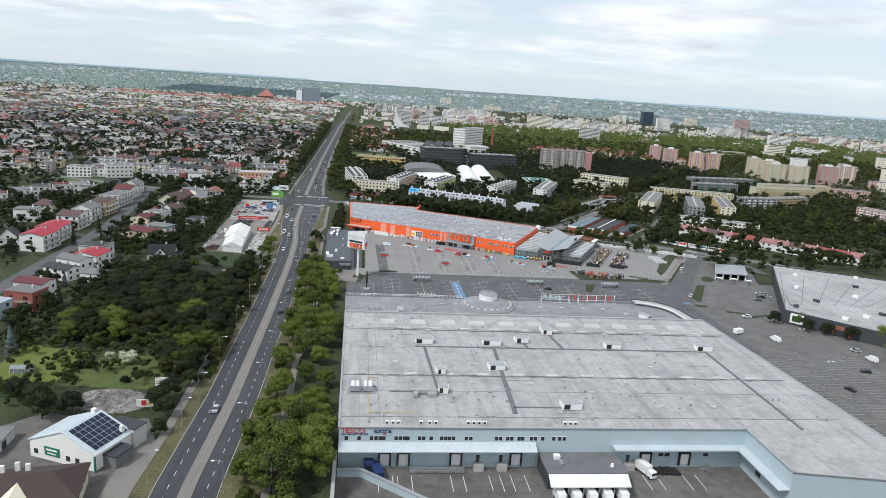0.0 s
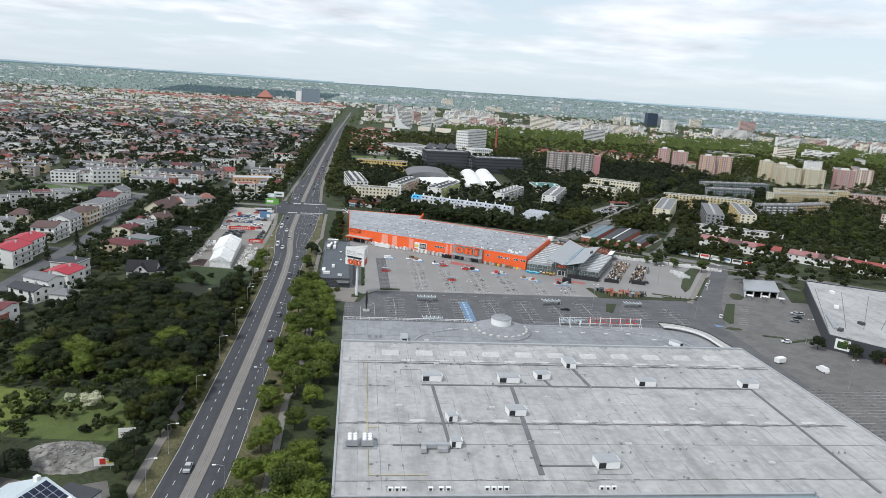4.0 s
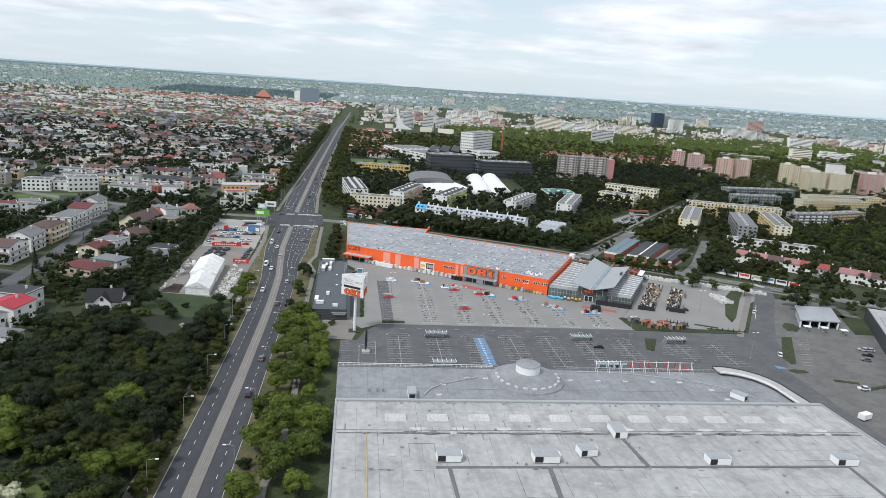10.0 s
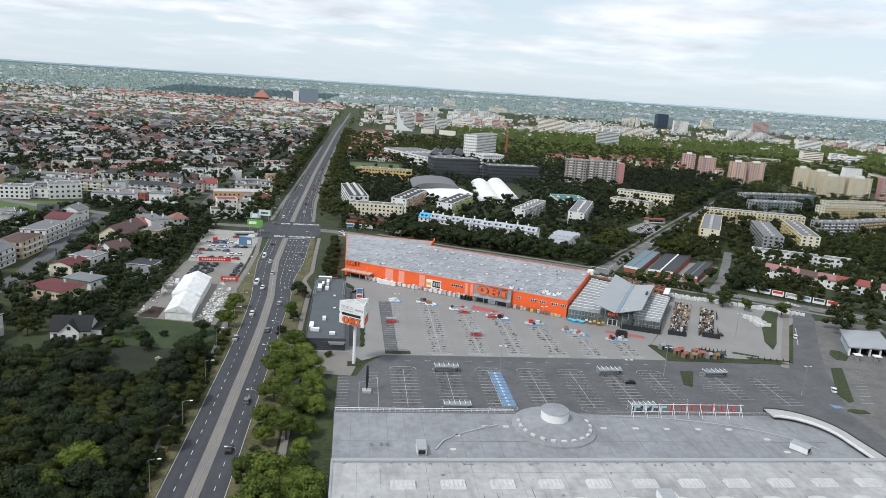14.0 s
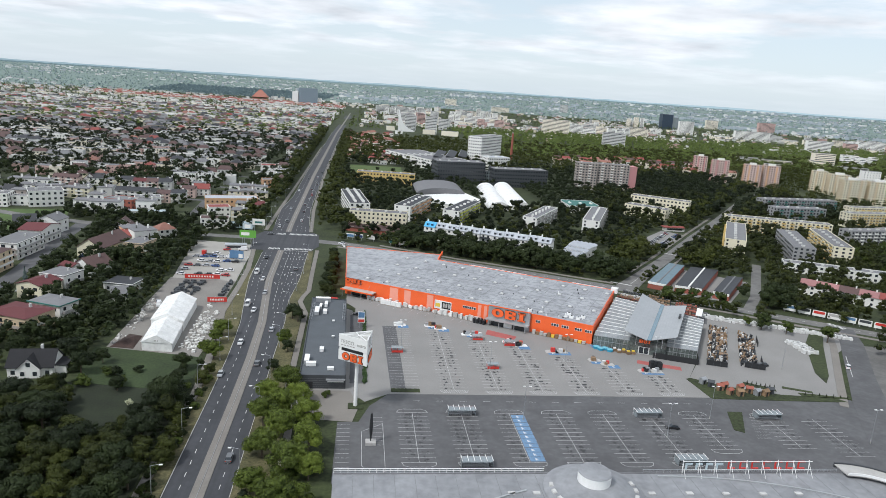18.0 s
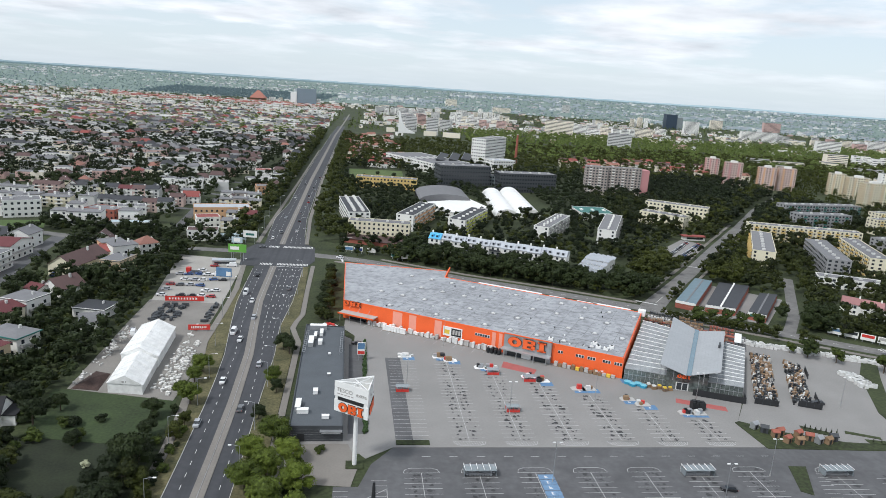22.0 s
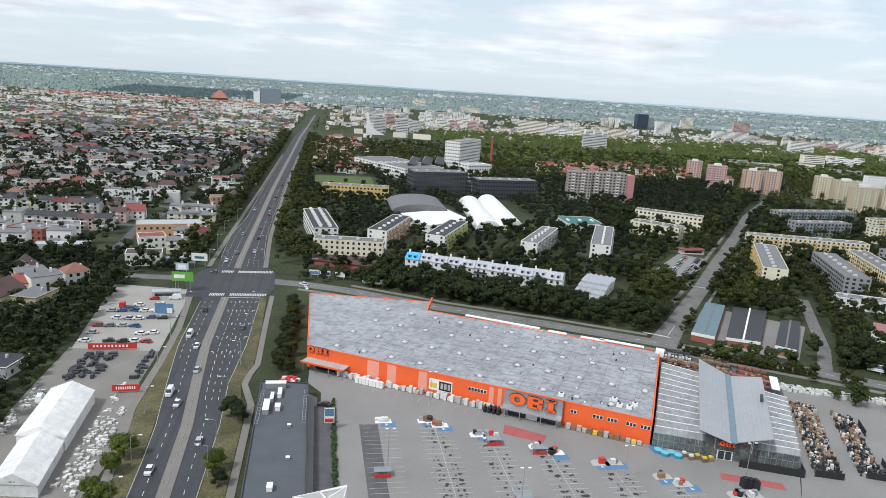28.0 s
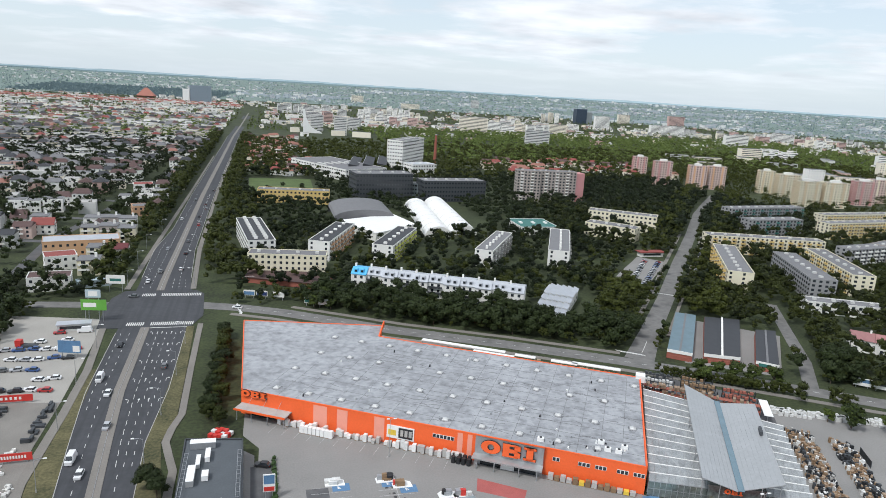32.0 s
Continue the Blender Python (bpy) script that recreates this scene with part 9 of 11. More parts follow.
# houses placed one by one
for key, spec in specs.items():
    HT[key] = house_template(*spec)
used = set()
for x, y, key, a in HOUSES:
    m4 = pose(x, y, 0, 0, 0, a)
    if key in used:
        copy_thing(HT[key], m4)
    else:
        HT[key].matrix_basis = m4
        used.add(key)
    FOOT.append([tuple((m4 @ Vector(p))[:2]) for p in ((-7, -6, 0), (7, -6, 0), (7, 6, 0), (-7, 6, 0))])
keys = list(specs)
weights = [0.5, 2, 1, 3, 3, 4, 11, 2, 0.8, 0.7, 3, 1.5, 0.6, 0.2, 1]
TOWN = []
for label, h, wm, rm, roof in (("white terraced house with a flat grey roof", 8.4, W_WHITE, R_GREY, "flat"), ("beige terraced house with a grey roof", 7.8, W_BEIGE, R_GREY, "flat"), ("grey terraced house with a dark low roof", 8.2, W_GREY, R_DARK, "low"),
                               ("cream terraced house with a flat roof", 7.6, W_CREAM, R_GREY, "flat"), ("white terraced house with a maroon roof", 7.4, W_WHITE, R_MAROON, "low"), ("rose terraced house with a brown roof", 7.4, W_ROSE, R_BROWN, "low"), ("taupe terraced house with a flat roof", 8.6, W_BROWN, R_GREY, "flat")):
    b = thing("terraced_house", label, "terraced house", "terraces west of the avenue")
    part("wall", MB().box(-5.2, -5.5, -0.3, 5.2, 5.5, h), wm, b)
    if roof == "flat":
        part("roof", MB().box(-5.3, -5.8, h, 5.3, 5.8, h + 0.35), rm, b)
    else:
        part("roof", MB().add([(-5.3, -6, h - 0.1), (5.3, -6, h - 0.1), (5.3, 6, h - 0.1), (-5.3, 6, h - 0.1), (-5.3, 0, h + 2.2), (5.3, 0, h + 2.2)], [(0, 1, 5, 4), (2, 3, 4, 5), (0, 4, 3), (1, 2, 5), (3, 2, 1, 0)]), rm, b)
    part("balcony", MB().box(-4.6, -6.9, 2.7, 0.6, -5.5, 2.85).box(-4.6, -6.9, 2.85, 0.6, -6.8, 3.8).box(-4.6, -6.9, 5.4, 0.6, -5.5, 5.55).box(-4.6, -6.9, 5.55, 0.6, -6.8, 6.4), W_WHITE if wm is not W_WHITE else W_GREY, b)
    part("chimney", MB().box(2.2, 1, h, 3.4, 2, h + 2.6), W_WHITE, b)
    for z in (0.9, 3.5, 6.0):
        put(WINBIG, "window", b, pose(-2.2, -5.5, z))
        put(WIN, "window", b, pose(2.8, -5.5, z))
    TOWN.append(b)
town_used = set()
for row in range(6):
    y = 652 + row * 26
    x = -74 - rq.uniform(0, 14)
    while x > -330:
        k, tone = rq.randint(3, 6), rq.choice([0, 0, 1, 2, 3, 4, 5, 6])
        for i in range(k):
            jx, jy = x - 10.5 * i, y - (x - 10.5 * i + 92) * 0.06 + (i % 2) * 1.2
            if jy > 772 or jx < -330 or not clear(jx, jy, 6.0):
                continue
            tm = TOWN[tone if rq.random() < 0.6 else rq.randrange(7)]
            m4 = pose(jx, jy, 0, 0, 0, 4 + rq.uniform(-1.5, 1.5))
            if tm in town_used:
                copy_thing(tm, m4)
            else:
                tm.matrix_basis = m4
                town_used.add(tm)
        x -= 10.5 * k + rq.uniform(10, 24)
    for q in range(7):
        jx = rq.uniform(-330, -74)
        jy = y + 13 - (jx + 92) * 0.06 + rq.uniform(-2, 2)
        if clear(jx, jy, 7):
            copy_thing(HT[rq.choices(keys, weights)[0]], pose(jx, jy, 0, 0, 0, rq.choice([4, -86])))
for row in range(6):
    y = 652 + row * 26
    FOOT.append([(-335, y - 7 + 14.5), (-72, y - 7 - 1.3), (-72, y + 7 - 1.3), (-335, y + 7 + 14.5)])

# ---- trees ----
def leafmat(name, lo, hi):
    m = bpy.data.materials.new(name)
    m.use_nodes = True
    n, k = m.node_tree.nodes, m.node_tree.links
    b = n["Principled BSDF"]
    b.inputs["Roughness"].default_value = 0.7
    b.inputs["Specular IOR Level"].default_value = 0.25
    geo, info = n.new("ShaderNodeNewGeometry"), n.new("ShaderNodeObjectInfo")
    noi = n.new("ShaderNodeTexNoise")
    noi.inputs["Scale"].default_value = 0.09
    k.new(geo.outputs["Position"], noi.inputs["Vector"])
    a, c = n.new("ShaderNodeMath"), n.new("ShaderNodeMath")
    a.operation = c.operation = "MULTIPLY_ADD"
    k.new(geo.outputs["Random Per Island"], a.inputs[0])
    a.inputs[1].default_value = 0.5
    k.new(noi.outputs["Fac"], a.inputs[2])
    k.new(info.outputs["Random"], c.inputs[0])
    c.inputs[1].default_value = 0.5
    k.new(a.outputs[0], c.inputs[2])
    rng, mix = n.new("ShaderNodeMapRange"), n.new("ShaderNodeMix")
    rng.inputs["From Min"].default_value, rng.inputs["From Max"].default_value = 0.4, 1.5
    k.new(c.outputs[0], rng.inputs["Value"])
    mix.data_type = "RGBA"
    mix.inputs["A"].default_value, mix.inputs["B"].default_value = (*lo, 1), (*hi, 1)
    k.new(rng.outputs["Result"], mix.inputs["Factor"])
    k.new(mix.outputs["Result"], b.inputs["Base Color"])
    return m


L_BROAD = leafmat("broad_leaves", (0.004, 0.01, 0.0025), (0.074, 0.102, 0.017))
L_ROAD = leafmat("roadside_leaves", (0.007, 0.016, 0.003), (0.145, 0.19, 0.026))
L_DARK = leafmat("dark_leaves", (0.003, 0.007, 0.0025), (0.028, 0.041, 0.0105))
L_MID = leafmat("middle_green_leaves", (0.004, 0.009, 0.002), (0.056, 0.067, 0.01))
# sun on the distant crowns is put into this lighter leaf colour
L_SUNLIT = leafmat("sunlit_green_leaves", (0.05, 0.08, 0.018), (0.17, 0.215, 0.055))
L_SPRUCE = leafmat("spruce_needles", (0.05, 0.075, 0.07), (0.12, 0.16, 0.15))
L_BLOSSOM = leafmat("blossom", (0.3, 0.32, 0.2), (0.6, 0.6, 0.42))
M_BARK = mat("bark", (0.09, 0.07, 0.05), 0.95, 0.3, 1.0, 6.0)


def crown(seed, r, h0, h1, n, leaf, conifer=False, m_=9, core=True):
    """Leaf clumps on several uneven lobes: vertices and quads as arrays."""
    g_ = np.random.default_rng(seed)
    lobes = []
    if not conifer:
        for i in range(m_):
            a, q = g_.uniform(0, 2 * np.pi), g_.uniform(0.3, 0.74) * r
            zz = h0 + (h1 - h0) * (g_.uniform(0.28, 0.84) - 0.12 * (q / r) ** 2)
            lobes.append((q * np.cos(a), q * np.sin(a), zz, r * g_.uniform(0.27, 0.45) * (1.25 if m_ < 7 else 1)))
        lobes.append((0, 0, h0 + (h1 - h0) * 0.72, r * 0.5))
        lob = np.array(lobes)
        w_ = lob[:, 3] ** 2
        pick = g_.choice(len(lob), n, p=w_ / w_.sum())
        d = g_.normal(size=(n, 3))
        d[:, 2] = np.abs(d[:, 2]) * 0.9 - 0.25 * (g_.random(n) < 0.45)
        d /= np.linalg.norm(d, axis=1)[:, None]
        rad = lob[pick, 3] * (1.14 - 0.55 * g_.random(n) ** 1.6)
        c = lob[pick, :3] + d * rad[:, None] * np.array([1, 1, 0.85])
    else:
        t_ = g_.random(n) ** 0.75
        a = g_.uniform(0, 2 * np.pi, n)
        tier = 0.75 + 0.25 * np.cos(t_ * 40)
        q = r * (1 - t_) * tier * (0.7 + 0.35 * g_.random(n))
        c = np.stack([q * np.cos(a), q * np.sin(a), h0 + (h1 - h0) * t_], 1)
        d = np.stack([np.cos(a), np.sin(a), np.full(n, 0.5)], 1)
    nrm = d + g_.normal(size=(n, 3)) * 0.28
    nrm /= np.linalg.norm(nrm, axis=1)[:, None]
    u = np.cross(nrm, g_.normal(size=(n, 3)))
    u /= np.linalg.norm(u, axis=1)[:, None]
    v = np.cross(nrm, u)
    s = leaf * g_.uniform(0.55, 1.25, n)[:, None]
    quad = np.stack([c - u * s * 0.5, c + v * s * 0.4 - nrm * s * 0.12, c + u * s * 0.55, c - v * s * 0.42 - nrm * s * 0.1], 1)
    if core and not conifer:  # a shaded heart in every lobe, so that no sky shows through the middle
        box = np.array([[(-1, -1, -1), (1, -1, -1), (1, 1, -1), (-1, 1, -1)], [(-1, -1, 1), (1, -1, 1), (1, 1, 1), (-1, 1, 1)], [(-1, -1, -1), (1, -1, -1), (1, -1, 1), (-1, -1, 1)],
                        [(1, -1, -1), (1, 1, -1), (1, 1, 1), (1, -1, 1)], [(1, 1, -1), (-1, 1, -1), (-1, 1, 1), (1, 1, 1)], [(-1, 1, -1), (-1, -1, -1), (-1, -1, 1), (-1, 1, 1)]], float) * (1, 1, 0.8)
        for i, l_ in enumerate(lob):
            ca, sa = np.cos(i * 0.7), np.sin(i * 0.7)
            b_ = box * l_[3] * 0.5
            b_ = np.stack([b_[..., 0] * ca - b_[..., 1] * sa, b_[..., 0] * sa + b_[..., 1] * ca, b_[..., 2]], -1)
            quad = np.concatenate([quad, b_ + l_[:3]])
    return quad.reshape(-1, 3)


def quads_mesh(name, v, m):
    me = bpy.data.meshes.new(name)
    n = len(v) // 4
    me.vertices.add(len(v))
    me.vertices.foreach_set("co", np.asarray(v, np.float32).ravel())
    me.loops.add(4 * n)
    me.loops.foreach_set("vertex_index", np.arange(4 * n, dtype=np.int32))
    me.polygons.add(n)
    me.polygons.foreach_set("loop_start", np.arange(0, 4 * n, 4, dtype=np.int32))
    me.materials.append(m)
    me.update(calc_edges=True)
    return me


def trunk(h, r, seed):
    g_ = random.Random(seed)
    t_ = MB().cyl(0, 0, -0.2, h * 0.45, r, r * 0.7, 8)
    for i in range(5):
        a = g_.uniform(0, 6.28)
        t_.rod((0, 0, h * (0.28 + 0.03 * i)), (math.cos(a) * h * 0.24, math.sin(a) * h * 0.24, h * g_.uniform(0.5, 0.68)), r * 0.35, 5)
    t_.rod((0, 0, h * 0.42), (0.2, 0.1, h * 0.75), r * 0.5, 5)
    return t_.mesh("trunk", M_BARK)


def tree_template(label, name, seed, r, h0, h1, n, leaf, m, conifer=False):
    t_ = thing(name, label, "tree" if name != "shrub" else "shrub", "trees" if name != "shrub" else "shrubs", pose(0, -300 - seed * 5, -6))
    put(trunk(h1, 0.035 * h1 if not conifer else 0.025 * h1, seed), "trunk", t_, Matrix())
    put(quads_mesh("crown", crown(seed, r, h0, h1, n, leaf, conifer, 15), m), "crown", t_, Matrix())
    return t_


TN = [tree_template("broad green roadside tree with a rounded crown", "tree", 1, 4.8, 0.5, 9.5, 3800, 0.46, L_ROAD), tree_template("broad green roadside tree with a rounded crown", "tree", 2, 4.2, 0.4, 8.5, 3400, 0.44, L_ROAD),
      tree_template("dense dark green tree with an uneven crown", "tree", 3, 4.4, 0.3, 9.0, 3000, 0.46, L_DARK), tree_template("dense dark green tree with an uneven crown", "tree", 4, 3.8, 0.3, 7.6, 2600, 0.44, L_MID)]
SH = [tree_template("low dense green shrub", "shrub", 5, 2.4, 0.1, 3.2, 800, 0.5, L_BROAD), tree_template("low dense dark shrub", "shrub", 6, 2.0, 0.1, 2.6, 700, 0.5, L_DARK)]
CF = tree_template("tall blue-grey spruce in a garden", "spruce_tree", 7, 3.4, 0.3, 12.5, 1900, 0.55, L_SPRUCE, True)
CG = tree_template("tall dark green garden spruce", "spruce_tree", 8, 2.8, 0.3, 11.5, 1300, 0.6, L_DARK, True)
BL = tree_template("round shrub covered in pale blossom", "shrub", 9, 2.6, 0.2, 4.0, 1000, 0.45, L_BLOSSOM)
TM = [tree_template("tall dark green tree in a belt behind the store", "tree", 11, 3.6, 1.2, 11, 620, 1.0, L_DARK), tree_template("tall dark green tree with a narrow crown", "tree", 12, 2.8, 1.0, 12, 560, 0.95, L_DARK), tree_template("green tree between the apartment blocks", "tree", 13, 4.2, 1.4, 9.5, 620, 1.05, L_BROAD)]
first = set()


def plant(tm, x, y, s, a=None, z=-0.1):
    a = rt.uniform(0, 360) if a is None else a
    m4 = pose(x, y, z, 0, 0, a) @ Matrix.Diagonal((s, s, s * rt.uniform(0.9, 1.12), 1))
    if tm not in first:
        first.add(tm)
        tm.matrix_basis = m4
    else:
        c = copy_thing(tm, pose(0, 0, 0))
        c.matrix_basis = m4


rt = random.Random(77)
# roadside strip by the supermarket
for x, y, s in ((-27, 166, 0.9), (-8.5, 168, 0.9), (-9, 184, 0.9), (-18, 199, 0.9), (-25.5, 197, 0.8), (-9.5, 196, 0.8), (-25.5, 240, 0.8), (-25, 314, 0.8), (-18, 306, 0.85), (-11, 320, 0.8), (-26.5, 349, 0.8), (-27, 363, 0.75), (-18.9, 171, 1.25), (-25.5, 180, 0.95), (-19, 160, 1.2), (-14.5, 190, 1.05), (-11.5, 176, 1.0), (-12, 206, 0.8), (-24.5, 214, 0.7), (-16.5, 228, 0.7), (-22.5, 221, 0.7), (-12, 243, 0.75), (-18, 251, 1.0), (-24, 262, 0.9), (-11.5, 260, 1.05),
                (-20, 270, 1.05), (-10, 272, 1.1), (-19.5, 281, 1.1), (-12, 283, 0.8), (-25.5, 283, 0.75), (-17, 322, 1.0), (-24.5, 331, 0.85), (-12, 334, 0.95), (-21, 342, 1.0), (-14, 350, 0.8), (-22, 355, 0.9), (-17, 364, 0.75), (-22, 374, 0.9), (-12.5, 308, 0.6), (-24, 303, 0.6), (-13, 296, 0.6), (-9, 224, 0.6), (-15, 140, 1.2), (-23, 132, 1.2)):
    plant(TN[rt.choice([0, 0, 1, 1])], x, y, s * 1.2)
for x, y, s in ((-27.5, 414, 0.75), (-25.5, 408, 0.55), (-27.1, 445, 0.85), (-24.5, 441, 0.7), (-28.5, 389, 0.6), (-52.5, 423, 0.9), (-51.2, 399, 0.85), (-53.5, 415, 0.7), (-55.5, 405, 0.6)):
    plant(TN[rt.choice([1, 2])], x, y, s)
for i in range(20):
    plant(TN[rt.choice([2, 3])], -13.2 + rt.uniform(-2.4, 2.2), 478 + i * 3.9, rt.uniform(0.55, 0.85))
for i in range(26):
    y = rt.uniform(150, 370)
    plant(SH[rt.choice([0, 1])], rt.choice([-26.5, -8.5, -15]) + rt.uniform(-1.5, 1.5), y, rt.uniform(0.6, 1.2))
for i in range(64):
    y = 226 + 2.5 * i + rt.uniform(-1, 1)
    plant(rt.choice([SH[0], SH[1], SH[1], TN[3]]), left_edge(y) - rt.uniform(2.4, 5.5), y, rt.uniform(0.45, 0.9))
# scrub wood west of the road
pts, tries = [], 0
while len(pts) < 150 and tries < 5000:
    tries += 1
    x, y = rt.uniform(-112, -53), rt.uniform(228, 400)
    if y > 368 and x > -96 or (y < 262 and x < -63 - (262 - y) * 0.4) or (-87 < x < -62 and 342 < y < 402) or math.dist((x, y), (-80, 236)) < 14 or any(math.dist((x, y), p) < 4.6 for p in pts) or left_edge(y) - 2.5 < x or not clear(x, y, 2.0):
        continue
    pts.append((x, y))
    plant(TN[rt.choice([3, 2, 0, 3, 2] if y < 288 else [3, 2, 2, 3, 2])], x, y, rt.uniform(0.8, 1.25))
for x, y, s in ((-76, 372, 0.6), (-64, 351, 0.7), (-62, 366, 0.75), (-58, 378, 0.7), (-60, 390, 0.8), (-92, 385, 0.9), (-97, 396, 0.8), (-88, 394, 0.6), (-86, 350, 0.8)):
    plant(TN[2], x, y, s)
for i in range(55):
    x, y = rt.uniform(-108, -52), rt.uniform(205, 408)
    if clear(x, y, 1.5):
        plant(SH[rt.choice([0, 1, 1])], x, y, rt.uniform(0.7, 1.5))
for i in range(46):
    x, y = rt.uniform(-150, -100), rt.uniform(210, 420)
    if clear(x, y, 2.5) and not (-122 < x < -96 and 222 < y < 257):
        plant(rt.choice([TN[2], TN[3], TN[3], CG]), x, y, rt.uniform(0.6, 1.0))
for x, y, s in ((-121.5, 247, 1.0), (-136, 330, 0.6), (-147, 470, 0.9), (-128, 345, 0.6)):
    plant(CF, x, y, s)
for x, y, s in ((-162, 408, 0.95), (-160, 442, 1.0), (-131, 574, 0.9), (-98, 182, 0.5), (-125, 520, 0.9), (-116, 548, 0.9)):
    plant(CG, x, y, s)
for x, y, s in ((-79.5, 240.5, 1.25), (-87, 244, 0.7), (-69, 362, 0.5)):
    plant(BL, x, y, s)
for x, y, s in ((-91, 199, 1.0), (-95, 206, 1.1), (-84, 203, 0.9), (-60, 206, 0.9), (-56, 200, 0.8), (-58, 212, 0.9), (-54, 222, 0.8), (-57, 230, 0.9), (-63, 232, 0.8), (-80, 262, 0.8), (-55, 190, 0.6)):
    plant(TN[2], x, y, s)
for x, y, s in ((207, 303, 0.8), (217, 293, 0.8), (224, 287, 0.7), (232, 281, 0.8), (237, 233, 1.2), (252, 250, 1.2), (228, 216, 1.3), (240, 214, 1.2), (246, 240, 1.1)):
    plant(TN[2], x, y, s)
# belt behind the hardware store
for a, c in zip(CROSS[2:], CROSS[3:8]):
    n = int(math.dist(a, c) / 3.4)
    for i in range(int(n * 1.0)):
        p = Vector(a).lerp(Vector(c), rt.random())
        d = Vector((c[1] - a[1], -(c[0] - a[0]))).normalized() * -1
        q = p + d * rt.uniform(12, 40)
        if clear(q.x, q.y, 1.6):
            plant(TM[rt.choice([0, 1, 2])], q.x, q.y, rt.uniform(0.4, 0.75))
for x, y, s in ((193, 447, 1.0), (188, 452, 0.5), (197, 452, 0.6), (202, 441, 0.7), (166, 494, 0.7), (172, 491, 0.75), (178, 488, 0.75), (184, 485, 0.8), (190, 481, 0.8), (163, 486, 0.7), (216, 431, 0.9), (219, 300, 0.7), (226, 292, 0.6), (245, 276, 1.0), (252, 268, 1.2), (258, 280, 1.1), (263, 262, 1.2), (238, 262, 0.9)):
    plant(TN[rt.choice([0, 2])] if y < 310 else TM[2], x, y, s)
for i in range(14):
    if i % 2:
        plant(CG, 149 + i * 0.7, 384.5 - i * 0.35, 0.17)
        plant(CG, 166.5 + i * 1.25, 375.5 - i * 0.25, 0.14)


def woodland(name, label, m, seed, n, place, leaf=1.7, per=70, size=1.0):
    """Many distant trees joined into one mesh of leaf clumps."""
    g_ = random.Random(seed)
    base = [crown(seed * 7 + i, 4.2, 0.6, 9.5 + i, per, leaf, False, 5 if per > 150 else 2, per > 55) for i in range(4)]
    out = []
    for i in range(n):
        x, y = place(g_)
        if x is None or not clear(x, y, 2.2 * size):
            continue
        s, a = size * g_.uniform(0.6, 1.1), g_.uniform(0, 6.28)
        b = base[i % 4] * (s, s, s * g_.uniform(0.85, 1.15))
        c, q = math.cos(a), math.sin(a)
        out.append(np.stack([b[:, 0] * c - b[:, 1] * q + x, b[:, 0] * q + b[:, 1] * c + y, b[:, 2] + ground_z(x, y)], 1))
    tagged(new(name, quads_mesh(name, np.concatenate(out), m)), label, "trees", kind="stuff")


def rect(x0, x1, y0, y1):
    return lambda g_: (g_.uniform(x0, x1), g_.uniform(y0, y1))


def roadside(g_):
    y = g_.uniform(625, 1500)
    if g_.random() < 0.5:
        return left_edge(y) - g_.uniform(8, 22), y
    return right_edge(y) + g_.uniform(7, 34 if y < 880 else 20), y


def street_trees(g_):
    a, c = g_.choice(list(zip(NE[1:], NE[2:])))
    p = Vector(a).lerp(Vector(c), g_.random())
    d = Vector((c[1] - a[1], a[0] - c[0])).normalized() * g_.choice([-1, 1]) * g_.uniform(13, 30)
    return p.x + d.x, p.y + d.y


def belt(g_):
    a, c = g_.choice(list(zip(CROSS[2:], CROSS[3:8])))
    p = Vector(a).lerp(Vector(c), g_.random())
    d = Vector((a[1] - c[1], c[0] - a[0])).normalized() * g_.uniform(11, 44)
    return p.x + d.x, p.y + d.y


woodland("belt_trees", "dense dark tree belt behind the store", L_DARK, 29, 620, belt, 0.95, 280, 0.9)
woodland("belt_bushes", "green bushes before the terrace", L_MID, 26, 260, belt, 0.8, 200, 0.55)
woodland("block_trees", "dark trees between the apartment blocks", L_DARK, 30, 620, rect(-12, 255, 590, 760), 1.0, 220, 0.8)
woodland("block_bushes", "green trees on the lawns between the blocks", L_MID, 25, 460, rect(-12, 255, 590, 760), 0.9, 200, 0.68)
woodland("corner_trees", "green trees round the garages", L_MID, 28, 620, lambda g_: (lambda x: (x, g_.uniform(max(412, 520 - 0.3 * x), 640)))(g_.uniform(165, 360)), 1.0, 240, 0.8)
woodland("lane_trees", "dark trees and bushes between the near houses", L_DARK, 27, 560, rect(-225, -95, 260, 640), 0.9, 240, 0.8)
woodland("lane_bushes", "green garden bushes between the near houses", L_MID, 24, 420, rect(-225, -93, 250, 640), 0.7, 200, 0.5)
# brighter leaf colour here carries the sunlight on these crowns
woodland("sunny_trees", "sunlit-coloured green trees below the slabs", L_BROAD, 16, 260, rect(350, 480, 540, 660), 0.95, 200, 0.85)
woodland("road_bushes", "bushes before the garages", L_MID, 23, 110, lambda g_: (lambda t_: (148 + 42 * t_ + g_.uniform(-1.5, 1.5), 497 - 23 * t_ + g_.uniform(-1.5, 1.5)))(g_.random()), 0.6, 260, 0.45)
woodland("yard_hedges", "overgrown dark garden thicket beside the stone yard", L_DARK, 22, 210, rect(-130, -93, 402, 602), 0.75, 220, 0.62)
woodland("yard_bushes", "green bushes beside the stone yard", L_MID, 21, 230, rect(-134, -93, 402, 602), 0.65, 180, 0.45)
woodland("allotment_bushes", "bushes and hedges of the allotments", L_MID, 20, 130, rect(-140, -62, 200, 262), 0.6, 220, 0.42)
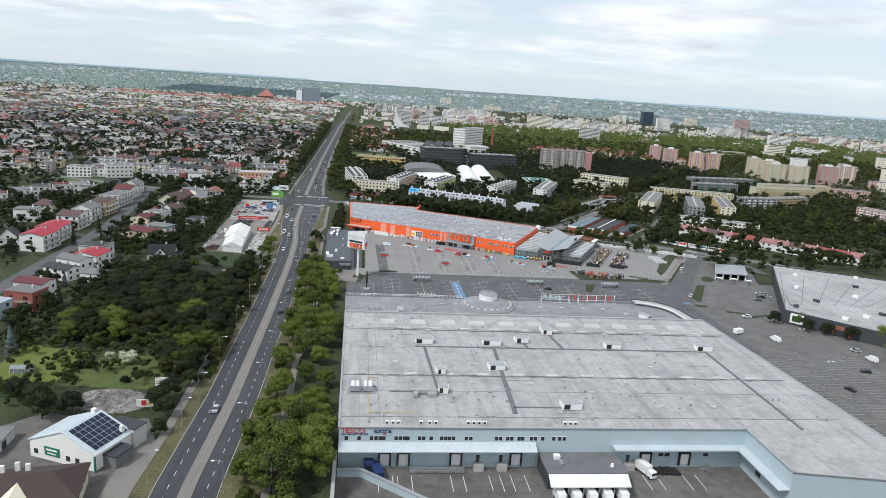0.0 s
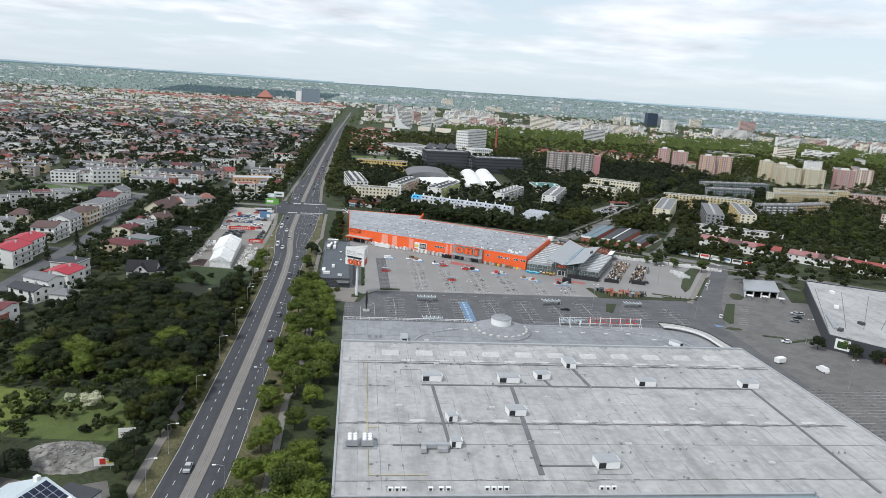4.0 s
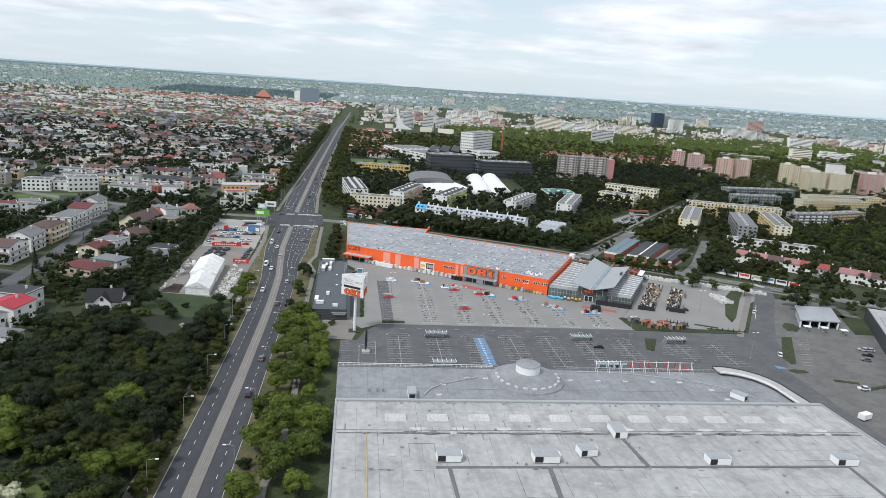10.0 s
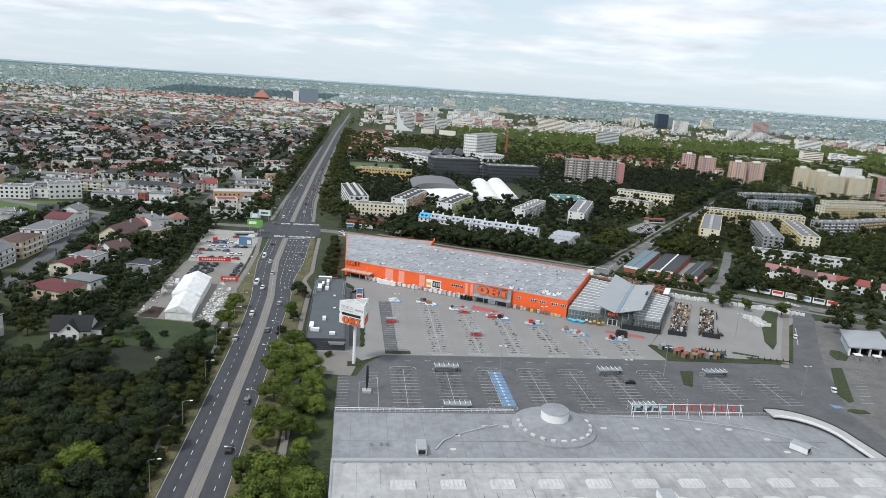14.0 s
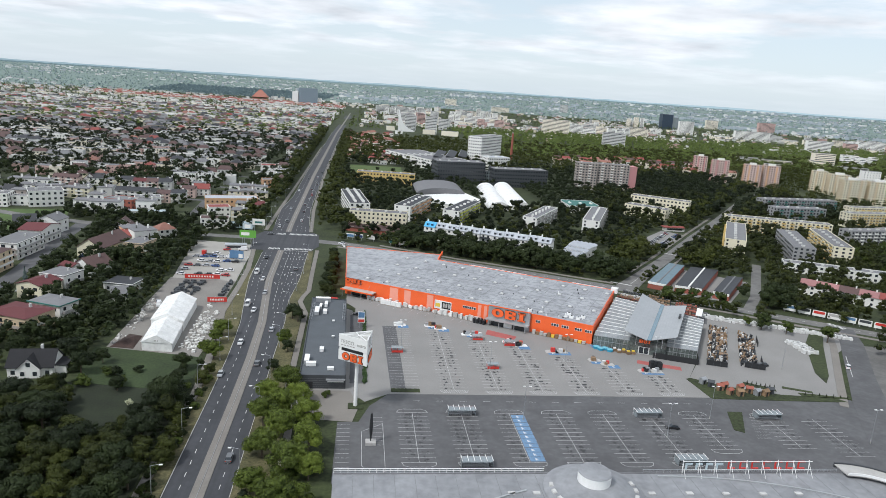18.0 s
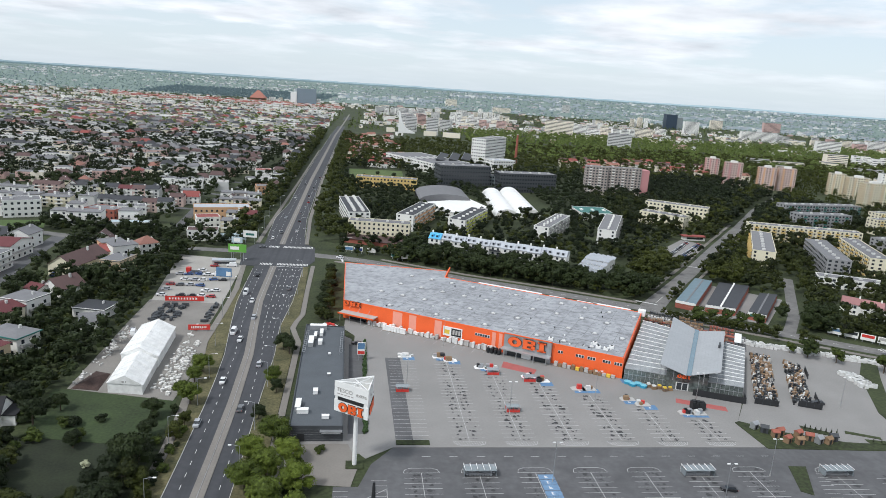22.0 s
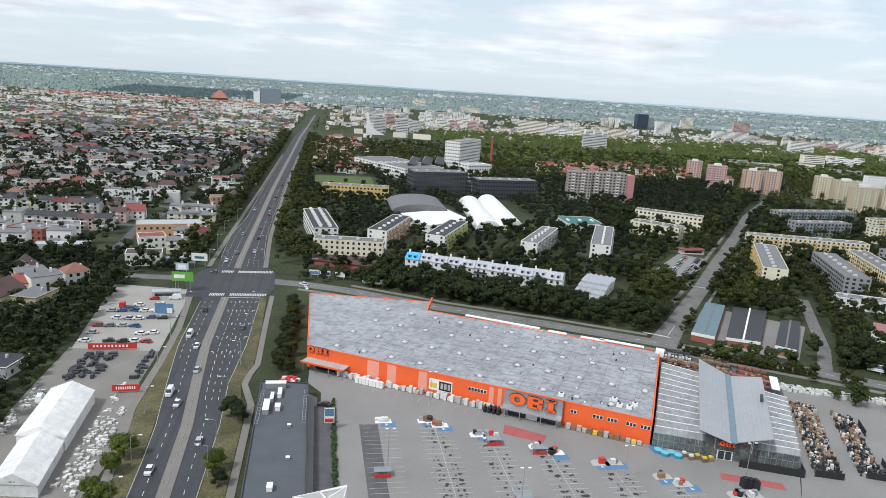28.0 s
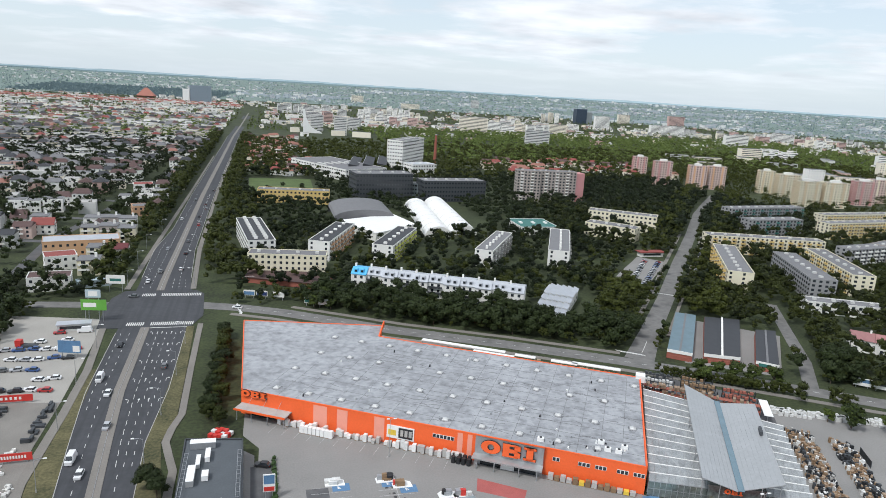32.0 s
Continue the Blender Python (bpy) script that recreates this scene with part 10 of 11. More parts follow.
woodland("orchard_bushes", "bright green fruit bushes of the allotments", L_BROAD, 17, 170, lambda g_: (lambda x, y: (None, None) if -120 < x < -101 and 224 < y < 246 or (x > -90 and y < 248) else (x, y))(g_.uniform(-134, -62), g_.uniform(215, 268)), 0.55, 240, 0.5)
woodland("junction_trees", "dark trees and hedges west of the crossing", L_DARK, 19, 260, rect(-205, -72, 590, 672), 0.9, 160, 0.72)
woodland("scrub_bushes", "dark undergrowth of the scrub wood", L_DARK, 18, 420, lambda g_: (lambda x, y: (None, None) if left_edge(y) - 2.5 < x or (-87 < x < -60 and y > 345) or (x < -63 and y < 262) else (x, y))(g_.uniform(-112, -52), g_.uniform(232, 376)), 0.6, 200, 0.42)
woodland("roadside_trees", "dense green trees along the avenue", L_MID, 31, 1500, roadside, 1.5, 80)
woodland("garden_trees", "garden trees among the houses", L_DARK, 32, 2500, rect(-345, -62, 405, 830), 1.2, 80, 1.0)
woodland("street_trees", "trees along the side street", L_MID, 33, 700, street_trees, 1.2, 110)
woodland("estate_trees", "trees between the apartment slabs", L_MID, 34, 2400, rect(220, 560, 400, 860), 1.2, 100, 1.1)
woodland("park_trees", "trees round the school and halls", L_DARK, 35, 2000, rect(-25, 270, 730, 1080), 1.3, 80, 0.98)
woodland("dark_wood", "dense dark wood beyond the side street", L_DARK, 36, 1800, rect(265, 480, 745, 1060), 1.5, 74, 1.1)
woodland("far_park", "green park trees before the towers", L_SUNLIT, 37, 4600, rect(200, 1250, 1180, 1800), 2.4, 36, 1.15)
woodland("far_park_dark", "dark park trees before the towers", L_MID, 47, 3400, rect(-20, 1000, 1010, 1420), 2.2, 40, 1.2)
woodland("far_gardens", "garden trees of the distant suburb", L_DARK, 38, 5400, rect(-900, -62, 785, 1400), 2.0, 34, 1.0)
woodland("row_trees", "dark trees between the terraces", L_DARK, 49, 1900, lambda g_: (lambda x, k: (x, 826 + 29 * k - (x + 90) * 0.06 + g_.uniform(-4, 4)))(g_.uniform(-560, -66), g_.randrange(16)), 1.8, 40, 1.1)
woodland("far_green_gardens", "sunlit green trees of the distant suburb", L_SUNLIT, 48, 3200, rect(-1000, -70, 1360, 1900), 2.4, 26)
woodland("east_estate_trees", "trees of the eastern estate", L_MID, 39, 2400, rect(480, 1150, 420, 1100), 2.0, 44, 1.1)

# ---- distant suburb and city ----
rc = random.Random(91)
# sunlight on the far city is put into the lighter white and cream
F_WALL = [wallmat("far_sunlit_white", (0.82, 0.81, 0.77)), wallmat("far_sunlit_cream", (0.78, 0.72, 0.6)), wallmat("far_grey", (0.58, 0.58, 0.56)), wallmat("far_rose", (0.55, 0.38, 0.34))]
walls = [MB() for _ in F_WALL]
R_PALE = mat("pale_flat_roof", (0.4, 0.39, 0.37), 0.85, 0.15, 0.3, 2.0)
F_ROOF = [R_GREY, R_ORANGE, R_BROWN, R_RED, R_PALE, R_DARK]
roofs = [MB() for _ in F_ROOF]
panes = MB()


def far_house(x, y, w, d, h, a, wi, ri, pitched=True):
    z = ground_z(x, y)
    m4 = pose(x, y, z, 0, 0, a)
    walls[wi].box(-w / 2, -d / 2, -0.5, w / 2, d / 2, h, m4)
    if pitched:
        roofs[ri].add([m4 @ Vector(p) for p in ((-w / 2 - 0.4, -d / 2 - 0.4, h), (w / 2 + 0.4, -d / 2 - 0.4, h), (w / 2 + 0.4, d / 2 + 0.4, h), (-w / 2 - 0.4, d / 2 + 0.4, h), (-w / 2 + d * 0.2, 0, h + d * 0.3), (w / 2 - d * 0.2, 0, h + d * 0.3))],
                      [(0, 1, 5, 4), (1, 2, 5), (2, 3, 4, 5), (3, 0, 4)])
    else:
        roofs[ri].box(-w / 2 + 0.2, -d / 2 + 0.2, h, w / 2 - 0.2, d / 2 - 0.2, h + 0.2, m4)
    fl = max(1, int(h / 3))
    if y < 1500 or h > 12:
        for f in range(fl):
            k = max(2, int(w / 3.2))
            if y < 1150:
                for i in range(k):
                    u = -w / 2 + (i + 0.5) * w / k
                    panes.box(u - 0.6, -d / 2 - 0.06, f * h / fl + 0.9, u + 0.6, -d / 2, f * h / fl + 2.2, m4)
            else:
                panes.box(-w / 2 + 0.8, -d / 2 - 0.06, f * h / fl + 1.0, w / 2 - 0.8, -d / 2, f * h / fl + 2.0, m4)


# suburb west of the avenue, row by row
for row in range(40):
    y = 812 + row * 29
    x = -72 - rc.uniform(0, 10)
    while x > -620 - row * 12:
        k, wi, flat = rc.randint(2, 6), rc.choices([0, 1, 2, 3], [9, 5, 4, 2])[0], rc.random() < 0.55
        a = rc.choice([4, 6, 6, -84])
        jy = y + rc.uniform(-3, 3) - (x + 90) * 0.06
        if a < 0:
            k = rc.randint(1, 2)
        for i in range(k):
            wd = rc.uniform(10, 13.5)
            if clear(x, jy, 5.0):
                far_house(x, jy, wd, rc.uniform(9.5, 12), rc.uniform(7, 10), a + rc.uniform(-2, 2), wi if rc.random() < 0.7 else rc.randrange(4), rc.choice([0, 0, 0, 4]) if flat else rc.choices([0, 1, 2, 3, 5], [4, 0.7, 5, 1, 4])[0], not flat)
            x -= wd + 0.2
        x -= rc.uniform(7, 24)
# suburb west of the near streets
for i in range(150):
    x, y = rc.uniform(-560, -345), rc.uniform(520, 830)
    if clear(x, y, 6):
        far_house(x, y, rc.uniform(9, 15), rc.uniform(8, 11), rc.uniform(5, 7), rc.choice([8, -80, 30]), rc.choices([0, 1, 2, 3], [6, 3, 4, 1])[0], rc.choice([0, 2, 2, 3]), rc.random() < 0.4)
# houses east of the avenue near the park
for i in range(60):
    x, y = rc.uniform(-25, 60), rc.uniform(1020, 1500)
    if clear(x, y, 8):
        far_house(x, y, rc.uniform(9, 14), 10, rc.uniform(5, 8), rc.uniform(-10, 10), rc.choice([0, 1]), rc.choice([1, 2, 3]))
for i in range(46):
    x, y = 330 + rc.uniform(-60, 190), 1130 + rc.uniform(-60, 90)
    far_house(x, y, rc.uniform(12, 22), 10, rc.uniform(7, 10), rc.uniform(-30, 0), rc.choice([0, 1]), rc.choice([1, 3, 2]))
# eastern estate: slabs and towers
for i in range(62):
    x, y = rc.uniform(520, 1250), rc.uniform(560, 1400)
    if x < y * 0.52 or not clear(x, y, 14):
        continue
    h = rc.choice([12, 12, 14, 29])
    far_house(x, y, rc.uniform(20, 60) if h < 20 else 22, 12, h, rc.choice([-18, -18, 65]) + rc.uniform(-5, 5), rc.choices([0, 1, 2, 3], [3, 5, 2, 3])[0], 0, False)
# towers and bright slabs behind the park
near_towers = ((108, 1704, 25, 31, 2), (146, 1616, 24, 35, 2), (194, 1791, 26, 23, 2), (117, 2118, 25, 29, 2), (463, 1789, 64, 38, 1), (513, 1529, 46, 30, 2), (686, 1878, 82, 25, 1), (941, 2103, 42, 39, 0), (1095, 2012, 96, 25, 0), (1377, 2410, 56, 33, 3),
               (1052, 1655, 52, 31, 0), (856, 1355, 38, 26, 1), (1355, 1871, 70, 22, 0), (1247, 1807, 30, 20, 3), (360, 3015, 46, 27, 1), (515, 2748, 66, 18, 1), (832, 2996, 32, 32, 2), (1200, 2450, 40, 30, 1))
for x, y, w, h, wi in near_towers:
    far_house(x, y, w, 16, h, rc.uniform(-22, -6), wi, 0, False)
for x0, y0, n_, h0 in ((238, 2000, 4, 27), (330, 2205, 5, 30), (372, 2105, 3, 24), (850, 2330, 4, 28), (1010, 1500, 5, 14), (930, 1395, 5, 16), (1300, 1700, 4, 22), (620, 2080, 4, 20), (750, 2000, 5, 18)):
    for k in range(n_):  # stepped white slabs
        far_house(x0 + k * 15, y0 + rc.uniform(-14, 14), rc.uniform(11, 15), 14, h0 * rc.uniform(0.8, 1.15), rc.uniform(-25, -10), rc.choice([0, 0, 1]), 4, False)
dt = thing("dark_glass_tower", "dark blue glass office tower in the distance", "office tower")
part("body", MB().box(968, 2330, -1, 1004, 2355, 47 + ground_z(990, 2340)), mat("tower_glass", (0.035, 0.055, 0.085), 0.3, 0.2), dt)
part("wing", MB().box(1004.5, 2332, -1, 1024, 2352, 38 + ground_z(1020, 2340)), M_GREENHOUSE, dt)
gt = thing("grey_office_tower", "grey slab tower beside the avenue in the distance", "office tower")
part("body", MB().box(-205, 2480, 0, -145, 2500, 52 + ground_z(-170, 2490)), mat("far_glass", (0.2, 0.25, 0.29), 0.4, 0.1), gt)
part("stair", MB().box(-225, 2478, 0, -206, 2500, 40 + ground_z(-170, 2490)), M_WHITE, gt)
rc_ = thing("red_roof_church", "distant church with a tall red roof", "church")
z = ground_z(-345, 2600)
part("roof", MB().add([(-372, 2600, z + 8), (-318, 2600, z + 8), (-318, 2640, z + 8), (-372, 2640, z + 8), (-349, 2620, z + 32), (-341, 2620, z + 32)], [(0, 1, 5, 4), (1, 2, 5), (2, 3, 4, 5), (3, 0, 4)]), mat("church_tiles", (0.36, 0.15, 0.11), 0.8, 0.1), rc_)
part("wall", MB().box(-370, 2604, z - 1, -320, 2636, z + 8.1), R_ORANGE, rc_)
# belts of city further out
# aerial haze painted on: a paled base colour plus a faint glow of it
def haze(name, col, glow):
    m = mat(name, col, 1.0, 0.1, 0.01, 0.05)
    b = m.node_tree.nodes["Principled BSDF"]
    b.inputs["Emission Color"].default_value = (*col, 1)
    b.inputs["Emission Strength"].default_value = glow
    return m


def zone(x, y):
    """What covers the far plain: 0 wood, 1 green, 2 houses, 3 tall blocks."""
    if -760 < x < -150 + (y - 2700) * 0.1 and 2680 < y < 3250:
        return 0
    if x < -650 and 2700 < y < 3500:
        return 1
    u = noise.noise(Vector((x / 420, y / 300, 3)))
    if y < 2200 and -50 < x < 900:
        u -= 0.15
    return 3 if u > 0.22 and x > -300 else 2 if u > -0.12 else 1


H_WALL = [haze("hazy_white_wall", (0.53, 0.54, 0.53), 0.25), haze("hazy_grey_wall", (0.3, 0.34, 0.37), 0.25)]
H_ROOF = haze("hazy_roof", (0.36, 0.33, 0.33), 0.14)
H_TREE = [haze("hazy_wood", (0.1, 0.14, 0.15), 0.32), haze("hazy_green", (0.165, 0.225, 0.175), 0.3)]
hz = [MB(), MB(), MB()]
for i in range(11000):
    y = rc.uniform(1560, 4500)
    x = rc.uniform(-0.66, 0.98) * y
    r_ = math.hypot(x, y - 140)
    if r_ > 4560 or y < 2450 and abs(x - road_x(min(y, 2300))) < 40:
        continue
    k = zone(x, y)
    if k == 0 or (r_ < 2600 and x > -60 and rc.random() < 0.25) or (k == 1 and rc.random() < 0.88) or (r_ > 2600 and rc.random() < (0.45 if k == 2 else 0.3)):
        continue
    h = rc.choice([12, 16, 30, 36]) if k == 3 else rc.uniform(6, 13)
    if r_ > 2600 and h > 20:
        h *= 0.65
    w = rc.uniform(20, 55) if h > 11 else rc.uniform(10, 24)
    f_ = 0.8 - 0.35 * min(1, max(0, (r_ - 1500) / 900))
    w, h = w * f_, h * f_
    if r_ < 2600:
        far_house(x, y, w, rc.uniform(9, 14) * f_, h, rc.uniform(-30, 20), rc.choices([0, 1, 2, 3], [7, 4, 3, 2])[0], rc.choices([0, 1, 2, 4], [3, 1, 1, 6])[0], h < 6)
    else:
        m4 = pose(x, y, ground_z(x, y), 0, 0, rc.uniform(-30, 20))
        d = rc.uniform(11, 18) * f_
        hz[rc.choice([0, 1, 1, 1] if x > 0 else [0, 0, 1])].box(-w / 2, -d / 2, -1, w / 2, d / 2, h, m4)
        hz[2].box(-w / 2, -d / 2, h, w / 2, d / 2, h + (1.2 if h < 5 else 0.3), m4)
# rows of red roofs west, in the distance
for i in range(420):
    x, y = rc.uniform(-820, -60), rc.uniform(2330, 2500)
    far_house(x, y, rc.uniform(8, 20), 7, rc.uniform(4, 7), rc.uniform(-8, 8), rc.choice([0, 0, 1]), rc.choice([1, 4, 1, 3]))
# flat-roofed bright works before them
for i in range(260):
    x, y = rc.uniform(-1000, -70), rc.uniform(1640, 2220)
    far_house(x, y, rc.uniform(10, 34), rc.uniform(8, 14), rc.uniform(3.5, 7), rc.uniform(-8, 8), rc.choice([0, 0, 1]), 4, False)
for i, (mb, m) in enumerate(zip(walls, F_WALL)):
    tagged(part("distant_building_walls", mb, m), "walls of the distant suburb and city", "buildings", kind="stuff")
for i, (mb, m) in enumerate(zip(roofs, F_ROOF)):
    tagged(part("distant_building_roofs", mb, m), "roofs of the distant suburb and city", "buildings", kind="stuff")
tagged(part("distant_building_windows", panes, M_GLASS), "windows of the distant suburb and city", "windows", kind="stuff")
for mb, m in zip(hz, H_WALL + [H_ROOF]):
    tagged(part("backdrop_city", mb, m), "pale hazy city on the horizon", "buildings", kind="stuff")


# far trees and woods to the horizon
def far_belt(near, far, kinds):
    def place(g_):
        y = g_.uniform(near * 0.8, far)
        x = g_.uniform(-0.68, 1.0) * y
        if not near < math.hypot(x, y - 140) < far or zone(x, y) not in kinds and g_.random() < 0.7:
            return None, None
        return x, y
    return place


woodland("far_trees", "sunlit-coloured green trees of the distant city", L_SUNLIT, 51, 13000, far_belt(1500, 2620, (1, 2, 3)), 2.8, 15, 0.75)
woodland("far_dark_trees", "dark distant woods", L_MID, 52, 5000, far_belt(1500, 2620, (1, 2, 3)), 3.2, 13, 0.8)
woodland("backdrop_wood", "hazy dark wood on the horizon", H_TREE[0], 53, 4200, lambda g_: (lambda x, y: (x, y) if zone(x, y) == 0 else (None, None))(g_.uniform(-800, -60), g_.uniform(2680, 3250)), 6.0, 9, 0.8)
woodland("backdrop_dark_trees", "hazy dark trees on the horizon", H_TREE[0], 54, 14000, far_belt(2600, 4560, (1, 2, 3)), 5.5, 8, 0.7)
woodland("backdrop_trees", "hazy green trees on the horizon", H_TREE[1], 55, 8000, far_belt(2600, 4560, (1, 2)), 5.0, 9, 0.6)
# the far plain, with haze put into its colour and glow
pl, n = MB(), 96
rr = [2620 + 260 * i for i in range(9)] + [5200, 6400]
for r_ in rr:
    for i in range(n + 1):
        a = -1.1 + 2.2 * i / n
        x, y = r_ * math.sin(a), 140 + r_ * math.cos(a)
        pl.v.append((x, y, ground_z(x, y) + 0.8))
for j in range(len(rr) - 1):
    for i in range(n):
        q = j * (n + 1) + i
        pl.f.append((q, q + 1, q + n + 2, q + n + 1))
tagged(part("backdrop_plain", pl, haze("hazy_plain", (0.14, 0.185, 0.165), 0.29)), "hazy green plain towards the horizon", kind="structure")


# ---- hazy distance behind everything: added strips, haze painted as bluish glow ----
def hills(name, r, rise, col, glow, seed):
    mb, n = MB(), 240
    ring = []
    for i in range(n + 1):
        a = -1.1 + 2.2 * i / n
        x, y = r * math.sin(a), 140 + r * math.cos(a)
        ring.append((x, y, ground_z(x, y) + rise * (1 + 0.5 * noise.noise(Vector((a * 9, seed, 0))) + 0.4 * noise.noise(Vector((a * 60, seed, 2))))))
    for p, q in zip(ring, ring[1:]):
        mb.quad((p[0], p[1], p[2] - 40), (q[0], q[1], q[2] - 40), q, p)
    tagged(part(name, mb, haze(name, col, glow)), "added hill strip on the horizon, haze in its colour", kind="structure")


hills("backdrop_haze_hills_near", 4580, 6, (0.2, 0.27, 0.29), 0.3, 1)
hills("backdrop_haze_hills_far", 5100, 11, (0.34, 0.43, 0.47), 0.4, 5)

# ---- vehicles ----
def paint(name, col):
    m = mat(name, col, 0.3, 0.03, spec=0.6)
    return m


PAINTS = {"white": paint("white_car_paint", (0.72, 0.72, 0.72)), "silver": paint("silver_car_paint", (0.42, 0.43, 0.45)), "black": paint("black_car_paint", (0.02, 0.02, 0.022)),
          "red": paint("red_car_paint", (0.38, 0.03, 0.03)), "blue": paint("blue_car_paint", (0.04, 0.09, 0.25)), "grey": paint("grey_car_paint", (0.14, 0.145, 0.15))}


def car_template(colour, kind="car", lights=True):
    n, h = (4.3, 1.45) if kind == "car" else (5.4, 2.3)
    v = thing(kind, f"{colour} {'passenger car' if kind == 'car' else 'delivery van'} standing on the asphalt", kind, kind + "s", pose(0, -350, -6))
    m = PAINTS[colour]
    w = 0.88 if kind == "car" else 0.98
    lo = [(-w, -n / 2), (-w + 0.12, -n / 2 - 0.08), (w - 0.12, -n / 2 - 0.08), (w, -n / 2), (w, n / 2 - 0.25), (w - 0.2, n / 2), (-w + 0.2, n / 2), (-w, n / 2 - 0.25)]
    part("body", MB().prism(lo, 0.28, 0.88 if kind == "car" else 1.2), m, v)
    a, b = (-n / 2 + 0.35, n / 2 - 1.15) if kind == "car" else (-n / 2 + 0.05, n / 2 - 0.9)
    top = h
    z0 = 0.86 if kind == "car" else 1.18
    part("cabin", MB().add([(-w + 0.04, a, z0), (w - 0.04, a, z0), (w - 0.04, b, z0), (-w + 0.04, b, z0), (-w + 0.18, a + 0.45, top), (w - 0.18, a + 0.45, top), (w - 0.18, b - 0.75, top), (-w + 0.18, b - 0.75, top)],
                           [(0, 1, 5, 4), (1, 2, 6, 5), (2, 3, 7, 6), (3, 0, 4, 7)]), M_GLASS if kind == "car" else m, v)
    part("roof_panel", MB().box(-w + 0.16, a + 0.4, top - 0.02, w - 0.16, b - 0.7, top + 0.05), m, v)
    if kind != "car":
        part("windscreen", MB().add([(-w + 0.15, b + 0.02, z0 + 0.1), (w - 0.15, b + 0.02, z0 + 0.1), (w - 0.25, b - 0.62, top - 0.1), (-w + 0.25, b - 0.62, top - 0.1)], [(0, 1, 2, 3)]), M_GLASS, v)
    for sx in (-1, 1):
        for yy in (-n / 2 + 0.8, n / 2 - 0.85):
            part("wheel", MB().rod((sx * (w + 0.02), yy, 0.31), (sx * (w - 0.2), yy, 0.31), 0.31, 10), M_BLACK, v)
        if not lights:
            continue
        part("headlight", MB().box(sx * w * 0.72 - 0.15, n / 2 - 0.08, 0.6, sx * w * 0.72 + 0.15, n / 2 - 0.0, 0.75), M_FRAME, v)
        part("tail_light", MB().box(sx * w * 0.78 - 0.12, -n / 2 - 0.1, 0.6, sx * w * 0.78 + 0.12, -n / 2 - 0.02, 0.8), M_RED, v)
    return v


CT = {c: car_template(c) for c in PAINTS}
CF_ = {c: car_template(c, lights=False) for c in PAINTS}
VT = {"white": car_template("white", "van")}
used_cars = set()


def park(tm, x, y, a, z=0.0):
    m4 = pose(x, y, z, 0, 0, a)
    if tm in used_cars:
        copy_thing(tm, m4)
    else:
        used_cars.add(tm)
        tm.matrix_basis = m4


rv = random.Random(6)
cols = ["white", "silver", "black", "red", "blue", "grey"]
# on the avenue
for x, y, c, a in ((-45.0, 454, "white", 178), (-43.5, 480, "silver", 178), (-47.6, 503, "white", 178), (-51.5, 546, "black", 178), (-33.0, 524, "grey", 0), (-44.2, 415, "white", 180), (-35, 395, "grey", 0), (-34.2, 430, "silver", 0),
                   (-46.0, 385, "silver", 180), (-33.0, 330, "grey", 0), (-42.3, 205, "silver", 180), (-33, 300, "black", 0), (-54, 632, "white", 178), (-50.5, 650, "grey", 178), (-41, 655, "white", 0), (-42, 690, "black", 0), (-43.5, 720, "grey", 0), (-53, 700, "silver", 178),
                   (-41.5, 770, "red", 0), (-43.5, 800, "black", 0), (-40.5, 830, "grey", 0), (-42.5, 850, "black", 0), (-43, 880, "silver", 0), (-54.5, 790, "white", 178), (-52, 870, "grey", 178), (-41, 920, "black", 0), (-10, 588.5, "white", 75), (-57, 608, "grey", 90)):
    park(CT[c], x, y, a)
for x, y, a in ((-48.8, 462, 178), (-52.3, 515, 178)):
    park(VT["white"], x, y, a, 0.0)
# car parks
for x, y, c, a in ((1.0, 452, "black", 70), (167, 402.5, "black", 75), (103.5, 349, "black", 82), (225.4, 345.7, "black", 70), (230.6, 351.5, "silver", 70), (220.3, 340.1, "grey", 70), (183.1, 344.3, "white", -30), (190.8, 226.1, "black", 20), (210.9, 243.6, "black", 80), (223.7, 266.9, "silver", 60),
                   (196.8, 310.8, "white", 80), (228, 352, "silver", 70), (-100, 180, "black", 60), (-88, 462, "grey", 10), (205, 402, "white", -35)):
    park(CT[c], x, y, a)
for x, y in ((192.1, 278.1), (-86.5, 458), (223.4, 256.1)):
    park(VT["white"], x, y, 10)
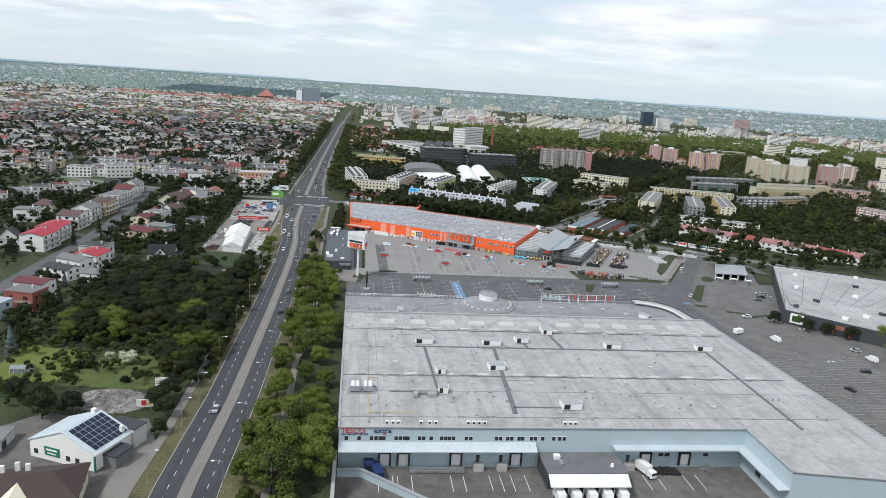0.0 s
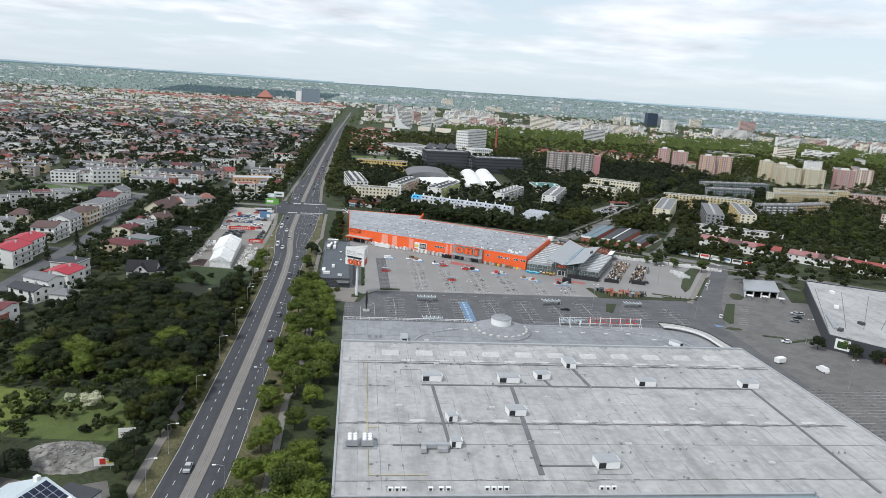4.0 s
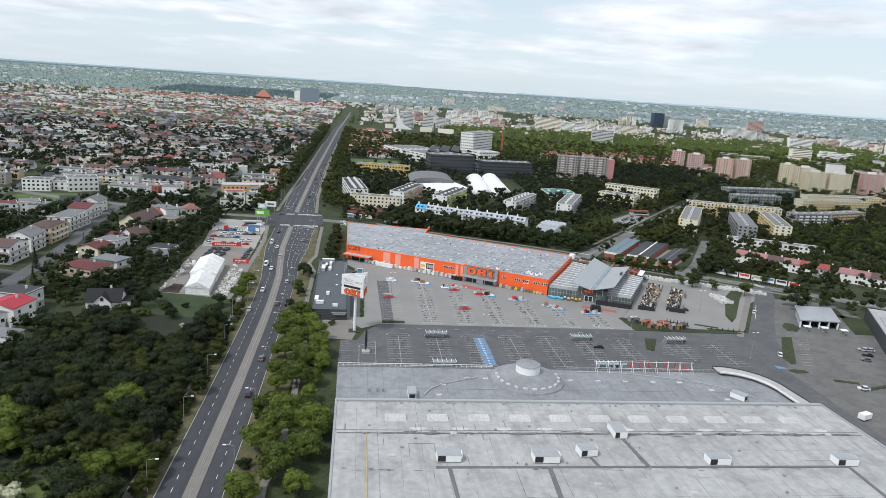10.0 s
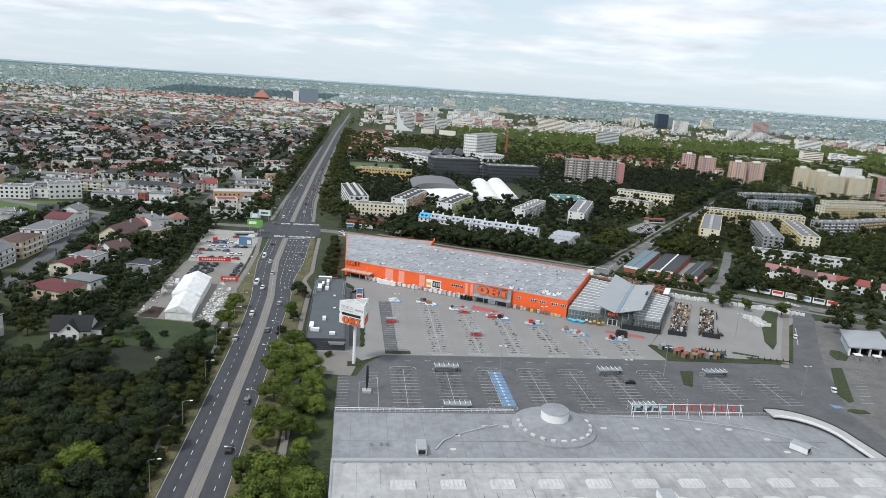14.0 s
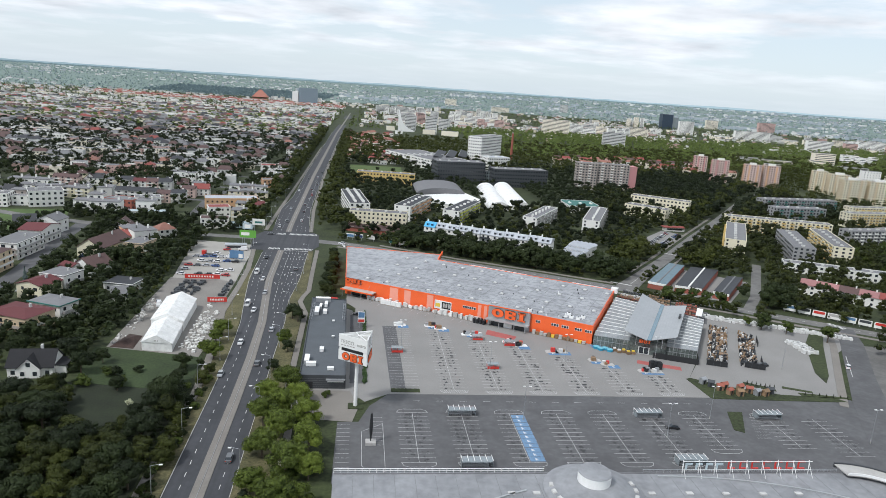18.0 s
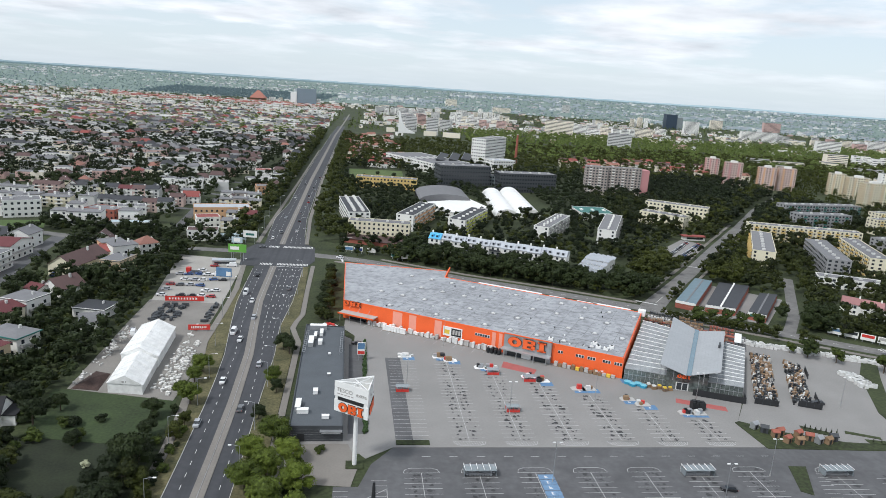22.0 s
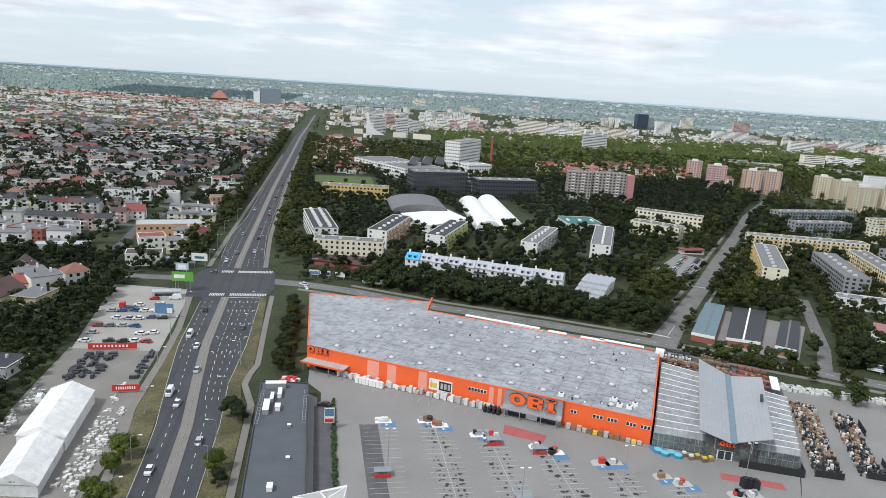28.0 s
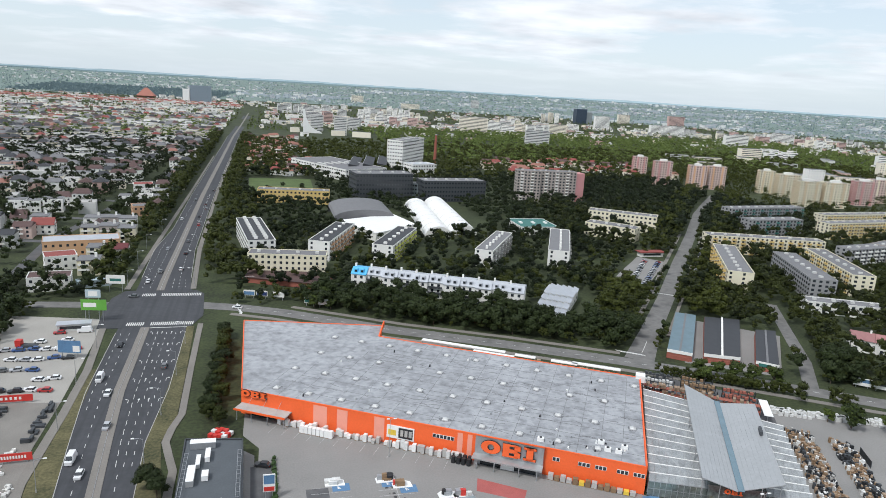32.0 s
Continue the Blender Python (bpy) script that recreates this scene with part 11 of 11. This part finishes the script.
# used-car lot
for i in range(7):
    for j in range(6):
        x, y = -90 + j * 4.6 + rv.uniform(-0.5, 0.5), 508 + i * 9.0 + rv.uniform(-1, 1)
        if rv.random() < 0.72 and x > -92 + max(0, 0) and not (y > 545 and x < -84):
            park(CF_[rv.choice(["white", "silver", "white", "blue", "grey", "black", "red"])] if rv.random() < 0.9 else VT["white"], x, y, rv.choice([80, 95, 100]))
lt = thing("red_lorry", "red flatbed lorry on the used-car lot", "lorry", at=pose(-84, 548, 0, 0, 0, 80))
part("cab", MB().box(-1.2, 1.6, 0.6, 1.2, 3.6, 2.9), M_RED, lt)
part("windscreen", MB().box(-1.0, 3.6, 1.8, 1.0, 3.63, 2.6), M_GLASS, lt)
part("flatbed", MB().box(-1.2, -4, 0.9, 1.2, 1.5, 1.2), M_DKGREY, lt)
for yy in (-2.8, 2.6):
    part("wheel", MB().rod((-1.2, yy, 0.5), (1.2, yy, 0.5), 0.5, 10), M_BLACK, lt)
of_ = thing("site_cabin", "grey sales cabin on the used-car lot", "cabin", at=pose(-72, 566, 0, 0, 0, 8))
part("wall", MB().box(-6, -2, 0, 6, 2, 2.8), W_GREY, of_)
part("roof", MB().box(-6.3, -2.3, 2.8, 6.3, 2.3, 3.1), R_SILVER, of_)
part("window", MB().box(-5, -2.05, 1, 5, -2, 2.2), M_GLASS, of_)
# estate car park and kerbside cars
setting("estate_car_park", MB().prism([(199.5, 627), (208, 606), (258, 664), (245, 679)], -0.1, 0.02), M_PAVING, "pale estate car park")
for k in range(2):
    for i in range(15):
        p = Vector((205 + k * 6, 616 - k * 4)).lerp(Vector((246 + k * 7, 670 - k * 5)), i / 15)
        park(CF_[rv.choice(cols)], p.x, p.y, -70 + rv.uniform(-3, 3), 0.02)
for i in range(40):
    p = Vector((221.5, 594)).lerp(Vector((336, 744)), i / 40)
    if rv.random() < 0.8:
        park(CF_[rv.choice(cols)], p.x + 4.0, p.y - 3.0, -37)
for i in range(26):
    x, y = rv.choice([(-147, 345), (-151, 380), (-154, 410), (-153, 440), (-151, 470), (-149, 505), (-149, 535), (-116, 700), (-112, 760), (-105, 830)])
    park(CF_[rv.choice(cols)], x + rv.uniform(-2, 2) + 1.5, y + rv.uniform(-14, 14), rv.choice([-5, 175]))
